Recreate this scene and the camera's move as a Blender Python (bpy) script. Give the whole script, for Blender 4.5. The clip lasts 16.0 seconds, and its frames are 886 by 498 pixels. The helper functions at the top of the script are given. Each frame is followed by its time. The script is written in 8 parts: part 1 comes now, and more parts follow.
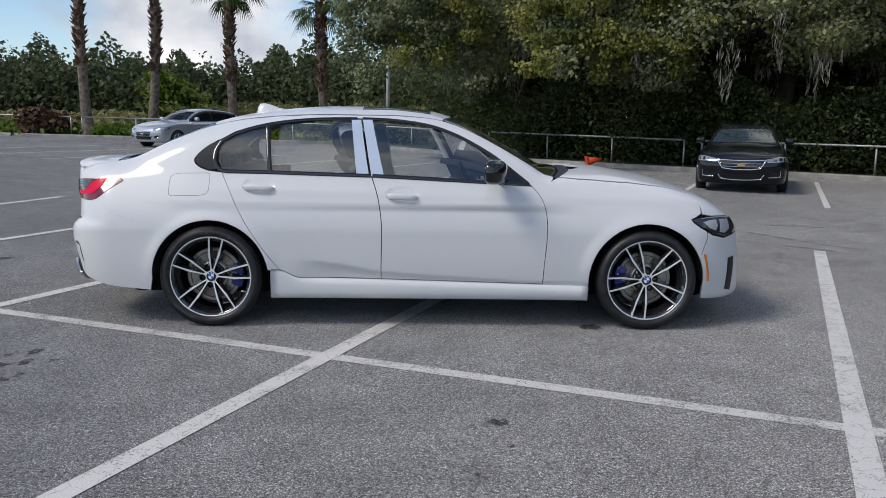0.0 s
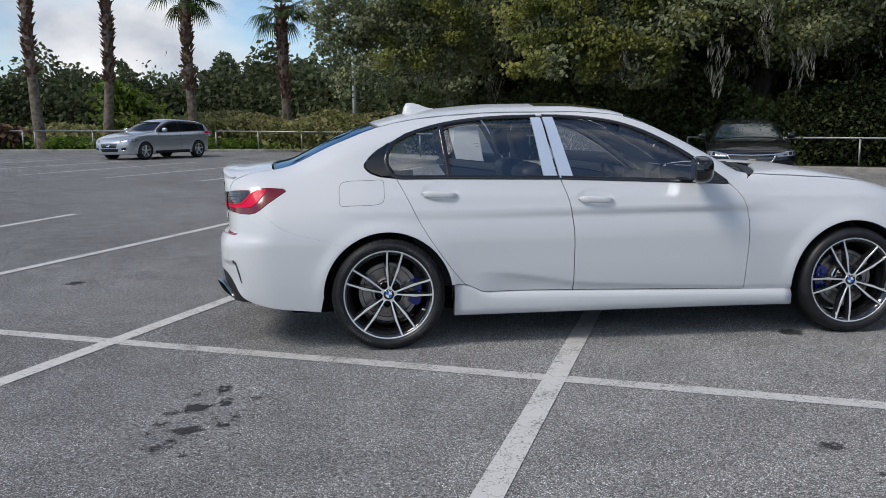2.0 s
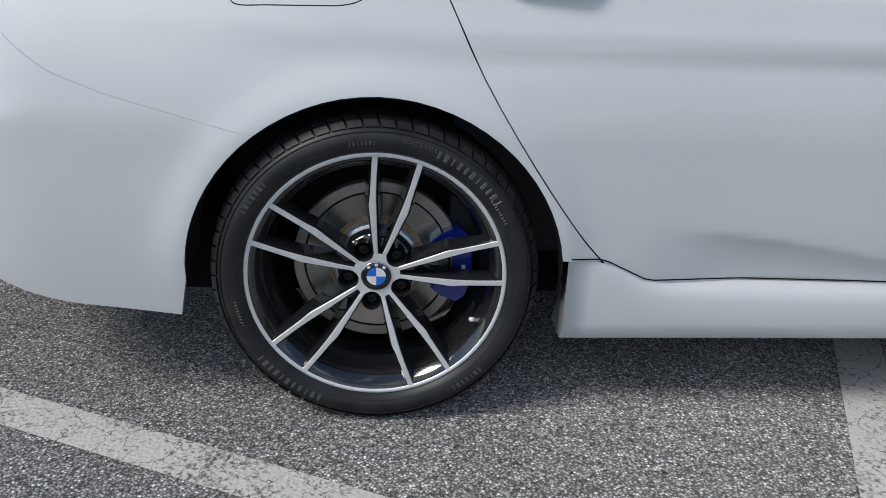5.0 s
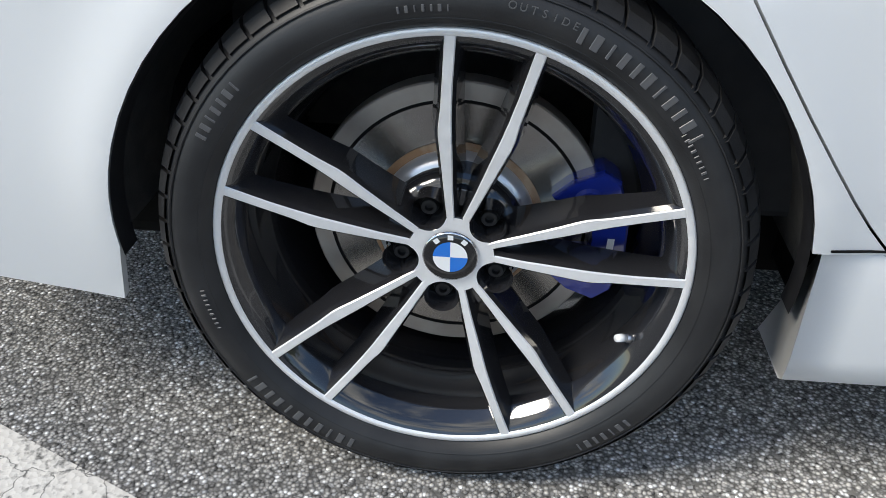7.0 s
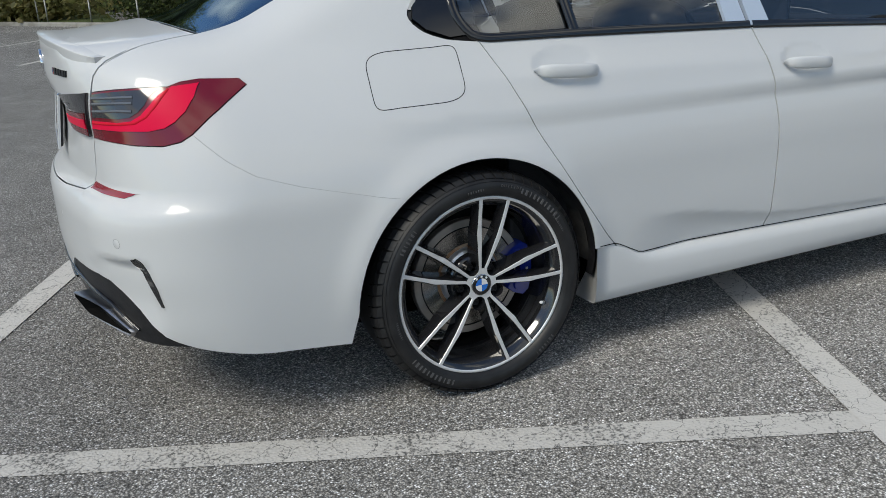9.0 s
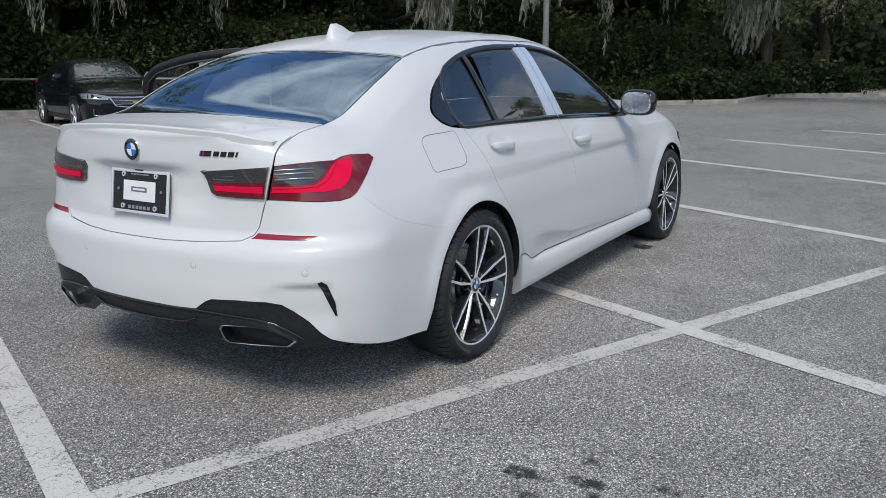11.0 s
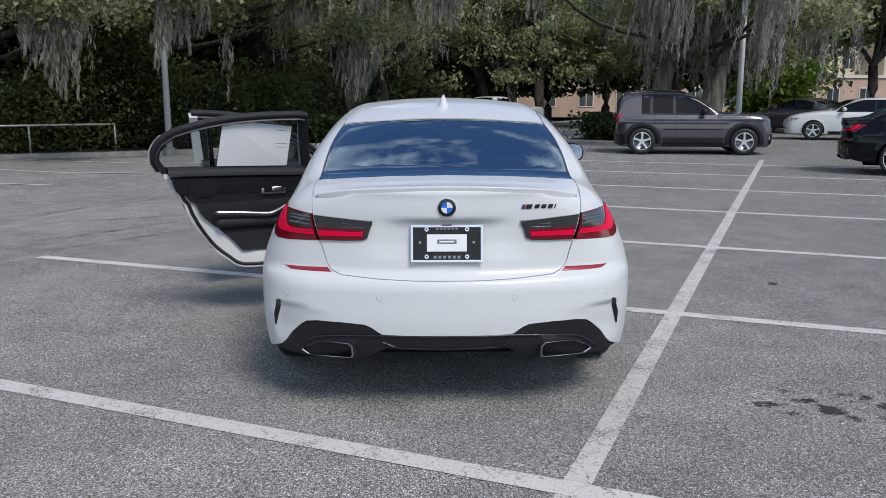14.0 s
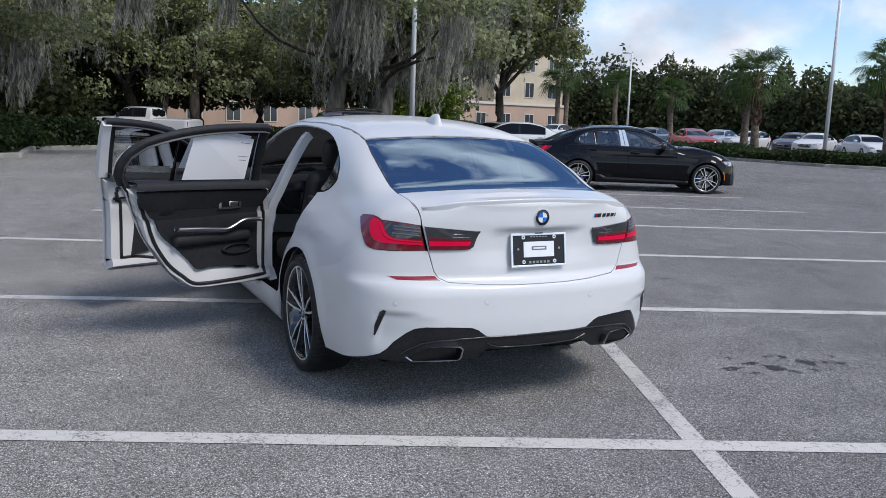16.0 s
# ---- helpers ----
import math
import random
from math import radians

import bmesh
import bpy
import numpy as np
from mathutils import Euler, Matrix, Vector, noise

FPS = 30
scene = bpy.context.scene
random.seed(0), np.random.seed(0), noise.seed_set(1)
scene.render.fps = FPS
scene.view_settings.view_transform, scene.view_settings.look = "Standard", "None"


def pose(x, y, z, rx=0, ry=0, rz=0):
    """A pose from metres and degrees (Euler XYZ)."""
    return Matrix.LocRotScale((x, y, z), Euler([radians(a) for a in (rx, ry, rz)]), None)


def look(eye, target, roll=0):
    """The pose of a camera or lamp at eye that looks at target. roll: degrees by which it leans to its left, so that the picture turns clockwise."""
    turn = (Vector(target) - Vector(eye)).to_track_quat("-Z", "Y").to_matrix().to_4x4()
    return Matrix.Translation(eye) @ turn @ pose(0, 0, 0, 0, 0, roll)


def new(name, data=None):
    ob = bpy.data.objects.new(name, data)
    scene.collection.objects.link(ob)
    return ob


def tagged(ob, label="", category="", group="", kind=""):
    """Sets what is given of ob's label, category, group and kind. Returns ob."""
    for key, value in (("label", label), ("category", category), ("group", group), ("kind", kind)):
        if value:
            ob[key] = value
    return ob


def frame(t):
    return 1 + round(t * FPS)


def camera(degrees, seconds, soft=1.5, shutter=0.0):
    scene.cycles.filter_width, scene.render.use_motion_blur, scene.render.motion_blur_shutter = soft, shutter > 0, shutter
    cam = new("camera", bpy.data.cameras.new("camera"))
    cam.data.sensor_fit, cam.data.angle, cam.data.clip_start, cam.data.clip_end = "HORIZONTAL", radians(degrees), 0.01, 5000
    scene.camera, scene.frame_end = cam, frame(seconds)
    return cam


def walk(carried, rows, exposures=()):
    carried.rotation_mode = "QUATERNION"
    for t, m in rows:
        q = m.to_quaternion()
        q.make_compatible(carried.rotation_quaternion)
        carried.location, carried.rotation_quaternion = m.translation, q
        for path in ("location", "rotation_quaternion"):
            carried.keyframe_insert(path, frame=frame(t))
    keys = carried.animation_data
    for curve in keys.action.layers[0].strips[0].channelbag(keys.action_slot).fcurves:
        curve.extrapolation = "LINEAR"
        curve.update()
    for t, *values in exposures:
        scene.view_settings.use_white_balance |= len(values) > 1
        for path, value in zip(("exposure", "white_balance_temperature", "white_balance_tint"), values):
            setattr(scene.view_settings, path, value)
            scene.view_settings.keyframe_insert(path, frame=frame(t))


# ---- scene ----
cam = camera(56.5, 16.0, soft=0.85)
PATH = [
    (0, (1.418, -6.192, 1.356), (1.452, -4.216, 1.047), 0.7),
    (0.5, (0.881, -6.274, 1.347), (1.01, -4.302, 1.038), 0.2),
    (1, (0.41, -6.288, 1.352), (0.588, -4.318, 1.053), -0.4),
    (1.5, (0.069, -6.086, 1.354), (0.253, -4.115, 1.064), -0.9),
    (2, (-0.109, -5.646, 1.313), (0.07, -3.676, 1.015), -0.8),
    (2.5, (-0.14, -5.122, 1.293), (0.033, -3.159, 0.952), -0.3),
    (3, (-0.125, -4.563, 1.278), (0.04, -2.608, 0.891), 0.5),
    (3.5, (-0.108, -4.022, 1.264), (0.053, -2.076, 0.832), 0.8),
    (4, (-0.043, -3.467, 1.205), (0.106, -1.541, 0.686), 1.2),
    (6.5, (0.062, -1.639, 0.827), (-0.003, 0.074, -0.203), 1.9),
    (7, (0.063, -1.664, 0.824), (-0.092, 0.03, -0.228), 0.9),
    (7.5, (-0.004, -1.941, 0.93), (-0.062, -0.225, -0.096), 1.8),
    (8, (-0.183, -2.283, 1.032), (-0.091, -0.483, 0.167), 0.9),
    (8.5, (-0.552, -2.602, 1.127), (-0.121, -0.783, 0.416), -2.4),
    (9, (-1.024, -2.853, 1.173), (-0.229, -1.128, 0.548), -2.4),
    (11.5, (-3.491, -2.298, 1.312), (-1.733, -1.44, 0.894), -0.5),
    (12, (-3.867, -1.931, 1.329), (-2.04, -1.218, 0.936), -1.0),
    (12.5, (-4.176, -1.493, 1.372), (-2.271, -1.026, 0.982), -1.1),
    (13, (-4.366, -0.977, 1.404), (-2.425, -0.679, 1.024), -0.4),
    (13.5, (-4.511, -0.442, 1.406), (-2.55, -0.29, 1.04), -0.4),
    (14, (-4.584, 0.057, 1.437), (-2.616, 0.035, 1.08), -0.1),
    (14.5, (-4.605, 0.612, 1.411), (-2.658, 0.281, 1.092), 1.0),
    (15, (-4.579, 1.132, 1.385), (-2.689, 0.552, 1.081), 1.8),
    (15.5, (-4.471, 1.662, 1.375), (-2.63, 0.939, 1.078), 1.2),
    (16, (-4.386, 2.207, 1.424), (-2.618, 1.325, 1.116), 2.0),
]
walk(cam, [(t, look(eye, target, roll)) for t, eye, target, roll in PATH],
     [(0, 0.07, 6700, 12), (2.5, 0.0, 6650, 11), (4.0, -0.12, 6550, 10), (4.8, 0.0, 6700, 8), (6.3, 0.68, 6850, 8), (7.2, 0.78, 6900, 8), (8.0, 0.2, 6950, 6), (9.0, 0.0, 6950, 6), (11.0, 0.16, 6750, 10), (13.5, 0.19, 6650, 11), (15.0, 0.27, 6560, 12), (16, 0.27, 6500, 13)])

from mathutils.geometry import delaunay_2d_cdt

# world and sun: bright sky with broken cloud, veiled sun behind the parked car
SUN_EL, SUN_AZ = 47.0, 207.0
world = bpy.data.worlds.new("sky")
scene.world = world
world.use_nodes = True
wn, wl = world.node_tree.nodes, world.node_tree.links
bg = wn["Background"]
sky = wn.new("ShaderNodeTexSky")
sky.sky_type, sky.sun_disc = "NISHITA", False
sky.air_density, sky.dust_density, sky.ozone_density = 1.0, 0.2, 5.0
sky.sun_elevation, sky.sun_rotation = radians(SUN_EL), radians(90 - SUN_AZ)
tc = wn.new("ShaderNodeTexCoord")
mp = wn.new("ShaderNodeMapping")
mp.inputs["Scale"].default_value = (1.0, 1.0, 1.5)
mp.inputs["Location"].default_value = (3.34, -0.87, 0.91)
cn = wn.new("ShaderNodeTexNoise")
cn.inputs["Scale"].default_value, cn.inputs["Detail"].default_value, cn.inputs["Roughness"].default_value = 2.3, 8.0, 0.55
cr = wn.new("ShaderNodeValToRGB")
cr.color_ramp.elements[0].position, cr.color_ramp.elements[1].position = 0.49, 0.59
cn2 = wn.new("ShaderNodeTexNoise")
cn2.inputs["Scale"].default_value, cn2.inputs["Detail"].default_value = 5.0, 6.0
cr2 = wn.new("ShaderNodeValToRGB")
cr2.color_ramp.elements[0].color, cr2.color_ramp.elements[1].color = (3.1, 3.5, 4.2, 1), (7.6, 7.7, 7.8, 1)
cr2.color_ramp.elements[0].position, cr2.color_ramp.elements[1].position = 0.35, 0.62
mix = wn.new("ShaderNodeMix")
mix.data_type = "RGBA"
wl.new(tc.outputs["Generated"], mp.inputs["Vector"])
for n in (cn, cn2):
    wl.new(mp.outputs["Vector"], n.inputs["Vector"])
wl.new(cn.outputs["Fac"], cr.inputs["Fac"])
wl.new(cn2.outputs["Fac"], cr2.inputs["Fac"])
wl.new(cr.outputs["Color"], mix.inputs["Factor"])
wl.new(sky.outputs["Color"], mix.inputs["A"])
wl.new(cr2.outputs["Color"], mix.inputs["B"])
wl.new(mix.outputs["Result"], bg.inputs["Color"])
bg.inputs["Strength"].default_value = 0.14

sun = new("sun", bpy.data.lights.new("sun", "SUN"))
sun.data.energy, sun.data.angle, sun.data.color = 2.0, radians(20), (1.0, 0.96, 0.90)
a, e = radians(SUN_AZ), radians(SUN_EL)
sun.matrix_world = look((0, 0, 30), (-30 * math.cos(a) * math.cos(e), -30 * math.sin(a) * math.cos(e), 30 - 30 * math.sin(e)))


# ---- materials ----
def base_mat(name, color, rough=0.5, metal=0.0, coat=0.0, spec=0.5):
    m = bpy.data.materials.new(name)
    m.use_nodes = True
    b = m.node_tree.nodes["Principled BSDF"]
    b.inputs["Base Color"].default_value = (*color, 1)
    b.inputs["Roughness"].default_value = rough
    b.inputs["Metallic"].default_value = metal
    b.inputs["Coat Weight"].default_value = coat
    b.inputs["Coat Roughness"].default_value = 0.03
    b.inputs["Specular IOR Level"].default_value = spec
    return m


def grain(m, c2, scale=8.0, detail=6.0, lo=0.4, hi=0.6, bump=0.0, bump_scale=None, rough=None, dist=0.01, stretch=(1, 1, 1), per_object=0.0, island=0.0):
    """Two-colour noise over the base colour, a finer relief, and a change from piece to piece."""
    nt = m.node_tree
    b = nt.nodes["Principled BSDF"]
    c1 = tuple(b.inputs["Base Color"].default_value)
    tc = nt.nodes.new("ShaderNodeTexCoord")
    mp = nt.nodes.new("ShaderNodeMapping")
    mp.inputs["Scale"].default_value = stretch
    nt.links.new(tc.outputs["Object"], mp.inputs["Vector"])
    n = nt.nodes.new("ShaderNodeTexNoise")
    n.inputs["Scale"].default_value, n.inputs["Detail"].default_value = scale, detail
    nt.links.new(mp.outputs["Vector"], n.inputs["Vector"])
    r = nt.nodes.new("ShaderNodeValToRGB")
    r.color_ramp.elements[0].position, r.color_ramp.elements[1].position = lo, hi
    r.color_ramp.elements[0].color, r.color_ramp.elements[1].color = c1, (*c2, 1)
    nt.links.new(n.outputs["Fac"], r.inputs["Fac"])
    out = r.outputs["Color"]
    if per_object or island:
        src = nt.nodes.new("ShaderNodeObjectInfo").outputs["Random"] if per_object else nt.nodes.new("ShaderNodeNewGeometry").outputs["Random Per Island"]
        k = per_object or island
        mr = nt.nodes.new("ShaderNodeMapRange")
        mr.inputs["To Min"].default_value, mr.inputs["To Max"].default_value = 1 - k, 1 + k
        nt.links.new(src, mr.inputs["Value"])
        hs = nt.nodes.new("ShaderNodeHueSaturation")
        nt.links.new(mr.outputs["Result"], hs.inputs["Value"])
        nt.links.new(out, hs.inputs["Color"])
        out = hs.outputs["Color"]
    nt.links.new(out, b.inputs["Base Color"])
    if bump:
        n2 = nt.nodes.new("ShaderNodeTexNoise")
        n2.inputs["Scale"].default_value, n2.inputs["Detail"].default_value = bump_scale or scale * 6, 4
        nt.links.new(mp.outputs["Vector"], n2.inputs["Vector"])
        bp = nt.nodes.new("ShaderNodeBump")
        bp.inputs["Strength"].default_value, bp.inputs["Distance"].default_value = bump, dist
        nt.links.new(n2.outputs["Fac"], bp.inputs["Height"])
        nt.links.new(bp.outputs["Normal"], b.inputs["Normal"])
    return m


def see_through(m, share, tint=None):
    """Lets light shine through a thin sheet or leaf."""
    nt = m.node_tree
    b, out = nt.nodes["Principled BSDF"], nt.nodes["Material Output"]
    tr, mx = nt.nodes.new("ShaderNodeBsdfTranslucent"), nt.nodes.new("ShaderNodeMixShader")
    if b.inputs["Base Color"].links:
        nt.links.new(b.inputs["Base Color"].links[0].from_socket, tr.inputs["Color"])
    else:
        tr.inputs["Color"].default_value = b.inputs["Base Color"].default_value
    mx.inputs["Fac"].default_value = share
    nt.links.new(b.outputs["BSDF"], mx.inputs[1])
    nt.links.new(tr.outputs["BSDF"], mx.inputs[2])
    nt.links.new(mx.outputs["Shader"], out.inputs["Surface"])
    return m


def glass_mat(name, tint, gloss_rough=0.0, ior=1.5, gloss_tint=(1, 1, 1)):
    """Thin tinted pane: clear passage and a mirror share by Fresnel."""
    m = bpy.data.materials.new(name)
    m.use_nodes = True
    nt = m.node_tree
    nt.nodes.remove(nt.nodes["Principled BSDF"])
    out = nt.nodes["Material Output"]
    tr, gl, fr, mx = (nt.nodes.new(k) for k in ("ShaderNodeBsdfTransparent", "ShaderNodeBsdfGlossy", "ShaderNodeFresnel", "ShaderNodeMixShader"))
    tr.inputs["Color"].default_value = (*tint, 1)
    gl.inputs["Roughness"].default_value = gloss_rough
    gl.inputs["Color"].default_value = (*gloss_tint, 1)
    fr.inputs["IOR"].default_value = ior
    nt.links.new(fr.outputs["Fac"], mx.inputs["Fac"])
    nt.links.new(tr.outputs["BSDF"], mx.inputs[1])
    nt.links.new(gl.outputs["BSDF"], mx.inputs[2])
    nt.links.new(mx.outputs["Shader"], out.inputs["Surface"])
    return m


def asphalt_mat():
    m = base_mat("asphalt", (0.2, 0.2, 0.2), 0.85, spec=0.3)
    nt, b = m.node_tree, m.node_tree.nodes["Principled BSDF"]
    b.inputs["Diffuse Roughness"].default_value = 0.9
    L, N = nt.links.new, nt.nodes.new
    tc = N("ShaderNodeTexCoord")
    vo = N("ShaderNodeTexVoronoi")
    vo.inputs["Scale"].default_value = 175.0
    vs = N("ShaderNodeTexVoronoi")
    vs.inputs["Scale"].default_value = 240.0
    big, mid, fine = (N("ShaderNodeTexNoise") for _ in range(3))
    for n, s, d in ((big, 0.35, 6), (mid, 3.0, 8), (fine, 60.0, 6)):
        n.inputs["Scale"].default_value, n.inputs["Detail"].default_value = s, d
    for n in (vo, vs, big, mid, fine):
        L(tc.outputs["Object"], n.inputs["Vector"])
    # each stone has a grey of its own, with dark binder between
    cr = N("ShaderNodeValToRGB")
    for p, c in ((0.0, 0.12), (0.3, 0.215), (0.6, 0.34), (0.82, 0.455), (1.0, 0.60)):
        el = cr.color_ramp.elements.new(p) if p not in (0.0, 1.0) else cr.color_ramp.elements[int(p)]
        el.color = (c, c * 0.968, c * 0.92, 1)
    sep = N("ShaderNodeSeparateColor")
    L(vo.outputs["Color"], sep.inputs["Color"])
    L(sep.outputs["Red"], cr.inputs["Fac"])
    gap = N("ShaderNodeMapRange")
    gap.inputs["From Min"].default_value, gap.inputs["From Max"].default_value = 0.25, 0.62
    gap.inputs["To Min"].default_value, gap.inputs["To Max"].default_value = 1.0, 0.30
    L(vo.outputs["Distance"], gap.inputs["Value"])
    fr = N("ShaderNodeMapRange")
    fr.inputs["From Min"].default_value, fr.inputs["From Max"].default_value = 0.3, 0.7
    fr.inputs["To Min"].default_value, fr.inputs["To Max"].default_value = 0.72, 1.28
    L(fine.outputs["Fac"], fr.inputs["Value"])
    bg_ = N("ShaderNodeMapRange")
    bg_.inputs["From Min"].default_value, bg_.inputs["From Max"].default_value = 0.35, 0.65
    bg_.inputs["To Min"].default_value, bg_.inputs["To Max"].default_value = 0.87, 1.11
    L(big.outputs["Fac"], bg_.inputs["Value"])
    md = N("ShaderNodeMapRange")
    md.inputs["From Min"].default_value, md.inputs["From Max"].default_value = 0.3, 0.7
    md.inputs["To Min"].default_value, md.inputs["To Max"].default_value = 0.86, 1.14
    L(mid.outputs["Fac"], md.inputs["Value"])
    last = None
    for s in (gap, fr, bg_, md):
        if last is None:
            last = s.outputs["Result"]
        else:
            mu = N("ShaderNodeMath")
            mu.operation = "MULTIPLY"
            L(last, mu.inputs[0])
            L(s.outputs["Result"], mu.inputs[1])
            last = mu.outputs["Value"]
    vm = N("ShaderNodeVectorMath")
    vm.operation = "SCALE"
    L(cr.outputs["Color"], vm.inputs[0])
    L(last, vm.inputs["Scale"])
    L(vm.outputs["Vector"], b.inputs["Base Color"])
    bp = N("ShaderNodeBump")
    bp.inputs["Strength"].default_value, bp.inputs["Distance"].default_value = 0.9, 0.004
    ma = N("ShaderNodeMath")
    ma.operation = "MULTIPLY_ADD"
    ma.inputs[1].default_value = -1.0
    L(vo.outputs["Distance"], ma.inputs[0])
    L(sep.outputs["Green"], ma.inputs[2])
    L(ma.outputs["Value"], bp.inputs["Height"])
    L(bp.outputs["Normal"], b.inputs["Normal"])
    return m


def line_mat(name="worn_line_paint", wear=0.0):
    """Worn white road paint: cracked, with bare asphalt showing through."""
    m = base_mat(name, (0.6, 0.6, 0.58), 0.75, spec=0.3)
    nt, b = m.node_tree, m.node_tree.nodes["Principled BSDF"]
    L, N = nt.links.new, nt.nodes.new
    tc = N("ShaderNodeTexCoord")
    n1, n2 = N("ShaderNodeTexNoise"), N("ShaderNodeTexNoise")
    vo, wob = N("ShaderNodeTexVoronoi"), N("ShaderNodeTexNoise")
    st = N("ShaderNodeTexVoronoi")
    st.inputs["Scale"].default_value = 105
    vo.feature = "DISTANCE_TO_EDGE"
    vo.inputs["Scale"].default_value = 10.0 + 45.0 * wear
    wob.inputs["Scale"].default_value, wob.inputs["Detail"].default_value = 22, 5
    n1.inputs["Scale"].default_value, n1.inputs["Detail"].default_value = 110, 5
    n2.inputs["Scale"].default_value, n2.inputs["Detail"].default_value = 4, 6
    for n in (n1, n2, wob, st):
        L(tc.outputs["Object"], n.inputs["Vector"])
    mv = N("ShaderNodeMix")
    mv.data_type = "VECTOR"
    mv.inputs["Factor"].default_value = 0.09
    L(tc.outputs["Object"], mv.inputs["A"])
    L(wob.outputs["Color"], mv.inputs["B"])
    L(mv.outputs["Result"], vo.inputs["Vector"])
    crack = N("ShaderNodeMapRange")
    crack.inputs["From Min"].default_value, crack.inputs["From Max"].default_value = 0.003 + 0.02 * wear, 0.013 + 0.14 * wear
    L(vo.outputs["Distance"], crack.inputs["Value"])
    add = N("ShaderNodeMath")
    L(n1.outputs["Fac"], add.inputs[0])
    hf = N("ShaderNodeMath")
    hf.operation = "MULTIPLY"
    hf.inputs[1].default_value = 0.7
    L(n2.outputs["Fac"], hf.inputs[0])
    L(hf.outputs["Value"], add.inputs[1])
    ramp = N("ShaderNodeMapRange")
    ramp.inputs["From Min"].default_value, ramp.inputs["From Max"].default_value = 0.57 + wear, 0.78 + wear
    L(add.outputs["Value"], ramp.inputs["Value"])
    mu = N("ShaderNodeMath")
    mu.operation = "MULTIPLY"
    L(ramp.outputs["Result"], mu.inputs[0])
    L(crack.outputs["Result"], mu.inputs[1])
    mx = N("ShaderNodeMix")
    mx.data_type = "RGBA"
    mx.inputs["A"].default_value, mx.inputs["B"].default_value = (0.12, 0.118, 0.112, 1), (0.635 - 0.9 * wear, 0.61 - 0.9 * wear, 0.57 - 0.9 * wear, 1)
    L(mu.outputs["Value"], mx.inputs["Factor"])
    L(mx.outputs["Result"], b.inputs["Base Color"])
    bp = N("ShaderNodeBump")
    bp.inputs["Strength"].default_value, bp.inputs["Distance"].default_value = 0.5, 0.003
    L(st.outputs["Distance"], bp.inputs["Height"])
    L(bp.outputs["Normal"], b.inputs["Normal"])
    return m


M = {}
M["asphalt"], M["line"], M["old_line"] = asphalt_mat(), line_mat(), line_mat("old_line_paint", 0.03)
M["paint"] = base_mat("white_paint", (0.665, 0.67, 0.67), 0.45, coat=0.6)
M["black_paint"] = base_mat("black_paint", (0.003, 0.003, 0.004), 0.4, coat=0.6, spec=0.03)
M["navy_paint"] = base_mat("dark_blue_black_paint", (0.006, 0.007, 0.010), 0.4, coat=1.0, spec=0.05)
M["silver_paint"] = base_mat("silver_paint", (0.5, 0.53, 0.57), 0.32, metal=0.6, coat=1.0)
M["grey_paint"] = base_mat("grey_paint", (0.075, 0.071, 0.084), 0.32, metal=0.3, coat=1.0)
M["red_paint"] = base_mat("red_paint", (0.70, 0.045, 0.025), 0.3, coat=0.7)
M["blue_grey_paint"] = base_mat("blue_grey_paint", (0.1, 0.13, 0.18), 0.3, coat=1.0)
M["gloss_black"] = base_mat("gloss_black", (0.008, 0.008, 0.009), 0.12, coat=0.6)
M["trim"] = grain(base_mat("black_plastic", (0.011, 0.011, 0.0125), 0.45, spec=0.35), (0.017, 0.017, 0.019), 60, bump=0.1, bump_scale=900, dist=0.001)
M["rubber"] = grain(base_mat("tyre_rubber", (0.014, 0.014, 0.015), 0.45, spec=0.4), (0.023, 0.023, 0.024), 14, bump=0.15, bump_scale=500, dist=0.001)
M["liner_felt"] = grain(base_mat("liner_felt", (0.035, 0.035, 0.036), 0.8), (0.055, 0.054, 0.052), 30, bump=0.3, bump_scale=300, dist=0.002)
# rubber again, lightened: sheen on the raised letters is in the colour
M["rubber_mark"] = base_mat("tyre_lettering", (0.085, 0.085, 0.088), 0.35)
# near black for linings, seams and the shade inside openings
M["void"] = base_mat("dark_lining", (0.008, 0.008, 0.008), 0.9, spec=0.1)
M["machined"] = grain(base_mat("machined_alloy", (0.80, 0.80, 0.80), 0.36, metal=0.45), (0.84, 0.84, 0.84), 60, bump=0.04, bump_scale=900, dist=0.0005)
M["wheel_black"] = base_mat("gloss_black_alloy", (0.016, 0.016, 0.018), 0.12, coat=1.0)
M["steel"] = grain(base_mat("brake_steel", (0.42, 0.39, 0.36), 0.4, metal=0.6), (0.30, 0.26, 0.23), 9, bump=0.05, bump_scale=300, dist=0.001)
M["disc"] = base_mat("worn_disc_steel", (0.36, 0.34, 0.32), 0.25, metal=0.95)
tg = M["disc"].node_tree.nodes.new("ShaderNodeTangent")
tg.direction_type, tg.axis = "RADIAL", "Y"
M["disc"].node_tree.links.new(tg.outputs["Tangent"], M["disc"].node_tree.nodes["Principled BSDF"].inputs["Tangent"])
M["disc"].node_tree.nodes["Principled BSDF"].inputs["Anisotropic"].default_value = 0.75
M["rust"] = grain(base_mat("rust_ring", (0.30, 0.17, 0.09), 0.8), (0.42, 0.30, 0.2), 40, bump=0.3, bump_scale=300, dist=0.001)
M["hat"] = base_mat("disc_hat_alloy", (0.72, 0.72, 0.74), 0.3, metal=0.7)
M["caliper"] = base_mat("blue_caliper", (0.010, 0.024, 0.22), 0.22, coat=1.0)
M["seam_grey"] = base_mat("sensor_seam_grey", (0.25, 0.25, 0.26), 0.6)
M["chrome"] = base_mat("chrome", (0.75, 0.75, 0.77), 0.08, metal=1.0)
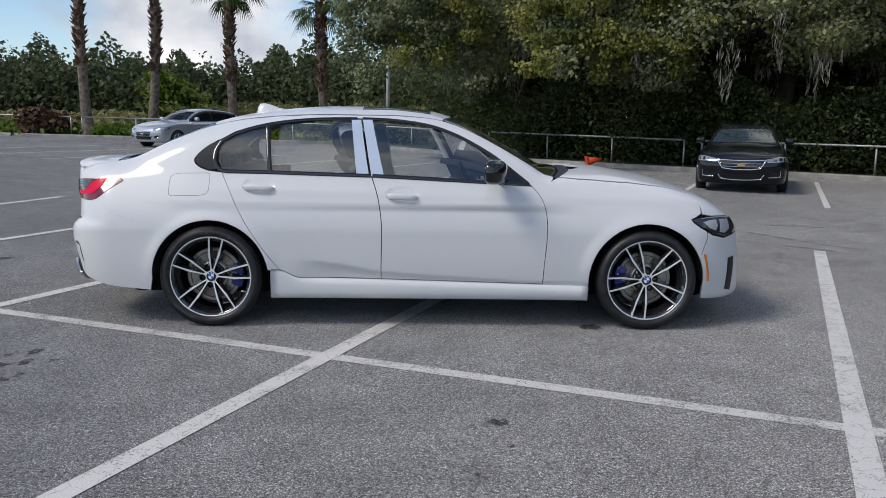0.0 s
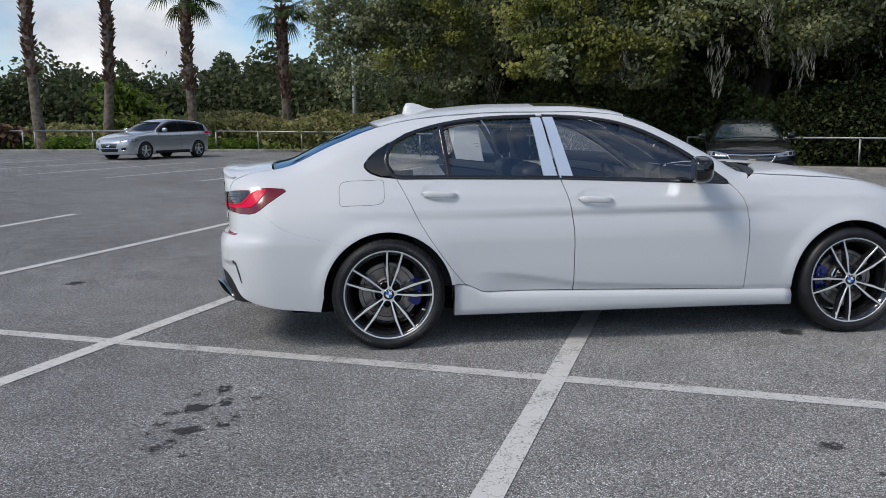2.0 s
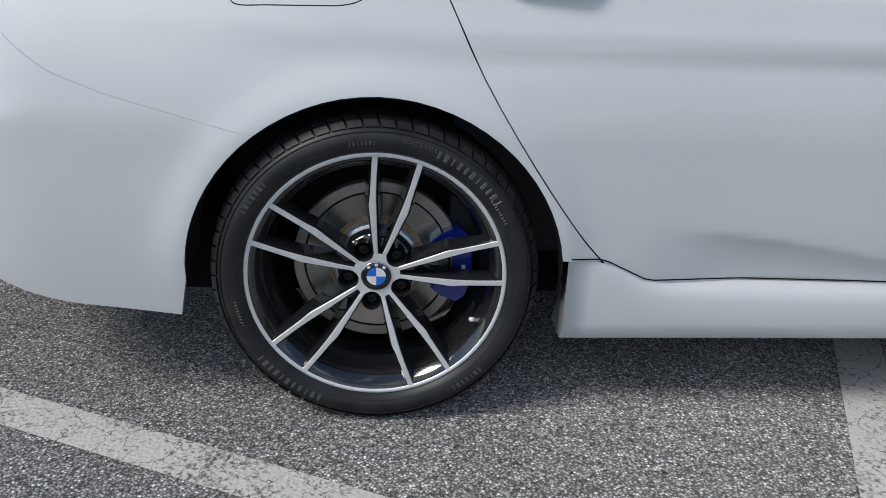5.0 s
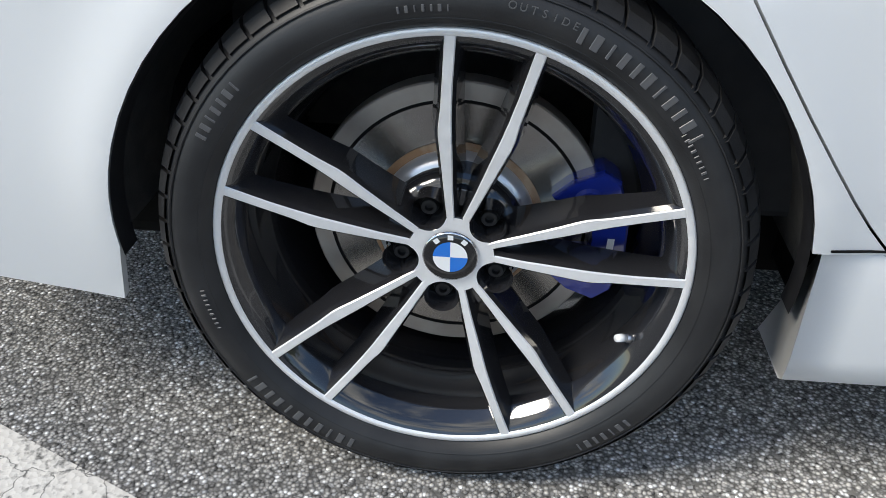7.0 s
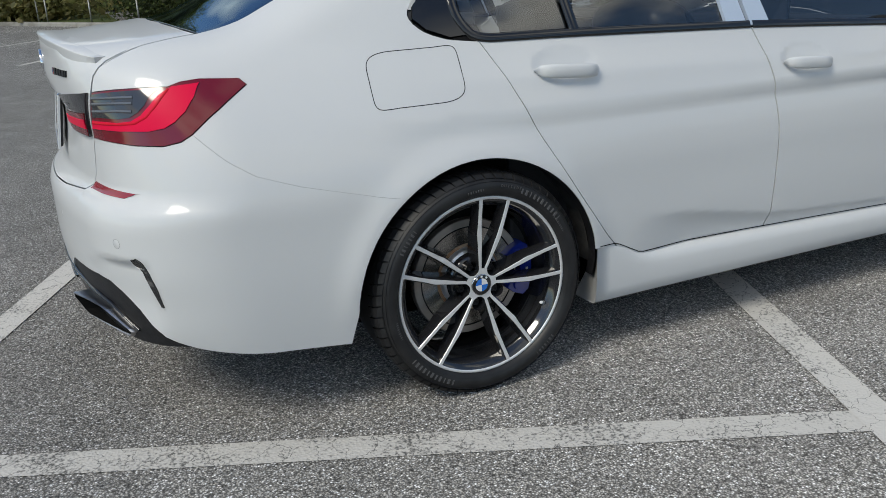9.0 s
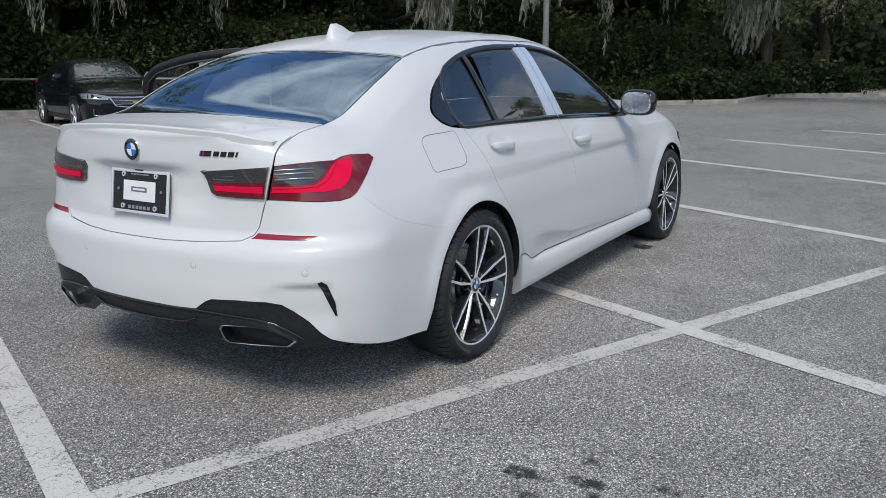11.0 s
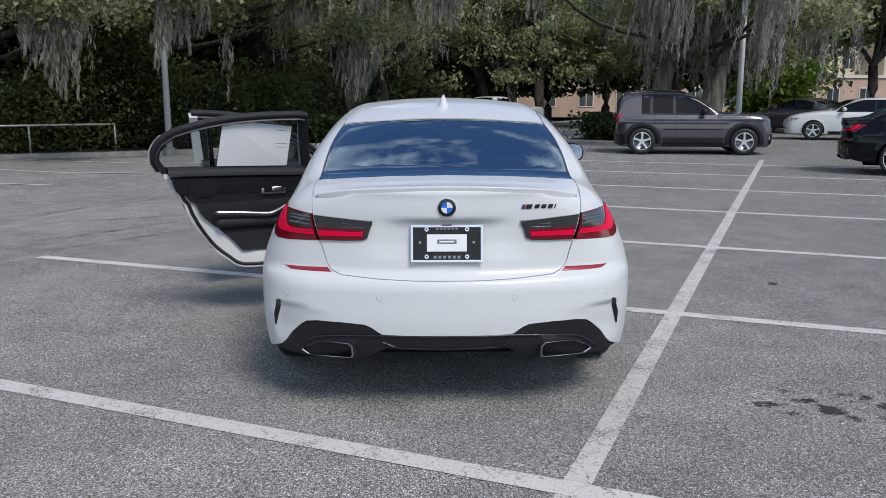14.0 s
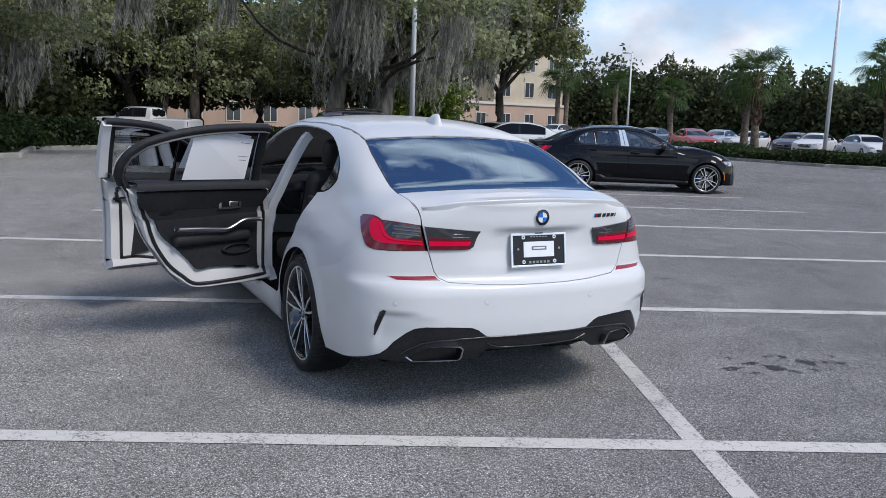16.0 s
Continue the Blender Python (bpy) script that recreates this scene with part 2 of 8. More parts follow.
M["satin"] = base_mat("satin_metal", (0.62, 0.62, 0.64), 0.3, metal=1.0)
M["plate_rim"] = base_mat("bright_plate_rim", (0.72, 0.74, 0.78), 0.2, metal=0.35, coat=0.5)
M["film"] = base_mat("protective_film", (0.50, 0.58, 0.70), 0.22, coat=0.5)
M["red_lens"] = base_mat("red_lens", (0.80, 0.004, 0.055), 0.4, coat=0.12, spec=0.1)
M["reflector_red"] = base_mat("dark_red_reflector", (0.30, 0.006, 0.022), 0.25, coat=0.5)
M["deep_red"] = base_mat("deep_red_lens", (0.17, 0.002, 0.011), 0.14, coat=0.6)
M["smoke_lens"] = base_mat("smoked_lens", (0.035, 0.035, 0.038), 0.08, coat=1.0)
M["clear_lens"] = base_mat("lamp_inner_grey", (0.16, 0.165, 0.18), 0.2, metal=0.6, coat=0.5)
M["lamp_inner"] = base_mat("lamp_chamber", (0.42, 0.43, 0.46), 0.3, coat=1.0)
M["orange_lens"] = base_mat("amber_lens", (0.75, 0.22, 0.02), 0.15, coat=1.0)
M["glass"] = glass_mat("tinted_glass", (0.72, 0.76, 0.75), ior=2.1)
M["door_glass"] = glass_mat("open_door_glass", (0.72, 0.76, 0.75), ior=1.45)
M["pale_red"] = base_mat("pale_red_lens", (0.62, 0.010, 0.030), 0.45, coat=0.0, spec=0.1)
# part of the sky's blue in the reflection is put into the gloss
M["rear_glass"] = glass_mat("rear_screen_glass", (0.10, 0.11, 0.13), ior=5.0, gloss_tint=(0.60, 0.80, 1.0))
M["leather"] = grain(base_mat("black_leather", (0.016, 0.016, 0.017), 0.5), (0.024, 0.024, 0.025), 30, bump=0.15, bump_scale=400, dist=0.001)
M["door_trim"] = grain(base_mat("black_door_lining", (0.019, 0.020, 0.023), 0.6, spec=0.25), (0.024, 0.025, 0.028), 40, bump=0.12, bump_scale=500, dist=0.001)
M["headliner"] = base_mat("headliner", (0.16, 0.16, 0.155), 0.9)
M["paper"] = see_through(base_mat("white_paper", (0.86, 0.86, 0.88), 0.7), 0.15)
M["ink"] = base_mat("printed_ink", (0.16, 0.16, 0.19), 0.7)
M["badge_blue"] = base_mat("badge_blue", (0.01, 0.16, 0.6), 0.2, coat=1.0)
M["badge_red"] = base_mat("badge_red", (0.5, 0.01, 0.02), 0.2, coat=1.0)
M["badge_white"] = base_mat("badge_white", (0.8, 0.8, 0.8), 0.2, coat=1.0)
M["kerb"] = grain(base_mat("kerb_concrete", (0.34, 0.33, 0.30), 0.9), (0.24, 0.23, 0.21), 3, bump=0.3, bump_scale=60)
M["galv"] = grain(base_mat("galvanised_pipe", (0.45, 0.46, 0.45), 0.5, metal=0.5), (0.36, 0.37, 0.36), 6)
M["pole"] = base_mat("white_painted_pole", (0.72, 0.73, 0.72), 0.45)
M["grass"] = grain(base_mat("grass_ground", (0.05, 0.085, 0.015), 0.9), (0.11, 0.12, 0.035), 1.6, bump=0.6, bump_scale=25, dist=0.04)
M["soil"] = grain(base_mat("leaf_litter", (0.05, 0.037, 0.024), 0.95), (0.025, 0.02, 0.014), 2.0, bump=0.5, bump_scale=20, dist=0.03)


# ---- mesh helpers ----
def mesh_ob(name, verts, faces, mat, parent=None, label="", smooth=False, normals=None, mats=None, mat_index=None):
    me = bpy.data.meshes.new(name)
    me.from_pydata([tuple(v) for v in verts], [], [tuple(f) for f in faces])
    for m in ([mat] if mats is None else mats):
        me.materials.append(m)
    if mat_index is not None:
        me.polygons.foreach_set("material_index", mat_index)
    if smooth or normals is not None:
        me.polygons.foreach_set("use_smooth", [True] * len(me.polygons))
    me.update()
    if normals is not None:
        me.normals_split_custom_set_from_vertices([tuple(n) for n in normals])
    ob = new(name, me)
    ob.parent = parent
    if label:
        ob["label"] = label
    return ob


def part(name, bm, mat, parent=None, label="", smooth=False):
    """Links a bmesh as one mesh object under a thing or a part."""
    bmesh.ops.recalc_face_normals(bm, faces=bm.faces)
    me = bpy.data.meshes.new(name)
    bm.to_mesh(me)
    bm.free()
    me.materials.append(mat)
    if smooth:
        me.polygons.foreach_set("use_smooth", [True] * len(me.polygons))
    ob = new(name, me)
    ob.parent = parent
    if label:
        ob["label"] = label
    return ob


def box_bm(sx, sy, sz, at=(0, 0, 0), bevel=0.0, segs=2, rot=None):
    bm = bmesh.new()
    bmesh.ops.create_cube(bm, size=1.0)
    bmesh.ops.scale(bm, vec=(sx, sy, sz), verts=bm.verts)
    if bevel:
        bmesh.ops.bevel(bm, geom=bm.edges[:], offset=bevel, segments=segs, affect="EDGES", profile=0.5)
    if rot is not None:
        bmesh.ops.rotate(bm, cent=(0, 0, 0), matrix=rot.to_matrix(), verts=bm.verts)
    bmesh.ops.translate(bm, vec=at, verts=bm.verts)
    return bm


def cyl_bm(r1, r2, p, q, n=16, caps=True):
    """A cone or cylinder from p to q."""
    bm = bmesh.new()
    p, q = Vector(p), Vector(q)
    d = q - p
    bmesh.ops.create_cone(bm, cap_ends=caps, segments=n, radius1=r1, radius2=r2, depth=d.length)
    m = Matrix.Translation((p + q) / 2) @ d.to_track_quat("Z", "Y").to_matrix().to_4x4()
    bmesh.ops.transform(bm, matrix=m, verts=bm.verts)
    return bm


def lathe(profile, n, axis="y", center=(0, 0, 0), closed=False):
    """Verts and faces of a profile of (radius, along) turned about the axis."""
    vs, fs = [], []
    k = len(profile)
    for i in range(n):
        a = 2 * math.pi * i / n
        c, s = math.cos(a), math.sin(a)
        for r, h in profile:
            v = (r * c, h, r * s) if axis == "y" else (r * c, r * s, h)
            vs.append((v[0] + center[0], v[1] + center[1], v[2] + center[2]))
    for i in range(n):
        j = (i + 1) % n
        for a in range(k if closed else k - 1):
            b = (a + 1) % k
            fs.append((i * k + a, i * k + b, j * k + b, j * k + a))
    return vs, fs


def tube(points, radius, sides=8, closed=False):
    """Verts and faces of a round tube along points."""
    pts = [Vector(p) for p in points]
    vs, fs = [], []
    n = len(pts)
    for i, p in enumerate(pts):
        a = pts[i - 1] if (i > 0 or closed) else p
        b = pts[(i + 1) % n] if (i < n - 1 or closed) else p
        d = (b - a).normalized()
        u = d.cross(Vector((0, 0, 1)))
        u = u.normalized() if u.length > 1e-3 else Vector((1, 0, 0))
        w = u.cross(d)
        r = radius[i] if isinstance(radius, (list, tuple)) else radius
        for k in range(sides):
            t = 2 * math.pi * k / sides
            vs.append(p + (u * math.cos(t) + w * math.sin(t)) * r)
    for i in range(n if closed else n - 1):
        j = (i + 1) % n
        for k in range(sides):
            l = (k + 1) % sides
            fs.append((i * sides + k, i * sides + l, j * sides + l, j * sides + k))
    if not closed:
        fs.append(tuple(range(sides)))
        fs.append(tuple(range((n - 1) * sides, n * sides))[::-1])
    return vs, fs


def empty(name, label, category, group="", at=None):
    ob = new(name)
    if at is not None:
        ob.matrix_world = at
    return tagged(ob, label, category, group)


# ---- ground and markings ----
def gz(x, y):
    """North of the bays the lot tilts: it falls to the east and rises a little to the north; the drive east of the hedges dips."""
    e = min(1.0, max(0.0, (y + 16.0) / 8.0))
    dip = -0.0215 * max(0.0, min(x, 46.0) - 27.0) * e * e * (3 - 2 * e)
    k = min(1.0, max(0.0, (y - 2.0) / 7.0))
    return dip + k * k * (3 - 2 * k) * (-0.0169 * max(-24.0, min(x, 14.0)) + 0.0037 * (min(y, 50.0) - 2.0))


LONG, STALL = Vector((0.9166, -0.3998, 0)), Vector((0.400, 0.9165, 0)).normalized()
CROSS = Vector((-1.689, -0.473, 0))

def ground_sheet():
    """One sheet out to the horizon, finer near by."""
    xs = sorted(set([-900, -500, -250, -150, -100, -70] + list(range(-50, 91, 2)) + [110, 150, 220, 350, 600, 900]))
    ys = sorted(set([-900, -500, -250, -150, -100] + list(range(-70, 2, 5)) + list(range(2, 22, 1)) + list(range(22, 121, 7)) + [150, 250, 500, 900]))
    vs = [(x, y, gz(x, y)) for y in ys for x in xs]
    n = len(xs)
    fs = [(j * n + i, j * n + i + 1, (j + 1) * n + i + 1, (j + 1) * n + i) for j in range(len(ys) - 1) for i in range(n - 1)]
    return tagged(mesh_ob("ground", vs, fs, M["asphalt"]), "worn light grey asphalt of a car park", "ground", kind="structure")


ground_sheet()


def stripe(a, b, width, lift=0.003, paint="line"):
    """A painted bay line lying on the asphalt."""
    a, b = Vector(a), Vector(b)
    d = (b - a).normalized()
    n = Vector((-d.y, d.x, 0)) * width / 2
    k = max(1, int((b - a).length / 2.0))
    vs, fs = [], []
    for i in range(k + 1):
        p = a + (b - a) * i / k
        for q in (p - n, p + n):
            vs.append((q.x, q.y, gz(q.x, q.y) + lift))
    fs = [(2 * i, 2 * i + 2, 2 * i + 3, 2 * i + 1) for i in range(k)]
    return tagged(mesh_ob("road_marking", vs, fs, M[paint]), "worn cracked white bay line painted on asphalt" if paint == "line" else "old greyed line cracked across, painted on asphalt", "road marking", "bay lines", "structure")


BAY = 2.755
stripe(CROSS - LONG * (BAY * 8), CROSS + LONG * (BAY * 6.6), 0.108, 0.003, "old_line")
for k in range(-8, 7):
    # the hand-set lines are not quite alike in place and angle
    c = CROSS + LONG * (BAY * k) + Vector((-0.035 if k == 0 else 0.0, 0, 0))
    d = Vector((0.383, 0.924, 0)).normalized() if k == 1 else STALL
    stripe(c - d * 5.9, c + d * 5.75, 0.118, 0.0042)
far = Vector((8.55, 8.4, 0))
for k in range(-9, 4):
    c = far + LONG * (2.72 * k)
    stripe(c, c + STALL * 7.6, 0.11)

# ---- car bodies: one smooth shell function, cut into panels ----
def curve(pts):
    """Smooth curve through (x, y) points without overshoot."""
    X, Y = (np.array(v, float) for v in zip(*pts))
    h, d = np.diff(X), np.diff(Y) / np.diff(X)
    m = np.zeros(len(X))
    m[0], m[-1] = d[0], d[-1]
    for i in range(1, len(X) - 1):
        if d[i - 1] * d[i] > 0:
            w1, w2 = 2 * h[i] + h[i - 1], h[i] + 2 * h[i - 1]
            m[i] = (w1 + w2) / (w1 / d[i - 1] + w2 / d[i])

    def exact(x):
        i = np.clip(np.searchsorted(X, x) - 1, 0, len(h) - 1)
        t = (x - X[i]) / h[i]
        return (2 * t**3 - 3 * t**2 + 1) * Y[i] + (t**3 - 2 * t**2 + t) * h[i] * m[i] + (3 * t**2 - 2 * t**3) * Y[i + 1] + (t**3 - t**2) * h[i] * m[i + 1]

    xs = np.linspace(X[0], X[-1], 6000)
    ys = exact(xs)
    return lambda x: np.interp(x, xs, ys)


def sstep(a, b, v):
    t = np.clip((v - a) / (b - a), 0, 1)
    return t * t * (3 - 2 * t)


def smax(a, b, k):
    h = np.maximum(k - np.abs(a - b), 0) / k
    return np.maximum(a, b) + h * h * k / 4


def smin(a, b, k):
    return -smax(-a, -b, k)


def grad(f, P, e=0.002):
    g = np.stack([f(P + np.eye(3)[i] * e) - f(P - np.eye(3)[i] * e) for i in range(3)], 1)
    return g / np.maximum(np.linalg.norm(g, axis=1, keepdims=True), 1e-9)


def cast(f, O, D, far=3.2, n=42):
    """The outermost point of the shell along rays O + t D."""
    O, D = np.atleast_2d(O).astype(float), np.atleast_2d(D).astype(float)
    O = np.broadcast_to(O, D.shape) if len(O) == 1 else O
    lo, hi = np.zeros(len(D)), np.full(len(D), far)
    found = np.zeros(len(D), bool)
    prev = far
    for t in np.linspace(far, 0, n)[1:]:
        ins = f(O + D * t) < 0
        hit = ins & ~found
        lo[hit], hi[hit] = t, prev
        found |= ins
        prev = t
    for _ in range(16):
        mid = (lo + hi) / 2
        ins = f(O + D * mid[:, None]) < 0
        lo, hi = np.where(ins, mid, lo), np.where(ins, hi, mid)
    return O + D * ((lo + hi) / 2)[:, None]


class Shell:
    """A car body as a function that is negative inside; points and panels on it."""

    def __init__(self, f):
        self.f = f

    def side(self, x, z, s=-1):
        return cast(self.f, (x, 0.5 * s, z), (0, s, 0), 0.7, 10)[0]

    def top(self, x, y):
        return cast(self.f, (x, y, 0.5), (0, 0, 1), 1.2, 16)[0]

    def back(self, y, z):
        return cast(self.f, (-0.3, y, z), (-1, 0, 0), 1.0, 16)[0]

    def fore(self, y, z):
        return cast(self.f, (2.7, y, z), (1, 0, 0), 1.2, 16)[0]

    def panel(self, name, outline, chart, mat, parent=None, label="", step=0.022, depth=0.012, gap=0.0021, lift=0.0, smooth=(), rim=True):
        """A skin over the part of the shell inside the outline (points on the shell), with folded edges.
        chart: ('ball', centre) or ('axis', z): how the shell is laid flat."""
        c = np.array(chart[1] if chart[0] == "ball" else (0, 0, chart[1] if chart[0] == "axis" else 0.5), float)
        P = np.array(outline, float)
        if chart[0] == "ball":
            front = chart[2] if len(chart) > 2 else c[0] > 1.5
            d = P - c
            R = 0.95
            az = np.arctan2(d[:, 1], d[:, 0] if front else -d[:, 0])
            el = np.arctan2(d[:, 2], np.hypot(d[:, 0], d[:, 1]))
            uv = np.stack([az, el], 1) * R
        elif chart[0] == "top":
            uv = P[:, :2].copy()
        else:
            s = np.sign(P[:, 1].mean())
            R = 0.9
            uv = np.stack([P[:, 0], np.arctan2(P[:, 2] - c[2], np.abs(P[:, 1])) * R], 1)

        def place(q):
            if chart[0] == "ball":
                a, e = q[:, 0] / R, q[:, 1] / R
                D = np.stack([np.cos(a) * np.cos(e) * (1 if front else -1), np.sin(a) * np.cos(e), np.sin(e)], 1)
                return cast(self.f, c, D, 3.4)
            if chart[0] == "top":
                O = np.stack([q[:, 0], q[:, 1], 0 * q[:, 0] + 0.5], 1)
                return cast(self.f, O, np.broadcast_to((0.0, 0.0, 1.0), O.shape), 1.6)
            e = q[:, 1] / R
            O = np.stack([q[:, 0], 0 * e, 0 * e + c[2]], 1)
            return cast(self.f, O, np.stack([0 * e, s * np.cos(e), np.sin(e)], 1), 2.0, 56)

        # close-spaced border, drawn in by the gap
        bp = []
        for i in range(len(uv)):
            a, b = uv[i], uv[(i + 1) % len(uv)]
            k = max(1, int(np.ceil(np.linalg.norm(b - a) / step)))
            bp += [a + (b - a) * j / k for j in range(k)]
        bp = np.array(bp)
        area = 0.5 * np.sum(bp[:, 0] * np.roll(bp[:, 1], -1) - bp[:, 1] * np.roll(bp[:, 0], -1))
        if area < 0:
            bp = bp[::-1]
        tan = np.roll(bp, -1, 0) - np.roll(bp, 1, 0)
        nrm = np.stack([-tan[:, 1], tan[:, 0]], 1)
        nrm /= np.maximum(np.linalg.norm(nrm, axis=1, keepdims=True), 1e-9)
        bp = bp + nrm * gap
        lo, hi = bp.min(0), bp.max(0)
        gx, gy = np.meshgrid(np.arange(lo[0], hi[0], step), np.arange(lo[1], hi[1], step))
        gx[1::2] += step / 2
        g = np.stack([gx.ravel(), gy.ravel()], 1)
        ins, near = np.zeros(len(g), bool), np.full(len(g), 9.0)
        A, B = bp, np.roll(bp, -1, 0)
        for a, b in zip(A, B):
            crossing = (a[1] > g[:, 1]) != (b[1] > g[:, 1])
            with np.errstate(divide="ignore", invalid="ignore"):
                xi = a[0] + (g[:, 1] - a[1]) * (b[0] - a[0]) / (b[1] - a[1])
            ins ^= crossing & (g[:, 0] < xi)
            ab = b - a
            t = np.clip(((g - a) @ ab) / max(ab @ ab, 1e-12), 0, 1)
            near = np.minimum(near, np.linalg.norm(g - a - t[:, None] * ab, axis=1))
        g = g[ins & (near > 0.45 * step)]
        allp = np.concatenate([bp, g])
        vs, es, fs, *_ = delaunay_2d_cdt([Vector(p) for p in allp], [], [list(range(len(bp)))], 1, 1e-6)
        q = np.array([tuple(v) for v in vs])
        pos = place(q)
        nor = grad(self.f, pos)
        pos = pos + nor * lift
        tri = np.array([tuple(f) for f in fs])
        fn = np.cross(pos[tri[:, 1]] - pos[tri[:, 0]], pos[tri[:, 2]] - pos[tri[:, 0]])
        if np.sum(fn * nor[tri[:, 0]]) < 0:
            tri = tri[:, ::-1]
        faces = [tuple(t) for t in tri]
        verts, norms = list(pos), list(nor)
        if rim:
            edges = {}
            for t in tri:
                for i in range(3):
                    e = (t[i], t[(i + 1) % 3])
                    if (e[1], e[0]) in edges:
                        del edges[(e[1], e[0])]
                    else:
                        edges[e] = 1
            for a, b in edges:
                n0 = len(verts)
                out = np.cross(pos[b] - pos[a], nor[a] + nor[b])
                out = out / max(np.linalg.norm(out), 1e-9)
                verts += [pos[a], pos[b], pos[b] - nor[b] * depth, pos[a] - nor[a] * depth]
                norms += [out] * 4
                faces.append((n0 + 1, n0, n0 + 3, n0 + 2) if depth > 0 else (n0, n0 + 1, n0 + 2, n0 + 3))
        return mesh_ob(name, verts, faces, mat, parent, label, normals=norms)

    def ribbon(self, name, points, width, mat, parent=None, label="", lift=0.003, step=0.02, height=0.006, closed=False):
        """A raised strip along points on the shell."""
        P = []
        n = len(points)
        for i in range(n if closed else n - 1):
            a, b = np.array(points[i]), np.array(points[(i + 1) % n])
            k = max(1, int(np.linalg.norm(b - a) / step))
            P += [a + (b - a) * j / k for j in range(k)]
        if not closed:
            P.append(np.array(points[-1]))
        P = np.array(P)
        for _ in range(3):
            nn = grad(self.f, P)
            P = P - nn * self.f(P)[:, None]
        nn = grad(self.f, P)
        t = np.roll(P, -1, 0) - np.roll(P, 1, 0)
        if not closed:
            t[0], t[-1] = P[1] - P[0], P[-1] - P[-2]
        w = np.cross(t, nn)
        w /= np.maximum(np.linalg.norm(w, axis=1, keepdims=True), 1e-9)
        rows = [P - w * width / 2 - nn * 0.004, P - w * width / 2 + nn * lift, P - w * width * 0.3 + nn * (lift + height * 0.5), P + w * width * 0.3 + nn * (lift + height * 0.5),
                P + w * width / 2 + nn * lift, P + w * width / 2 - nn * 0.004]
        m = len(P)
        vs = np.concatenate(rows)
        fs = []
        for i in range(m if closed else m - 1):
            j = (i + 1) % m
            for r in range(5):
                fs.append((r * m + i, r * m + j, (r + 1) * m + j, (r + 1) * m + i))
        return mesh_ob(name, vs, fs, mat, parent, label, smooth=True)


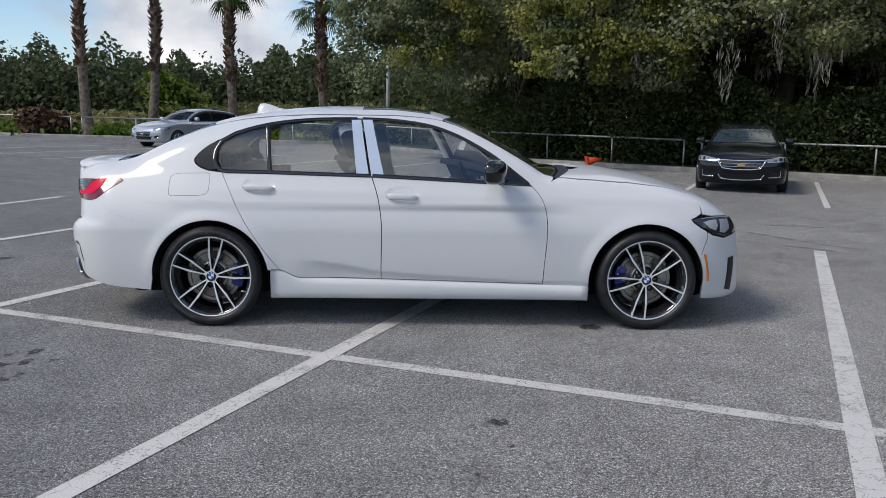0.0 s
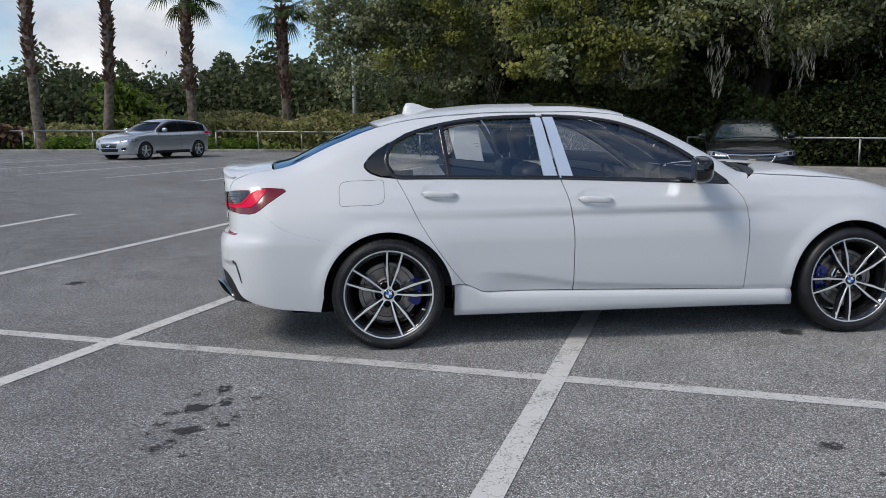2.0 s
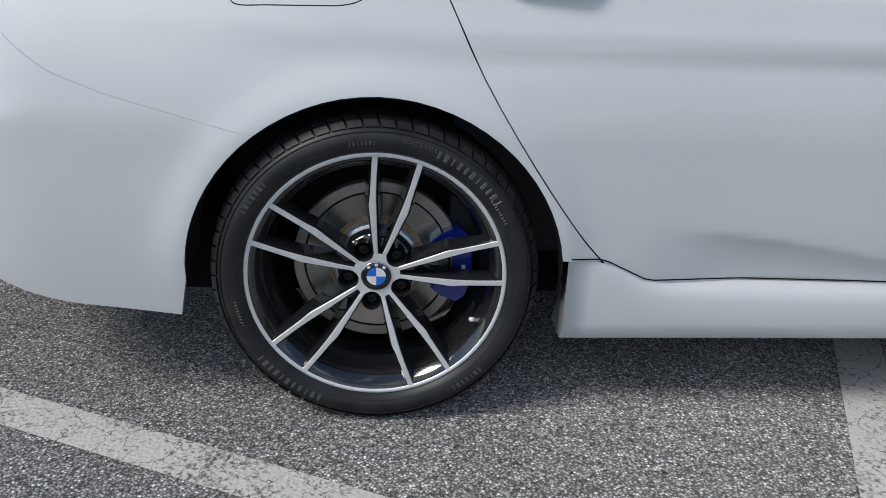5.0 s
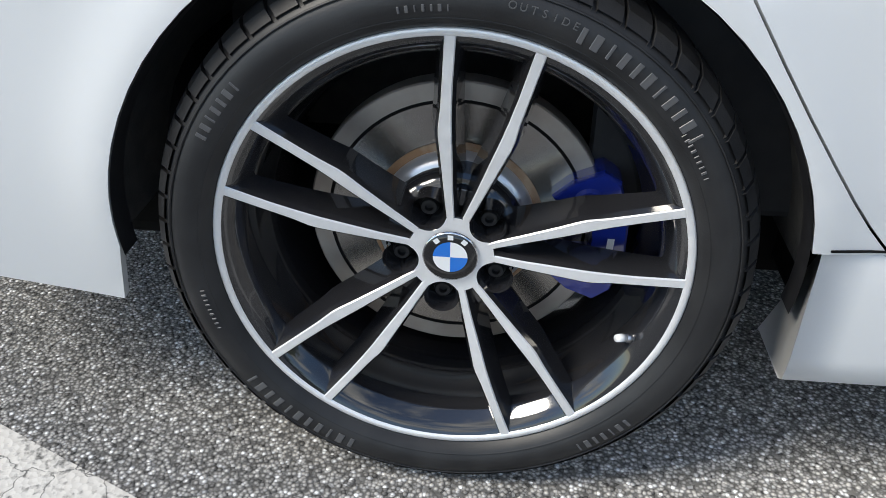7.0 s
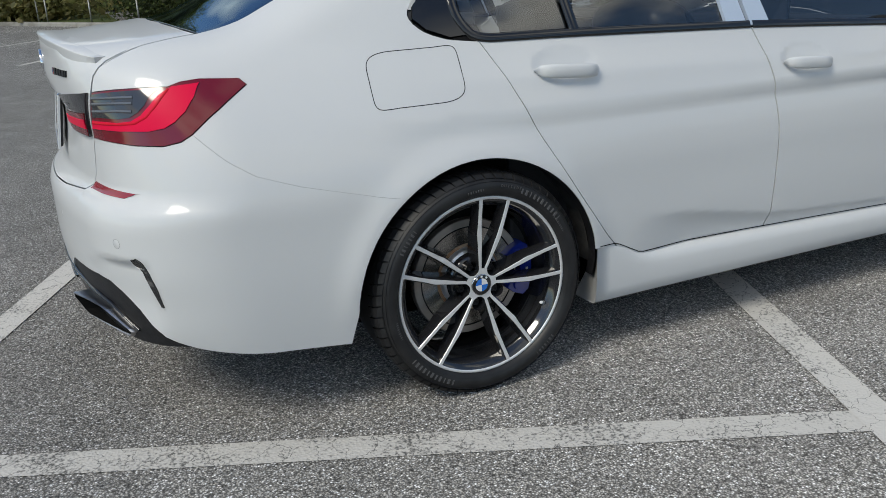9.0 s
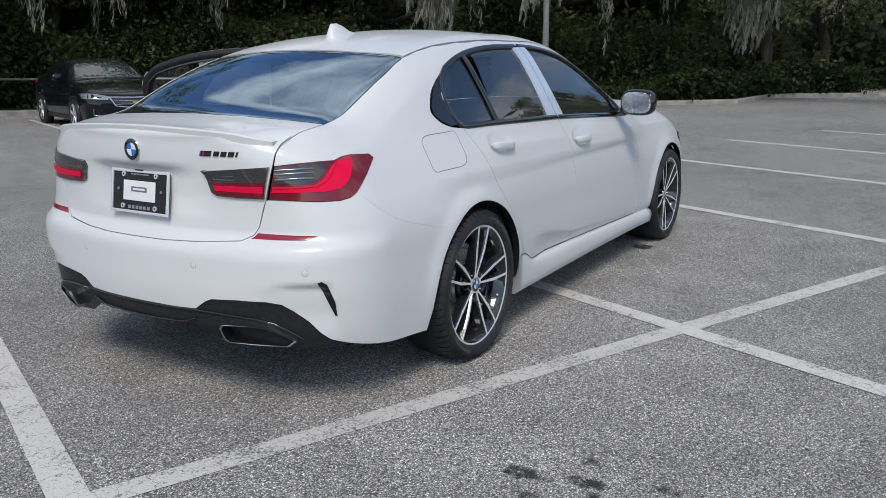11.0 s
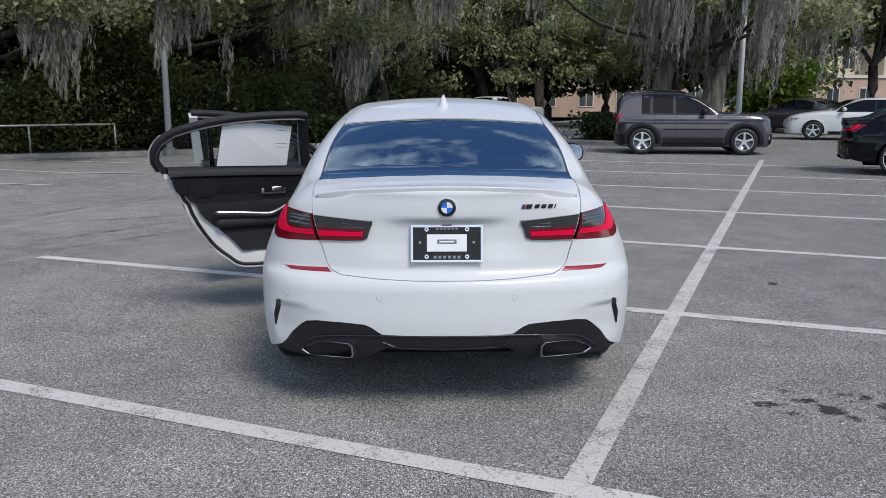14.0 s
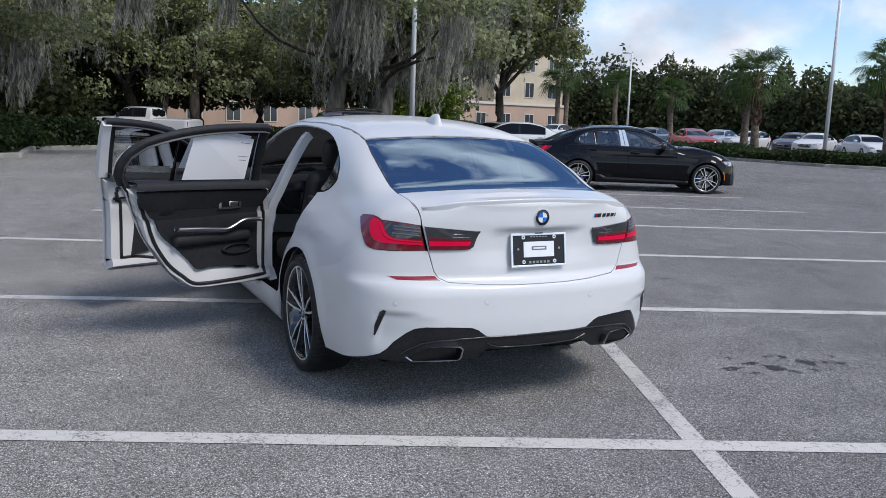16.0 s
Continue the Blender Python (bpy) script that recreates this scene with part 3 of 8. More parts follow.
def sedan_shell():
    """The white sport sedan: rear axle at x = 0, front axle at 2.851, metres."""
    Wp = curve([(-1.1, 0.80), (-0.9, 0.852), (-0.6, 0.89), (-0.2, 0.908), (0.3, 0.908), (0.8, 0.898), (1.5, 0.893), (2.2, 0.896), (2.85, 0.905), (3.2, 0.885), (3.45, 0.82), (3.66, 0.68)])
    Ain = curve([(-1.1, 0.17), (-0.6, 0.165), (-0.25, 0.165), (0.2, 0.135), (1.0, 0.125), (2.0, 0.125), (2.6, 0.17), (3.6, 0.2)])
    XR = curve([(0.15, -0.93), (0.25, -1.01), (0.36, -1.055), (0.5, -1.07), (0.61, -1.07), (0.645, -1.06), (0.675, -1.025), (0.70, -1.012), (0.80, -1.01), (0.9, -1.022), (0.975, -1.028), (1.02, -1.028), (1.05, -1.034), (1.09, -1.03)])
    XF = curve([(0.15, 3.60), (0.2, 3.655), (0.38, 3.645), (0.48, 3.63), (0.62, 3.61), (0.72, 3.59), (0.78, 3.55), (0.9, 3.4)])
    ZT = curve([(-1.06, 1.045), (-1.01, 1.066), (-0.96, 1.063), (-0.8, 1.078), (-0.62, 1.093), (-0.4, 1.08), (0.0, 1.03), (0.4, 1.012), (1.0, 0.998), (1.7, 0.975), (2.1, 0.99), (2.3, 1.035), (2.525, 1.037), (2.918, 0.985), (3.2, 0.912), (3.4, 0.82), (3.52, 0.74), (3.66, 0.6)])
    ZR = curve([(-0.85, 0.965), (-0.72, 1.04), (-0.494, 1.163), (-0.286, 1.26), (-0.05, 1.343), (0.17, 1.392), (0.4, 1.422), (0.75, 1.443), (1.1, 1.443), (1.4, 1.418), (1.6, 1.366), (1.8, 1.275), (2.0, 1.17), (2.2, 1.055), (2.35, 0.965), (2.5, 0.87)])
    GB = curve([(-0.9, 0.64), (-0.5, 0.725), (-0.1, 0.782), (0.4, 0.795), (1.4, 0.798), (2.0, 0.79), (2.4, 0.76)])
    ZC = curve([(0.3, 0.47), (0.69, 0.44), (0.905, 0.408), (1.11, 0.372), (1.42, 0.349), (1.76, 0.33), (2.13, 0.312), (2.8, 0.30)])
    GT = curve([(-0.9, 0.52), (-0.3, 0.555), (0.2, 0.59), (0.8, 0.61), (1.4, 0.60), (2.0, 0.55)])

    def f(P):
        x, y, z = P.T
        ay = np.abs(y)
        t = np.clip((z - 0.62) / 0.38, 0, None)
        d = Ain(x) * t**1.8 + 0.03 * np.clip((0.5 - z) / 0.3, 0, None) ** 2
        # lower door facet, tucked in under a falling crease
        mask = sstep(0.5, 0.85, x) * (1 - sstep(2.45, 2.75, x))
        d = d + 0.030 * mask * (1 - np.exp(-24.0 * 0.5 * (ZC(x) - z + np.sqrt((ZC(x) - z) ** 2 + 0.006**2))))
        # cups behind the door handles
        for hx, hz in ((0.312, 0.926), (1.242, 0.878)):
            d = d + 0.026 * sstep(1.0, 0.30, ((x - hx) / 0.115) ** 2 + ((z - hz) / 0.05) ** 2)
        # soft shoulder line along the handles
        d = d - 0.006 * np.exp(-(((z - (0.905 - 0.018 * x)) / 0.03) ** 2)) * sstep(-0.3, 0.3, x)
        for ax in (0.0, 2.845):
            r = np.hypot(x - ax, z - 0.325)
            d = d - 0.014 * np.exp(-(((r - 0.38) / 0.05) ** 2)) * sstep(0.2, 0.45, z)
        side = ay - (Wp(x) - d)
        # bumper corners: a scooped edge under the sensors
        low = 0.012 * sstep(0.52, 0.40, z) * sstep(0.45, 0.75, ay)
        rear = XR(z) + 0.21 * ay**2 + low - x
        rear = rear + (0.004 + 0.022 * np.clip((z - 0.74) / 0.16, 0, 1)) * sstep(0.46, 0.22, ay) * sstep(0.68, 0.78, z) * sstep(0.914, 0.898, z)
        front = x - (XF(z) - 0.16 * ay**2)
        top = z - (ZT(x) - 0.075 * ay**2)
        b = smax(side, rear, 0.24)
        b = smax(b, front, 0.35)
        zs = 0.536 - 0.10 * np.clip(0.72 - ay, 0, None)
        b = b + 0.016 * sstep(0.0, 0.03, zs - z) * sstep(0.26, 0.44, z) * sstep(0.50, 0.72, ay) * (1 - sstep(0.75, 0.81, ay)) * sstep(-0.78, -0.86, x)
        kt = 0.09 - 0.055 * sstep(-0.85, -1.0, x)
        b = smax(b, top, kt)
        b = smax(b, 0.19 - z, 0.03)
        q = np.clip((z - 1.0) / 0.36, -0.5, 1.3)
        g = ay - (GB(x) + (GT(x) - GB(x)) * (0.82 * q + 0.18 * q * q))
        roof = z - (ZR(x) - 0.14 * ay**2 + 0.004)
        gh = smax(g * 0.9, roof, 0.10)
        gh = smax(gh, 0.8 - z, 0.02)
        gh = smax(gh, np.maximum(-0.80 - x, x - 2.42), 0.02)
        return smin(b, gh, 0.045)

    return Shell(f)


def arch(cx, cz, r, a0, a1, n=20):
    """Points (x, z) of a wheel opening from angle a0 to a1, degrees."""
    return [(cx + r * math.cos(radians(a0 + (a1 - a0) * i / n)), cz + r * math.sin(radians(a0 + (a1 - a0) * i / n))) for i in range(n + 1)]


def spline(pts, n=6):
    """Catmull-Rom points through an open list of tuples."""
    out = []
    P = [np.array(p, float) for p in pts]
    for i in range(len(P) - 1):
        p0, p1, p2, p3 = P[max(i - 1, 0)], P[i], P[i + 1], P[min(i + 2, len(P) - 1)]
        for k in range(n):
            t = k / n
            out.append(0.5 * (2 * p1 + (p2 - p0) * t + (2 * p0 - 5 * p1 + 4 * p2 - p3) * t * t + (3 * p1 - p0 - 3 * p2 + p3) * t**3))
    out.append(P[-1])
    return out

# ---- wheels ----
def glyph(ch, size):
    """Verts and faces of one flat letter of the built-in font, standing on its base line, centred."""
    cu = bpy.data.curves.new("letter", "FONT")
    cu.body, cu.size, cu.align_x, cu.extrude = ch, size, "CENTER", 0.0004
    ob = bpy.data.objects.new("letter", cu)
    me = bpy.data.meshes.new_from_object(ob)
    vs, fs = [tuple(v.co) for v in me.vertices], [tuple(p.vertices) for p in me.polygons]
    bpy.data.objects.remove(ob)
    bpy.data.curves.remove(cu)
    bpy.data.meshes.remove(me)
    return vs, fs


def wheel(parent, at, side, turn, r=0.331, width=0.255, face=-0.91, detail=True, disc=0.176, caliper_at=None, silver=False, name="wheel"):
    """A wheel with tyre, rim, five pairs of spokes, hub, bolts, brake disc and caliper. side: -1 or 1; face: |y| of the outer sidewall."""
    barrel = [(0.2570, 0.0092), (0.2535, 0.0112), (0.2500, 0.0130), (0.243, 0.020), (0.2365, 0.032), (0.2335, 0.036), (0.2325, 0.070), (0.222, 0.085), (0.215, 0.115), (0.213, 0.19), (0.235, 0.235)]
    vs, fs = lathe(barrel, 96 if detail else 40)
    w = mesh_ob(name, vs, fs, M["machined"] if silver else M["wheel_black"], parent, "two-tone alloy wheel with five pairs of spokes", smooth=True)
    w.matrix_basis = Matrix.Translation((at[0], side * at[1], at[2])) @ (Matrix.Identity(4) if side < 0 else Matrix.Rotation(math.pi, 4, "Z"))
    n = 96 if detail else 40
    # along y: 0 is the outer sidewall, + goes inwards
    tyre_profile = [(0.256, 0.030), (0.263, 0.013), (0.270, 0.001), (0.281, -0.006), (0.292, -0.008), (0.304, -0.005), (0.3145, 0.004), (0.3225, 0.016), (0.3275, 0.031), (0.330, 0.047),
                    (r, 0.075), (r, width - 0.075), (0.329, width - 0.048), (0.321, width - 0.021), (0.304, width - 0.003), (0.28, width), (0.262, width - 0.02), (0.256, width - 0.03)]
    vs, fs = lathe(tyre_profile, n)
    tyre = mesh_ob("tyre", vs, fs, M["rubber"], w, "black tyre with ribbed tread", smooth=True)
    if detail:
        # tread blocks over the shoulder, cut by cross grooves
        bv, bf = [], []
        for i in range(64):
            a0, a1 = 2 * math.pi * (i + 0.08) / 64, 2 * math.pi * (i + 0.92) / 64
            k0 = len(bv)
            prof = ((0.3165, 0.002), (0.3275, 0.0135), (0.3328, 0.030), (0.3345, 0.049), (0.3345, 0.068))
            for a in (a0, (a0 + a1) / 2, a1):
                for q, (rr, h) in enumerate(prof):
                    aa = a + 0.012 * (q - 2)
                    bv.append((rr * math.cos(aa), h, rr * math.sin(aa)))
            for u in range(2):
                for q in range(4):
                    bf.append((k0 + u * 5 + q, k0 + u * 5 + q + 1, k0 + u * 5 + q + 6, k0 + u * 5 + q + 5))
            for row in (0, 10):
                for q in range(4):
                    p, s_ = bv[k0 + row + q], bv[k0 + row + q + 1]
                    m0 = len(bv)
                    bv += [p, s_, tuple(c * 0.975 if j != 1 else c for j, c in enumerate(s_)), tuple(c * 0.975 if j != 1 else c for j, c in enumerate(p))]
                    bf.append((m0, m0 + 1, m0 + 2, m0 + 3))
        tagged(mesh_ob("tread_block", bv, bf, M["rubber"], w), kind="stuff")
        for h in (0.10, 0.1275, 0.155):
            vs, fs = lathe([(r + 0.0012, h - 0.011), (r + 0.0012, h + 0.011)], n)
            mesh_ob("tread_rib", vs, fs, M["rubber"], w, smooth=True)
        # rings and raised blocks of unreadable lettering on the sidewall
        for rr in (0.2765, 0.3085):
            vs, fs = lathe([(rr - 0.0012, -0.002 if rr < 0.29 else -0.003), (rr, -0.0042 if rr < 0.29 else -0.0045), (rr + 0.0012, -0.003 if rr < 0.29 else -0.0015)], n)
            mesh_ob("sidewall_ring", vs, fs, M["rubber"], w, smooth=True)
        for a_from, count, size, rad in ((66, 11, 0.0165, 0.2915), (150, 7, 0.0125, 0.293), (246, 11, 0.0165, 0.2915), (318, 7, 0.0125, 0.293), (38, 9, 0.006, 0.284), (200, 9, 0.006, 0.284), (100, 7, 0.007, 0.287)):
            for i in range(count):
                a = radians(a_from - i * size / rad * 57.3 * (0.92 if size > 0.01 else 1.1))
                b = box_bm(size * (0.42, 0.2, 0.5, 0.34)[(i * 7 + count) % 4], 0.0012, size * 0.95, bevel=0.0005, segs=1)
                bmesh.ops.transform(b, matrix=Matrix.Translation((rad * math.cos(a), -0.0078, rad * math.sin(a))) @ Matrix.Rotation(-(a - math.pi / 2), 4, "Y"), verts=b.verts)
                part("raised_mark", b, M["rubber_mark"], w)
        for i, ch in enumerate("OUTSIDE"):
            a = radians(79.5 - i * 1.95)
            letter = mesh_ob("letter", *glyph(ch, 0.0105), M["rubber_mark"], w)
            letter.matrix_basis = Matrix.Translation((0.2935 * math.cos(a), -0.0086, 0.2935 * math.sin(a))) @ Matrix.Rotation(-(a - math.pi / 2), 4, "Y") @ Matrix.Rotation(math.pi / 2, 4, "X")
    # rim barrel and flange
    lip = [(0.2575, 0.022), (0.2650, 0.0125), (0.2648, 0.0088), (0.2632, 0.0072), (0.2568, 0.0080), (0.2555, 0.0105)]
    vs, fs = lathe(lip, n)
    rim = mesh_ob("rim", vs, fs, M["machined"], w, "machined rim lip", smooth=True)
    black = M["machined"] if silver else M["wheel_black"]
    # ten spokes in five pairs, thin machined faces kinked half way, over deep black flanks
    path = [(0.030, 0.0050, 0.0044, 0.0265), (0.052, 0.0094, 0.0045, 0.0240), (0.083, 0.0165, 0.0051, 0.0195), (0.128, 0.0262, 0.0066, 0.0140), (0.150, 0.0312, 0.0073, 0.0118), (0.160, 0.0330, 0.0072, 0.0112), (0.180, 0.0352, 0.0060, 0.0098), (0.207, 0.0385, 0.0056, 0.0076), (0.2565, 0.0440, 0.0058, 0.0042)]
    for k in range(5):
        pa = radians(turn + 72 * k)
        rad_, tan_ = Vector((math.cos(pa), 0, math.sin(pa))), Vector((-math.sin(pa), 0, math.cos(pa)))
        for sgn in (-1, 1):
            fv, ff, wv, wf = [], [], [], []
            for i, (rr, off, hw, y) in enumerate(path):
                c = rad_ * math.sqrt(rr * rr - off * off) + tan_ * (sgn * off)
                o = (tan_ * sgn * math.sqrt(1 - (off / rr) ** 2) - rad_ * (off / rr)).normalized()
                y0 = y + 0.004
                depth = 0.062 - 0.036 * (rr / 0.25)
                flare = 0.010 + 0.006 * max(0.0, 1 - rr / 0.10)
                for dx, yy in ((-hw, y0 + 0.0016), (-hw + 0.0012, y0), (hw - 0.0012, y0), (hw, y0 + 0.0016)):
                    fv.append(c + o * dx + Vector((0, yy, 0)))
                for dx, yy in ((-hw - 0.0004, y0 + 0.0014), (-hw - 0.0035, y0 + 0.0075), (-hw - flare, y0 + depth), (hw + flare, y0 + depth), (hw + 0.0035, y0 + 0.0075), (hw + 0.0004, y0 + 0.0014)):
                    wv.append(c + o * dx + Vector((0, yy, 0)))
                if i:
                    for q in range(3):
                        ff.append((4 * i - 4 + q, 4 * i - 3 + q, 4 * i + 1 + q, 4 * i + q))
                    for q in range(5):
                        wf.append((6 * i - 6 + q, 6 * i - 5 + q, 6 * i + 1 + q, 6 * i + q))
            mesh_ob("spoke", wv, wf, black, w, "gloss black spoke with machined face")
            mesh_ob("spoke_face", fv, ff, M["machined"], w, "machined alloy face")
        # the sunken web that ties a pair near the hub, with a small step in it
        wv, wf = [], []
        for rr, hw, y in ((0.030, 0.006, 0.040), (0.055, 0.011, 0.043), (0.085, 0.020, 0.048), (0.100, 0.024, 0.052), (0.104, 0.022, 0.075)):
            for sg, dy in ((-1.15, 0.0), (-0.55, 0.006), (0.55, 0.006), (1.15, 0.0)):
                wv.append(rad_ * (rr - 0.010 * (abs(sg) < 1) * (rr > 0.09)) + tan_ * (sg * hw) + Vector((0, y + dy, 0)))
        for i in range(4):
            wf += [(4 * i + q, 4 * i + q + 1, 4 * i + q + 5, 4 * i + q + 4) for q in range(3)]
        mesh_ob("web", wv, wf, black, w)
        part("web_step", box_bm(0.022, 0.010, 0.009, tuple(rad_ * 0.068 + Vector((0, 0.047, 0))), bevel=0.002, rot=Euler((0, -pa, 0))), black, w)
        # bolt in a round well between pairs
        ba = pa + radians(36)
        bc = Vector((math.cos(ba) * 0.058, 0, math.sin(ba) * 0.058))
        vs, fs = lathe([(0.0205, 0.029), (0.0192, 0.032), (0.0182, 0.060), (0.0, 0.058)], 24)
        mesh_ob("bolt_recess", [Vector(v) + bc for v in vs], fs, black, w, smooth=True)
        if detail:
            vs, fs = lathe([(0.0, 0.050), (0.0046, 0.050), (0.0050, 0.044), (0.0085, 0.044), (0.0098, 0.046), (0.0098, 0.051), (0.0120, 0.054), (0.0120, 0.060)], 18)
            mesh_ob("wheel_bolt", [Vector(v) + bc for v in vs], fs, M["trim"], w)
    # machined star round the cap, scalloped by the bolt wells
    ring, rf = [], []
    m_ = 180
    for i in range(m_):
        a = 2 * math.pi * i / m_
        d = (math.degrees(a) - turn - 36 + 36) % 72 - 36
        h_ = 0.058 * math.sin(radians(d))
        ro = 0.058 * math.cos(radians(d)) - math.sqrt(0.0205**2 - h_ * h_) if abs(h_) < 0.0205 else 0.050
        ro = min(ro, 0.050)
        for rr, y in ((0.030, 0.0292), (max(ro, 0.0335) - 0.001, 0.0288), (max(ro, 0.0335), 0.0300), (max(ro, 0.0335) + 0.0015, 0.050)):
            ring.append((rr * math.cos(a), y, rr * math.sin(a)))
        j = (i + 1) % m_
        rf += [(4 * i + q, 4 * i + q + 1, 4 * j + q + 1, 4 * j + q) for q in range(3)]
    mesh_ob("hub_face", ring, rf, None, w, "machined star round the cap", mats=[M["machined"], black], mat_index=[0 if i % 3 == 0 else 1 for i in range(len(rf))])
    vs, fs = lathe([(0.0, 0.060), (0.060, 0.060), (0.080, 0.066), (0.084, 0.085)], 40)
    mesh_ob("hub", vs, fs, black, w, smooth=True)
    # centre cap: plain quartered roundel
    vs, fs = lathe([(0.0312, 0.040), (0.0312, 0.0275), (0.0298, 0.0255), (0.0195, 0.0255)], 40)
    cap = mesh_ob("centre_cap", vs, fs, M["gloss_black"], w, "black ringed cap with blue and white quarters", smooth=True)
    vs, fs = lathe([(0.0317, 0.0272), (0.0310, 0.0258), (0.0302, 0.0256)], 40)
    mesh_ob("cap_ring", vs, fs, M["chrome"], w, smooth=True)
    roundel_quarters(w, lambda u, v: (u, 0.0253, v), 0.0195, 20)
    # plain raised marks on the cap ring
    for ad in (128, 90, 52):
        bm = box_bm(0.0062, 0.0006, 0.0058, (0, 0, 0))
        bmesh.ops.transform(bm, matrix=Matrix.Translation((0.0252 * math.cos(radians(ad)), 0.0254, 0.0252 * math.sin(radians(ad)))) @ Matrix.Rotation(-radians(ad - 90), 4, "Y"), verts=bm.verts)
        part("cap_mark", bm, M["badge_white"], cap)
    if detail:
        va = radians(turn - 34.4)
        p = Vector((0.240 * math.cos(va), 0.022, 0.240 * math.sin(va)))
        rv = Vector((math.cos(va), 0, math.sin(va)))
        stem = part("valve_stem", cyl_bm(0.0068, 0.0050, p + Vector((0, 0.016, 0)), p + Vector((0, 0.008, 0)) - rv * 0.012, 12), M["satin"], w, "metal valve stem", smooth=True)
        part("valve_cap", cyl_bm(0.0056, 0.0046, p + Vector((0, 0.008, 0)) - rv * 0.012, p + Vector((0, 0.000, 0)) - rv * 0.023, 12), M["badge_white"], stem, "pale valve cap", smooth=True)
    # brake: vented disc, hat, shield and caliper
    yd = 0.108
    vs, fs = lathe([(0.088, yd), (disc - 0.003, yd), (disc, yd + 0.002), (disc, yd + 0.026), (0.088, yd + 0.026)], 72)
    plate = mesh_ob("brake_disc", vs, fs, M["disc"], w, "worn steel brake disc", smooth=False)
    vs, fs = lathe([(0.094, yd - 0.0012), (0.104, yd - 0.0008)], 64)
    mesh_ob("rust_ring", vs, fs, M["rust"], plate)
    vs, fs = lathe([(disc - 0.025, yd - 0.0006), (disc - 0.021, yd - 0.0006)], 72)
    mesh_ob("wear_groove", vs, fs, M["void"], plate)
    vs, fs = lathe([(disc - 0.021, yd - 0.0008), (disc - 0.001, yd - 0.0008), (disc + 0.0008, yd + 0.001), (disc + 0.0008, yd + 0.026)], 72)
    mesh_ob("disc_edge", vs, fs, M["steel"], plate, "bright unworn edge")
    vs, fs = lathe([(0.04, yd - 0.022), (0.084, yd - 0.022), (0.093, yd - 0.016), (0.095, yd + 0.002)], 48)
    mesh_ob("disc_hat", vs, fs, M["hat"], w, smooth=True)
    vs, fs = lathe([(0.0, yd + 0.045), (0.150, yd + 0.045), (0.172, yd + 0.036)], 40)
    mesh_ob("backing_plate", vs, fs, M["void"], w)
    if caliper_at is not None:
        # a two-lobed body over the disc's edge, cut out in the middle
        outline = ((0.122, 25), (0.150, 28), (0.188, 27), (0.201, 21), (0.203, 8), (0.203, -8), (0.201, -21), (0.188, -27), (0.150, -28), (0.124, -25), (0.130, -10), (0.158, -7), (0.160, 0), (0.158, 7), (0.130, 10))
        bm = bmesh.new()
        rows = []
        for y, k in ((yd - 0.018, 0.90), (yd - 0.026, 0.97), (yd - 0.020, 1.0), (yd + 0.045, 1.0)):
            row = []
            for rr, ad in outline:
                cr, ca_ = 0.165 + (rr - 0.165) * k, radians(caliper_at + ad * (0.75 + 0.25 * k))
                row.append(bm.verts.new((cr * math.cos(ca_), y if k != 0.90 else yd - 0.029, cr * math.sin(ca_))))
            rows.append(row)
        bm.faces.new(rows[0])
        for a_, b_ in zip(rows[:-1], rows[1:]):
            for i in range(len(outline)):
                j = (i + 1) % len(outline)
                bm.faces.new((a_[i], a_[j], b_[j], b_[i]))
        cal = part("caliper", bm, M["caliper"], w, "gloss blue brake caliper")
        for ad in (-17, 17):
            ca_ = radians(caliper_at + ad)
            c = Vector((0.160 * math.cos(ca_), yd - 0.026, 0.160 * math.sin(ca_)))
            part("caliper_boss", cyl_bm(0.020, 0.017, c, c + Vector((0, -0.010, 0)), 20), M["caliper"], cal, smooth=False)
        ca_ = radians(caliper_at - 4)
        bm = box_bm(0.008, 0.001, 0.030, (0, 0, 0))
        bmesh.ops.transform(bm, matrix=Matrix.Translation((0.181 * math.cos(ca_), yd - 0.0305, 0.181 * math.sin(ca_))) @ Matrix.Rotation(-ca_, 4, "Y"), verts=bm.verts)
        part("caliper_mark", bm, M["badge_white"], cal)
    return w


def roundel_quarters(parent, place, r, seg=20):
    """Blue and white quarters as four flat sectors."""
    for q in range(4):
        vs = [place(0, 0)] + [place(r * math.cos(math.pi / 2 * (q + i / seg)), r * math.sin(math.pi / 2 * (q + i / seg))) for i in range(seg + 1)]
        fs = [(0, i, i + 1) for i in range(1, seg + 1)]
        mesh_ob("badge_quarter", vs, fs, M["badge_blue"] if q % 2 else M["badge_white"], parent)

# ---- the white sedan ----
# the outer tail lamp's edge: over the top from the lid, round the side, back along the foot
LENS = ((-0.930, 0.604, 0.9375), (-0.865, 0.677, 0.946), (-0.768, 0.735, 0.949), (-0.735, 0.738, 0.958), (-0.690, 0.744, 0.962), (-0.597, 0.760, 0.957), (-0.581, 0.771, 0.941), (-0.660, 0.796, 0.888), (-0.705, 0.803, 0.855), (-0.732, 0.806, 0.836),
        (-0.760, 0.800, 0.820), (-0.800, 0.780, 0.811), (-0.860, 0.728, 0.812), (-0.920, 0.632, 0.817), (-0.940, 0.577, 0.8185))


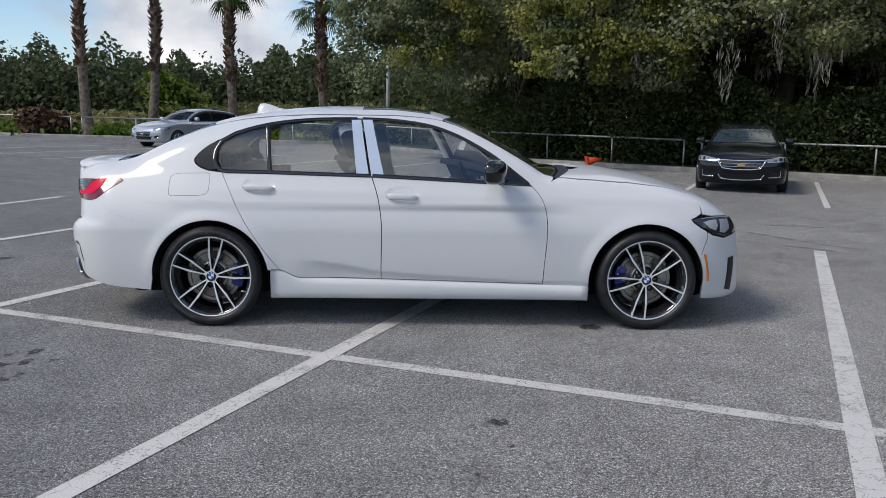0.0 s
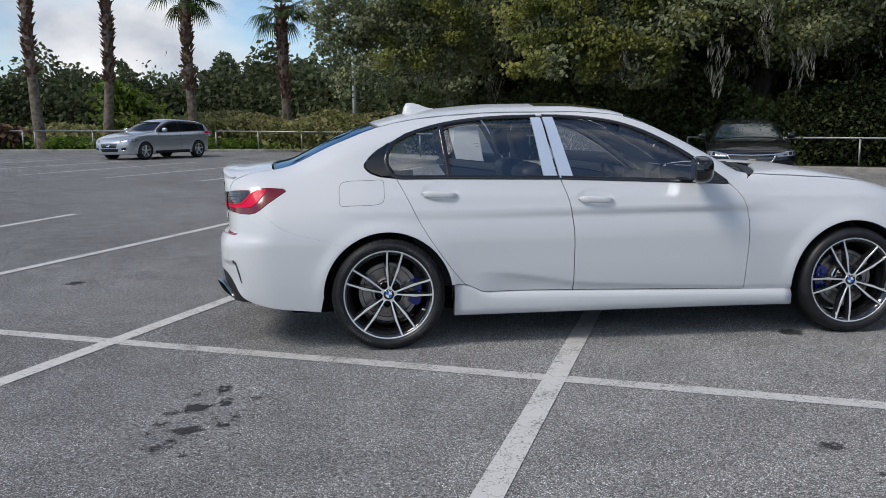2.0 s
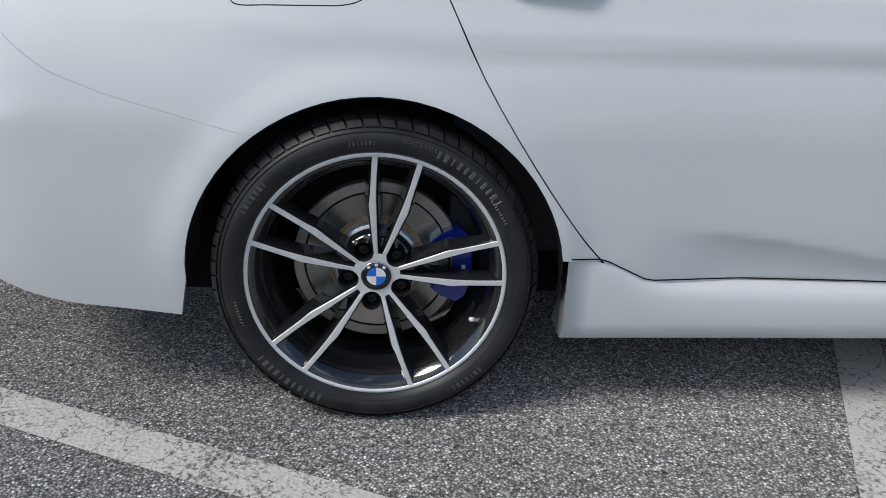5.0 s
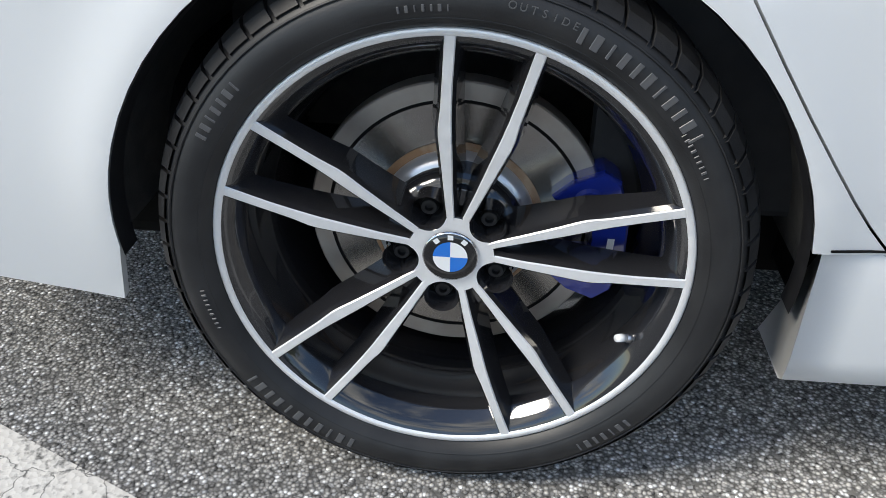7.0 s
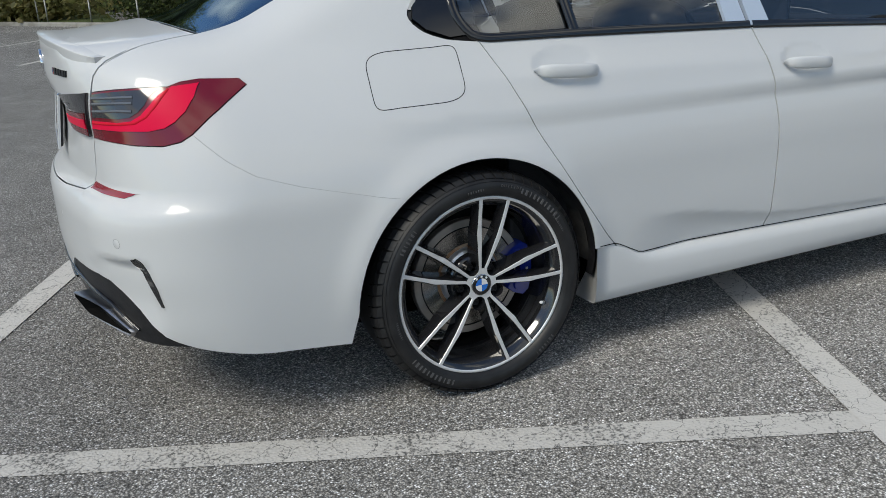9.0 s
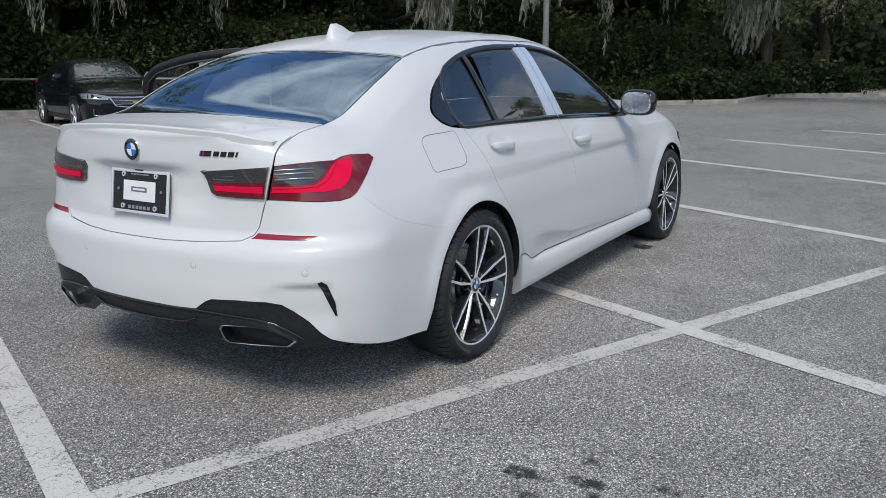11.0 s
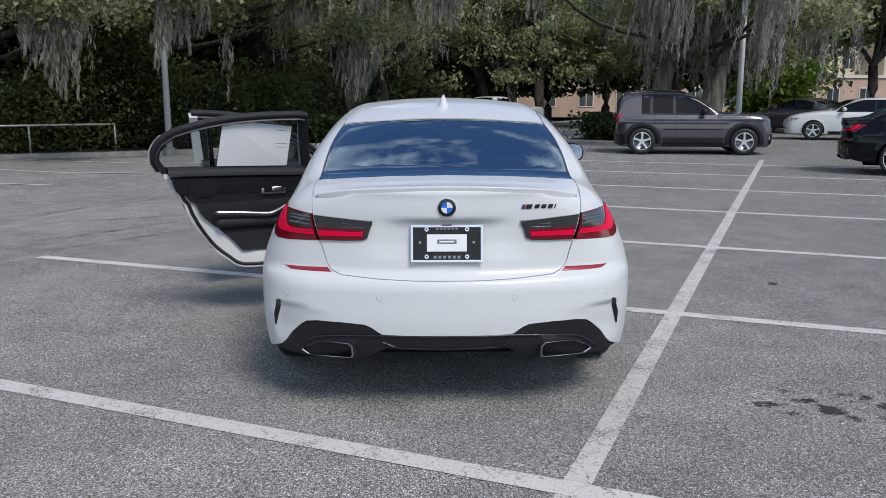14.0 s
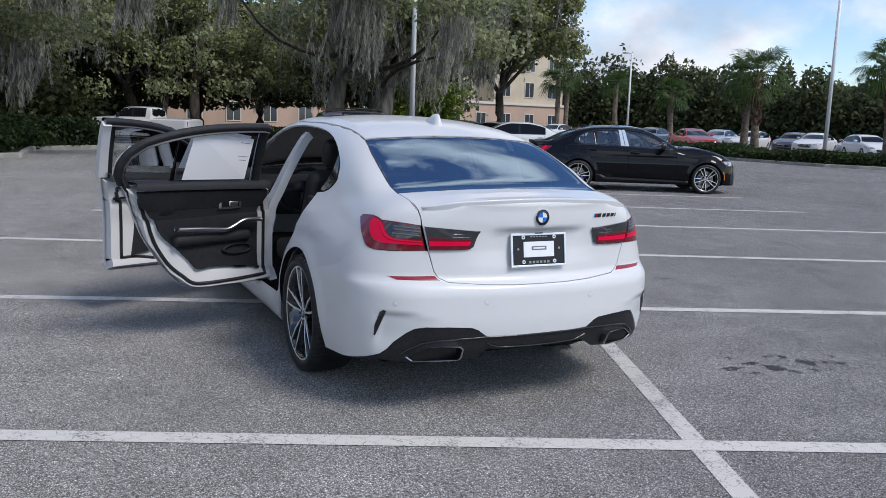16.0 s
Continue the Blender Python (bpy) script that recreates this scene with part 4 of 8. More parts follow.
def build_sedan():
    S = sedan_shell()
    car = empty("sedan", "glossy white four-door sedan with two doors standing open", "car")
    BALL, FBALL, AXIS = ("ball", (0.3, 0, 0.55)), ("ball", (2.3, 0, 0.45)), ("axis", 0.55)
    P = M["paint"]
    for s in (-1, 1):
        A = lambda x, z: S.side(x, z, s)
        T = lambda x, y: S.top(x, s * y)
        R = lambda y, z: S.back(s * y, z)
        F = lambda y, z: S.fore(s * y, z)
        dlo = spline([(2.06, 0.955), (1.97, 1.025), (1.85, 1.118), (1.70, 1.208), (1.55, 1.278), (1.38, 1.328), (1.15, 1.356), (0.9, 1.362), (0.6, 1.352), (0.35, 1.320), (0.13, 1.258), (-0.04, 1.175), (-0.115, 1.105), (-0.125, 1.07), (-0.09, 1.035), (-0.03, 1.013)], 3)
        rear_edge = spline([(0.062, 1.002), (0.12, 0.895), (0.20, 0.735), (0.30, 0.578), (0.40, 0.44), (0.455, 0.377)], 3)
        door_corner = spline([(0.455, 0.377), (0.49, 0.345), (0.545, 0.325), (0.63, 0.318)], 3)
        b_seam = spline([(1.04, 0.984), (1.083, 0.857), (1.109, 0.674), (1.107, 0.451), (1.105, 0.311)], 3)
        f_seam = spline([(2.082, 0.936), (2.144, 0.866), (2.181, 0.763), (2.187, 0.614), (2.174, 0.426), (2.166, 0.282)], 3)
        # quarter panel, pillar and roof rail in one pressing
        out = [A(*p) for p in dlo] + [A(*p) for p in rear_edge]
        out += [A(0.405, 0.379)] + [A(*p) for p in arch(0.0, 0.325, 0.378, 8.5, 127, 22)]
        seam = [A(-0.30, 0.640), A(-0.393, 0.664), A(-0.50, 0.692), A(-0.602, 0.728), A(-0.668, 0.772)]
        # round the tail lamp's side and top, from the bumper seam to the lid
        out += seam + [np.array((x, s * y, z)) for x, y, z in LENS[9:4:-1] + LENS[4::-1]] + [R(0.6015, 0.9385)]
        out += [R(0.6025, 0.975), R(0.6030, 1.01), R(0.6035, 1.035), T(-0.9, 0.605), T(-0.8, 0.607), T(-0.72, 0.61), T(-0.665, 0.61)]
        out += [T(x, y) for x, y in spline([(-0.55, 0.605), (-0.4, 0.598), (-0.2, 0.578), (-0.05, 0.552), (0.2, 0.545), (0.6, 0.56), (1.0, 0.565), (1.35, 0.555), (1.5, 0.552), (1.7, 0.578), (1.9, 0.615), (2.1, 0.66), (2.24, 0.70)], 2)]
        out += [A(2.14, 0.925), A(2.085, 0.94)]
        S.panel("quarter_panel", out, BALL, P, car, step=0.02, gap=0.0002)
        # rolled lip of the rear wheel opening, and the liner behind it
        for cx, nm, a0, a1 in ((0.0, "rear", -5, 182), (2.845, "front", -5, 184)):
            pts = [A(*p) for p in arch(cx, 0.325, 0.376, a0, a1, 44)]
            vs, fs = [], []
            for i, p in enumerate(pts):
                vs += [p, p + np.array((0, -s * 0.035, 0))]
                if i:
                    fs.append((2 * i - 2, 2 * i, 2 * i + 1, 2 * i - 1))
            mesh_ob("arch_lip", vs, fs, M["trim"], car, smooth=True)
            vs, fs = [], []
            for i, (x, z) in enumerate(arch(cx, 0.325, 0.388, 0, 180, 40)):
                vs += [(x, s * 0.86, z), (x, s * 0.52, z)]
                if i:
                    fs.append((2 * i - 2, 2 * i, 2 * i + 1, 2 * i - 1))
            c0 = len(vs)
            vs += [(cx, s * 0.52, 0.325)]
            fs += [(c0, 2 * i + 1, 2 * i + 3) for i in range(40)]
            mesh_ob("wheel_arch_liner", vs, fs, M["liner_felt"], car)
        # doors
        belt_r = [(1.04, 0.984), (0.75, 0.990), (0.4, 0.998), (0.062, 1.004)]
        rd = [A(*p) for p in belt_r] + [A(*p) for p in rear_edge[1:]] + [A(*p) for p in door_corner[1:]] + [A(0.85, 0.314)] + [A(*p) for p in b_seam[::-1]][:-1]
        rear_door = S.panel("rear_door", rd, AXIS, P, car, step=0.014, depth=0.03, gap=0.0027)
        belt_f = [(2.082, 0.936), (1.74, 0.953), (1.4, 0.969), (1.042, 0.984)]
        fd = [A(*p) for p in belt_f] + [A(*p) for p in b_seam[1:]] + [A(1.5, 0.300), A(1.9, 0.289)] + [A(*p) for p in f_seam[::-1]][:-1]
        front_door = S.panel("front_door", fd, AXIS, P, car, step=0.014, depth=0.03, gap=0.0027)
        # window frames: black surround, divider, pillar strips
        top_r = [q for q in dlo if q[0] < 0.93]
        top_f = [q for q in dlo if q[0] > 0.95]
        S.ribbon("window_trim", [A(x, z - 0.004) for x, z in [(0.93, 1.362)] + [tuple(q) for q in top_r if q[0] > 0.075]] + [A(*p) for p in spline([(0.045, 1.205), (0.012, 1.14), (0.012, 1.075), (0.045, 1.022), (0.10, 1.009)], 3)] + [A(*p) for p in [(0.4, 1.006), (0.75, 0.998), (1.035, 0.992)]], 0.026, M["gloss_black"], rear_door)
        S.ribbon("window_trim", [A(1.045, 0.992), A(1.4, 0.977), A(1.74, 0.961), A(2.07, 0.945)] + [A(x, z - 0.004) for x, z in [tuple(q) for q in top_f]] + [A(0.968, 1.359)], 0.026, M["gloss_black"], front_door)
        S.ribbon("window_divider", [A(0.338, 1.318), A(0.376, 1.003)], 0.03, M["gloss_black"], rear_door)
        S.panel("pillar_strip", [A(0.893, 1.348), A(0.957, 1.349), A(1.024, 0.988), A(0.94, 0.99)], AXIS, M["film"], rear_door, "pale protective film strip", lift=0.004, gap=0.001)
        S.panel("pillar_strip", [A(0.968, 1.350), A(1.032, 1.350), A(1.122, 0.985), A(1.037, 0.988)], AXIS, M["film"], front_door, "pale protective film strip", lift=0.004, gap=0.001)
        # panes
        q_top = [tuple(q) for q in dlo if 0.08 < q[0] < 0.34]
        pane = [A(x, z - 0.012) for x, z in [tuple(q) for q in dlo if 0.35 < q[0] < 0.9]]
        S.panel("window_pane", pane + [A(0.38, 1.008), A(0.65, 1.0), A(0.938, 0.994), A(0.893, 1.352)], AXIS, M["door_glass"] if s > 0 else M["glass"], rear_door, lift=-0.008, rim=False, step=0.03).visible_shadow = False
        S.panel("window_pane", [A(x, z - 0.012) for x, z in q_top] + [A(0.055, 1.195), A(0.028, 1.13), A(0.03, 1.075), A(0.06, 1.028), A(0.2, 1.012), A(0.365, 1.006), A(0.335, 1.308)], AXIS, M["door_glass"] if s > 0 else M["glass"], rear_door, lift=-0.008, rim=False, step=0.03).visible_shadow = False
        S.panel("corner_trim", [A(0.035, 1.205), A(0.002, 1.14), A(0.002, 1.075), A(0.035, 1.02), A(-0.02, 1.016), A(-0.085, 1.04), A(-0.118, 1.07), A(-0.108, 1.105), A(-0.04, 1.17), A(0.02, 1.212)], AXIS, M["gloss_black"], car, lift=0.002)
        pane = [A(x, z - 0.012) for x, z in [tuple(q) for q in dlo if 1.03 < q[0] < 1.95]]
        S.panel("window_pane", pane + [A(1.032, 1.352), A(1.12, 0.99), A(1.5, 0.973), A(1.92, 0.956)], AXIS, M["door_glass"] if s > 0 else M["glass"], front_door, lift=-0.008, rim=False, step=0.03).visible_shadow = False
        S.panel("mirror_patch", [A(1.93, 0.957), A(2.05, 0.950), A(1.955, 1.022), A(1.90, 1.06)], AXIS, M["gloss_black"], front_door, lift=0.001)
        # handles: a pull bar over a shallow cup
        for x0, z0, door in ((0.205, 0.915, rear_door), (1.135, 0.868, front_door)):
            a, b = A(x0, z0), A(x0 + 0.215, z0 - 0.012)
            vs, fs = [], []
            n = 14
            for i in range(n + 1):
                t = i / n
                c = a + (b - a) * t
                r = 0.5 * (1 - abs(2 * t - 1) ** 5) ** 0.5 + 0.1
                o = 0.026 * (1 - abs(2 * t - 1) ** 4) + 0.004
                for k in range(10):
                    g = 2 * math.pi * k / 10
                    vs.append(c + np.array((0, s * (o + 0.013 * r * math.cos(g)), 0.034 * r * math.sin(g))))
                    if i:
                        fs.append((10 * (i - 1) + k, 10 * (i - 1) + (k + 1) % 10, 10 * i + (k + 1) % 10, 10 * i + k))
            fs += [tuple(range(10)), tuple(range(10 * n, 10 * n + 10))]
            mesh_ob("door_handle", vs, fs, P, door, "white door handle", smooth=True)
        # sill skirt
        prof = [(-0.035, 0.318), (-0.018, 0.314), (-0.006, 0.300), (0.000, 0.280), (-0.002, 0.235), (-0.008, 0.200), (-0.02, 0.192), (-0.12, 0.19)]
        Wd = curve([(0.38, 0.905), (0.8, 0.899), (1.5, 0.894), (2.2, 0.898), (2.47, 0.91)])
        xs = np.linspace(0.388, 2.462, 40)
        vs, fs = [], []
        for i, x in enumerate(xs):
            up = np.interp(x, [0.388, 0.46, 0.56, 1.1, 2.47], [0.063, 0.060, 0.010, 0.0, -0.030])
            for d, z in prof:
                flush = float(np.interp(x, [0.388, 0.50, 0.64], [0.08, 0.15, 1.0])) if -0.05 < d < 0 and z > 0.27 else 1.0
                vs.append((x, s * (float(Wd(x)) + d * flush), z + (up if z > 0.27 else 0)))
            if i:
                k = len(prof)
                fs += [((i - 1) * k + j, (i - 1) * k + j + 1, i * k + j + 1, i * k + j) for j in range(k - 1)]
        k = len(prof)
        fs += [tuple(range(k)), tuple(range(len(vs) - k, len(vs)))]
        mesh_ob("sill_skirt", vs, fs, P, car, smooth=True)
        if s < 0:
            gap = []
            for x in np.arange(0.392, 2.16, 0.02):
                z = 0.318 + float(np.interp(x, [0.388, 0.46, 0.56, 1.1, 2.47], [0.063, 0.060, 0.010, 0.0, -0.030])) + 0.004
                d = -0.035 * float(np.interp(x, [0.388, 0.50, 0.64], [0.08, 0.15, 1.0]))
                gap.append((x, s * (max(abs(A(x, z)[1]), float(Wd(x)) + d) + 0.001), z))
            vs, fs = tube(gap, 0.0014, 6)
            mesh_ob("door_gap", vs, fs, M["void"], car, "dark gap under the doors", smooth=True)
        # front fender and headlamp
        out = [A(2.09, 0.945), A(2.14, 0.93), T(2.27, 0.715), T(2.5, 0.735), T(2.75, 0.735), T(3.0, 0.71), T(3.15, 0.685), A(3.20, 0.768), A(3.165, 0.748), A(3.13, 0.733), A(3.15, 0.71), A(3.191, 0.682), A(3.24, 0.655), A(3.24, 0.60), A(3.2, 0.50)]
        out += [A(*p) for p in arch(2.845, 0.325, 0.378, 22, 192, 24)]
        out += [A(2.47, 0.277), A(2.166, 0.284)] + [A(*p) for p in f_seam[::-1]][1:]
        S.panel("front_fender", out, FBALL, P, car, step=0.022)
        Q = lambda *pts: [np.array((x, s * y, z)) for x, y, z in pts]
        lamp = Q((3.135, 0.871, 0.729), (3.173, 0.858, 0.743), (3.28, 0.817, 0.747), (3.35, 0.765, 0.744), (3.416, 0.701, 0.736)) + [F(0.58, 0.728), F(0.48, 0.715), F(0.45, 0.68), F(0.52, 0.65), F(0.62, 0.632)] + Q((3.413, 0.758, 0.628), (3.375, 0.796, 0.613), (3.283, 0.849, 0.636), (3.191, 0.871, 0.687))
        hl = S.panel("headlamp", lamp, FBALL, M["smoke_lens"], car, "dark glossy headlamp with clear lens", lift=0.002, step=0.014)
        S.panel("lamp_element", Q((3.20, 0.858, 0.715), (3.245, 0.84, 0.728), (3.30, 0.81, 0.731), (3.315, 0.815, 0.69), (3.30, 0.835, 0.655), (3.25, 0.858, 0.675)), FBALL, M["lamp_inner"], hl, "clear lamp chamber", lift=0.005, step=0.014, depth=0.003)
        S.panel("lamp_element", Q((3.325, 0.79, 0.730), (3.40, 0.715, 0.724), (3.41, 0.735, 0.66), (3.37, 0.785, 0.634), (3.33, 0.82, 0.645), (3.335, 0.805, 0.69)), FBALL, M["lamp_inner"], hl, "clear lamp chamber", lift=0.005, step=0.014, depth=0.003)
        S.ribbon("lamp_edge", Q((3.19, 0.855, 0.735), (3.28, 0.815, 0.739), (3.35, 0.763, 0.736), (3.41, 0.705, 0.728)), 0.006, M["chrome"], hl, lift=0.006)
        S.panel("side_marker", [A(3.214, 0.512), A(3.238, 0.505), A(3.272, 0.325), A(3.252, 0.322)], FBALL, M["orange_lens"], car, "amber side marker strip", lift=0.003)
        S.panel("bumper_vent", [A(3.42, 0.47), A(3.475, 0.475), A(3.455, 0.24), A(3.405, 0.255)], FBALL, M["trim"], car, "black vent blade", lift=0.006)
        # tail lamps
        Q = lambda *pts: [np.array((x, s * y, z)) for x, y, z in pts]
        lens = Q(*LENS)
        tl = S.panel("tail_lamp", lens, BALL, M["deep_red"], car, "red tail lamp with smoked upper part", lift=0.003, step=0.013, gap=0.0015)
        S.panel("smoked_part", Q((-0.931, 0.602, 0.933), (-0.865, 0.673, 0.941), (-0.782, 0.730, 0.944), (-0.806, 0.728, 0.925), (-0.822, 0.730, 0.905), (-0.838, 0.724, 0.888), (-0.858, 0.711, 0.876), (-0.885, 0.685, 0.872), (-0.936, 0.598, 0.872)), BALL, M["smoke_lens"], tl, lift=0.0045, step=0.012, depth=0.003)
        for z0, z1 in ((0.921, 0.926), (0.907, 0.911), (0.889, 0.890)):
            S.ribbon("lamp_rib", Q((-0.931, 0.603, z0), (-0.88, 0.664, z0 + 0.002), (-0.845, 0.704, z1)), 0.008, M["clear_lens"], tl, lift=0.0052, height=0.0025)
        glow = Q((-0.757, 0.739, 0.949), (-0.690, 0.752, 0.953), (-0.706, 0.768, 0.920), (-0.735, 0.781, 0.888), (-0.762, 0.780, 0.864), (-0.786, 0.772, 0.850), (-0.824, 0.750, 0.843), (-0.880, 0.690, 0.842), (-0.940, 0.590, 0.843), (-0.937, 0.596, 0.869), (-0.885, 0.684, 0.869), (-0.856, 0.714, 0.873), (-0.834, 0.728, 0.886), (-0.817, 0.734, 0.905), (-0.790, 0.734, 0.930))
        S.panel("light_guide", glow, BALL, M["red_lens"], tl, "bright red L-shaped light band", lift=0.0062, step=0.012, depth=0.003)
        # a highlight along the band, drawn in as a strip of its own red
        S.ribbon("guide_glint", Q((-0.765, 0.741, 0.942), (-0.800, 0.746, 0.905), (-0.825, 0.742, 0.880), (-0.850, 0.726, 0.866), (-0.885, 0.688, 0.862), (-0.936, 0.598, 0.861)), 0.006, M["pale_red"], tl, lift=0.0066, height=0.002)
        inner = [R(y, z) for y, z in ((0.590, 0.9365), (0.45, 0.926), (0.322, 0.915), (0.335, 0.875), (0.348, 0.833), (0.372, 0.8215), (0.46, 0.819), (0.565, 0.8195))]
        il = S.panel("tail_lamp", inner, BALL, M["smoke_lens"], car, "smoked inner tail lamp with a red lower band", lift=0.009, step=0.015, depth=0.014)
        S.panel("lower_lens", [R(0.572, 0.886), R(0.358, 0.876), R(0.372, 0.834), R(0.567, 0.832)], BALL, M["deep_red"], il, "deep red lower lens", lift=0.0112, step=0.015, depth=0.003)
        S.panel("light_guide", [R(0.569, 0.870), R(0.366, 0.866), R(0.372, 0.842), R(0.567, 0.841)], BALL, M["red_lens"], il, "bright red light band", lift=0.0132, step=0.015, depth=0.003)
        S.panel("lens_edge", [R(0.567, 0.841), R(0.357, 0.842), R(0.374, 0.825), R(0.563, 0.822)], BALL, M["deep_red"], il, lift=0.0105, step=0.015, depth=0.003)
        for k in range(2):
            S.ribbon("lamp_rib", [R(0.37, 0.884 + 0.014 * k), R(0.46, 0.886 + 0.014 * k)], 0.004, M["clear_lens"], il, lift=0.009, height=0.002)
        S.panel("reflector", [R(y, z) for y, z in ((0.510, 0.676), (0.60, 0.676), (0.707, 0.678), (0.730, 0.688), (0.747, 0.698), (0.65, 0.700), (0.533, 0.702))], BALL, M["reflector_red"], car, "thin dark red rear reflector", lift=0.003, step=0.012, depth=0.006)
        # bumper side vent, sensors, exhaust
        S.panel("bumper_vent", Q((-0.903, 0.770, 0.545), (-0.915, 0.756, 0.538), (-0.890, 0.773, 0.475), (-0.860, 0.788, 0.409), (-0.853, 0.798, 0.408), (-0.863, 0.799, 0.463), (-0.888, 0.784, 0.531)), BALL, M["gloss_black"], car, "narrow black vent", lift=0.0035, step=0.010)
        for y, z in ((0.725, 0.574), (0.30, 0.575)):
            c = R(y, z)
            nn = grad(S.f, c[None])[0]
            vs, fs = lathe([(0.0, 0.0004), (0.0105, 0.0004), (0.0115, 0.0)], 18, axis="z")
            q = Vector(nn).to_track_quat("Z", "Y").to_matrix()
            ring, rf = lathe([(0.0118, 0.0006), (0.0126, 0.0006)], 18, axis="z")
            mesh_ob("parking_sensor", [Vector(c) + q @ Vector(v) for v in vs], fs, P, car, smooth=True)
            mesh_ob("sensor_ring", [Vector(c) + q @ Vector(v) for v in ring], rf, M["seam_grey"], car)
        tip = [(0.417, 0.358), (0.416, 0.312), (0.426, 0.297), (0.515, 0.290), (0.600, 0.286), (0.636, 0.288), (0.668, 0.311), (0.662, 0.319), (0.592, 0.361), (0.574, 0.367), (0.520, 0.373), (0.433, 0.374)]
        cy, cz = 0.54, 0.332
        loops = []
        for x, k in ((-0.95, 1.0), (-1.009, 1.0), (-1.016, 0.985), (-1.014, 0.925), (-0.99, 0.90), (-0.90, 0.82)):
            loops.append([(x - 0.020 + 0.40 * (y - 0.44) - 0.45 * (z - 0.326), s * (cy + (y - cy) * k), cz + (z - cz) * k) for y, z in tip])
        vs = [p for l in loops for p in l]
        m = len(tip)
        fs = [(i * m + j, i * m + (j + 1) % m, (i + 1) * m + (j + 1) % m, (i + 1) * m + j) for i in range(5) for j in range(m)] + [tuple(range(5 * m, 6 * m))]
        mi = [0 if f[0] < 3 * m else 1 for f in fs]
        mesh_ob("exhaust_tip", vs, fs, None, car, "dark chrome trapezoid exhaust tip", mats=[M["exhaust"], M["void"]], mat_index=mi)
        # mirror
        mc = Vector((1.83, s * 0.985, 1.035))
        bm = bmesh.new()
        bmesh.ops.create_uvsphere(bm, u_segments=20, v_segments=12, radius=1.0)
        for v in bm.verts:
            x, y, z = v.co
            v.co = Vector((math.copysign(abs(x) ** 0.75, x) * 0.075, math.copysign(abs(y) ** 0.7, y) * 0.115, math.copysign(abs(z) ** 0.7, z) * 0.078)) + mc
            v.co.x = max(v.co.x, mc.x - 0.045)
            v.co.x += 0.25 * (abs(v.co.y) - 0.985) * -1
        mir = part("door_mirror", bm, M["gloss_black"], front_door, "gloss black door mirror", smooth=True)
        part("mirror_foot", cyl_bm(0.03, 0.022, (1.90, s * 0.80, 0.965), (1.87, s * 0.93, 0.985), 12), M["gloss_black"], front_door, smooth=True)
        vs = [(mc.x - 0.047 - 0.25 * (s * y + abs(mc.y) - 0.985) * 0 - 0.25 * (abs(mc.y + y) - 0.985), mc.y + y, mc.z + z) for y, z in [(math.copysign(abs(math.cos(g)) ** 0.7, math.cos(g)) * 0.098, math.copysign(abs(math.sin(g)) ** 0.7, math.sin(g)) * 0.062) for g in np.linspace(0, 2 * math.pi, 28, endpoint=False)]]
        mesh_ob("mirror_glass", vs, [tuple(range(28))], M["mirror"], front_door)
        if s > 0:
            open_door(S, rear_door, rd, A, (1.075, 0.86), radians(-REAR_SWING), dlo, "rear")
            open_door(S, front_door, fd, A, (2.13, 0.86), radians(-FRONT_SWING), dlo, "front")
            # pillar and painted jambs behind the open doors
            S.panel("door_pillar", [A(0.98, 1.36), A(1.06, 1.36), A(1.11, 1.0), A(1.20, 0.7), A(1.20, 0.30), A(1.03, 0.30), A(1.02, 0.7), A(0.99, 1.0)], AXIS, P, car, lift=-0.055, depth=0.05)
            S.panel("door_jamb", [A(*p) for p in rear_edge] + [A(0.56, 0.34), A(0.56, 0.40), A(0.47, 0.5), A(0.38, 0.62), A(0.28, 0.78), A(0.16, 0.99)], AXIS, P, car, lift=-0.04)
        else:
            flap = [A(-0.142 + 0.131 * math.copysign(abs(math.cos(g)) ** 0.32, math.cos(g)), 0.925 + 0.070 * math.copysign(abs(math.sin(g)) ** 0.32, math.sin(g)) + 0.012 * math.cos(g)) for g in np.linspace(0, 2 * math.pi, 60, endpoint=False)]
            S.ribbon("fuel_flap", flap, 0.0023, M["trim"], car, "fuel flap seam", lift=0.0002, height=0.0004, closed=True)

    # panels across the middle
    def both(f, pts):
        return [f(*p) for p in pts] + [f(*( (-p[0], p[1]) if f in (S.back, S.fore) else (p[0], -p[1]))) for p in pts[::-1]]
    AL, AR = (lambda x, z: S.side(x, z, 1)), (lambda x, z: S.side(x, z, -1))
    half = [(0.605, -0.665), (0.607, -0.72), (0.605, -0.8), (0.603, -0.9)]
    lid_r = [S.top(x, -y) for y, x in half] + [S.back(-y, z) for y, z in ((0.601, 1.035), (0.600, 1.01), (0.600, 0.975), (0.598, 0.943), (0.588, 0.889), (0.565, 0.810), (0.556, 0.789), (0.537, 0.72), (0.517, 0.69), (0.475, 0.670), (0.3, 0.658), (0.15, 0.653))]
    lid_l = [np.array((p[0], -p[1], p[2])) for p in lid_r[::-1]]
    top_edge = [S.top(x, y) for x, y in ((-0.69, 0.45), (-0.705, 0.25), (-0.71, 0.0), (-0.705, -0.25), (-0.69, -0.45))]
    S.panel("boot_lid", lid_r + lid_l + top_edge, BALL, P, car, step=0.018, gap=0.001)
    low = [(0.5385, 0.7195), (0.517, 0.6885), (0.4745, 0.669), (0.3, 0.657), (0.15, 0.652)]
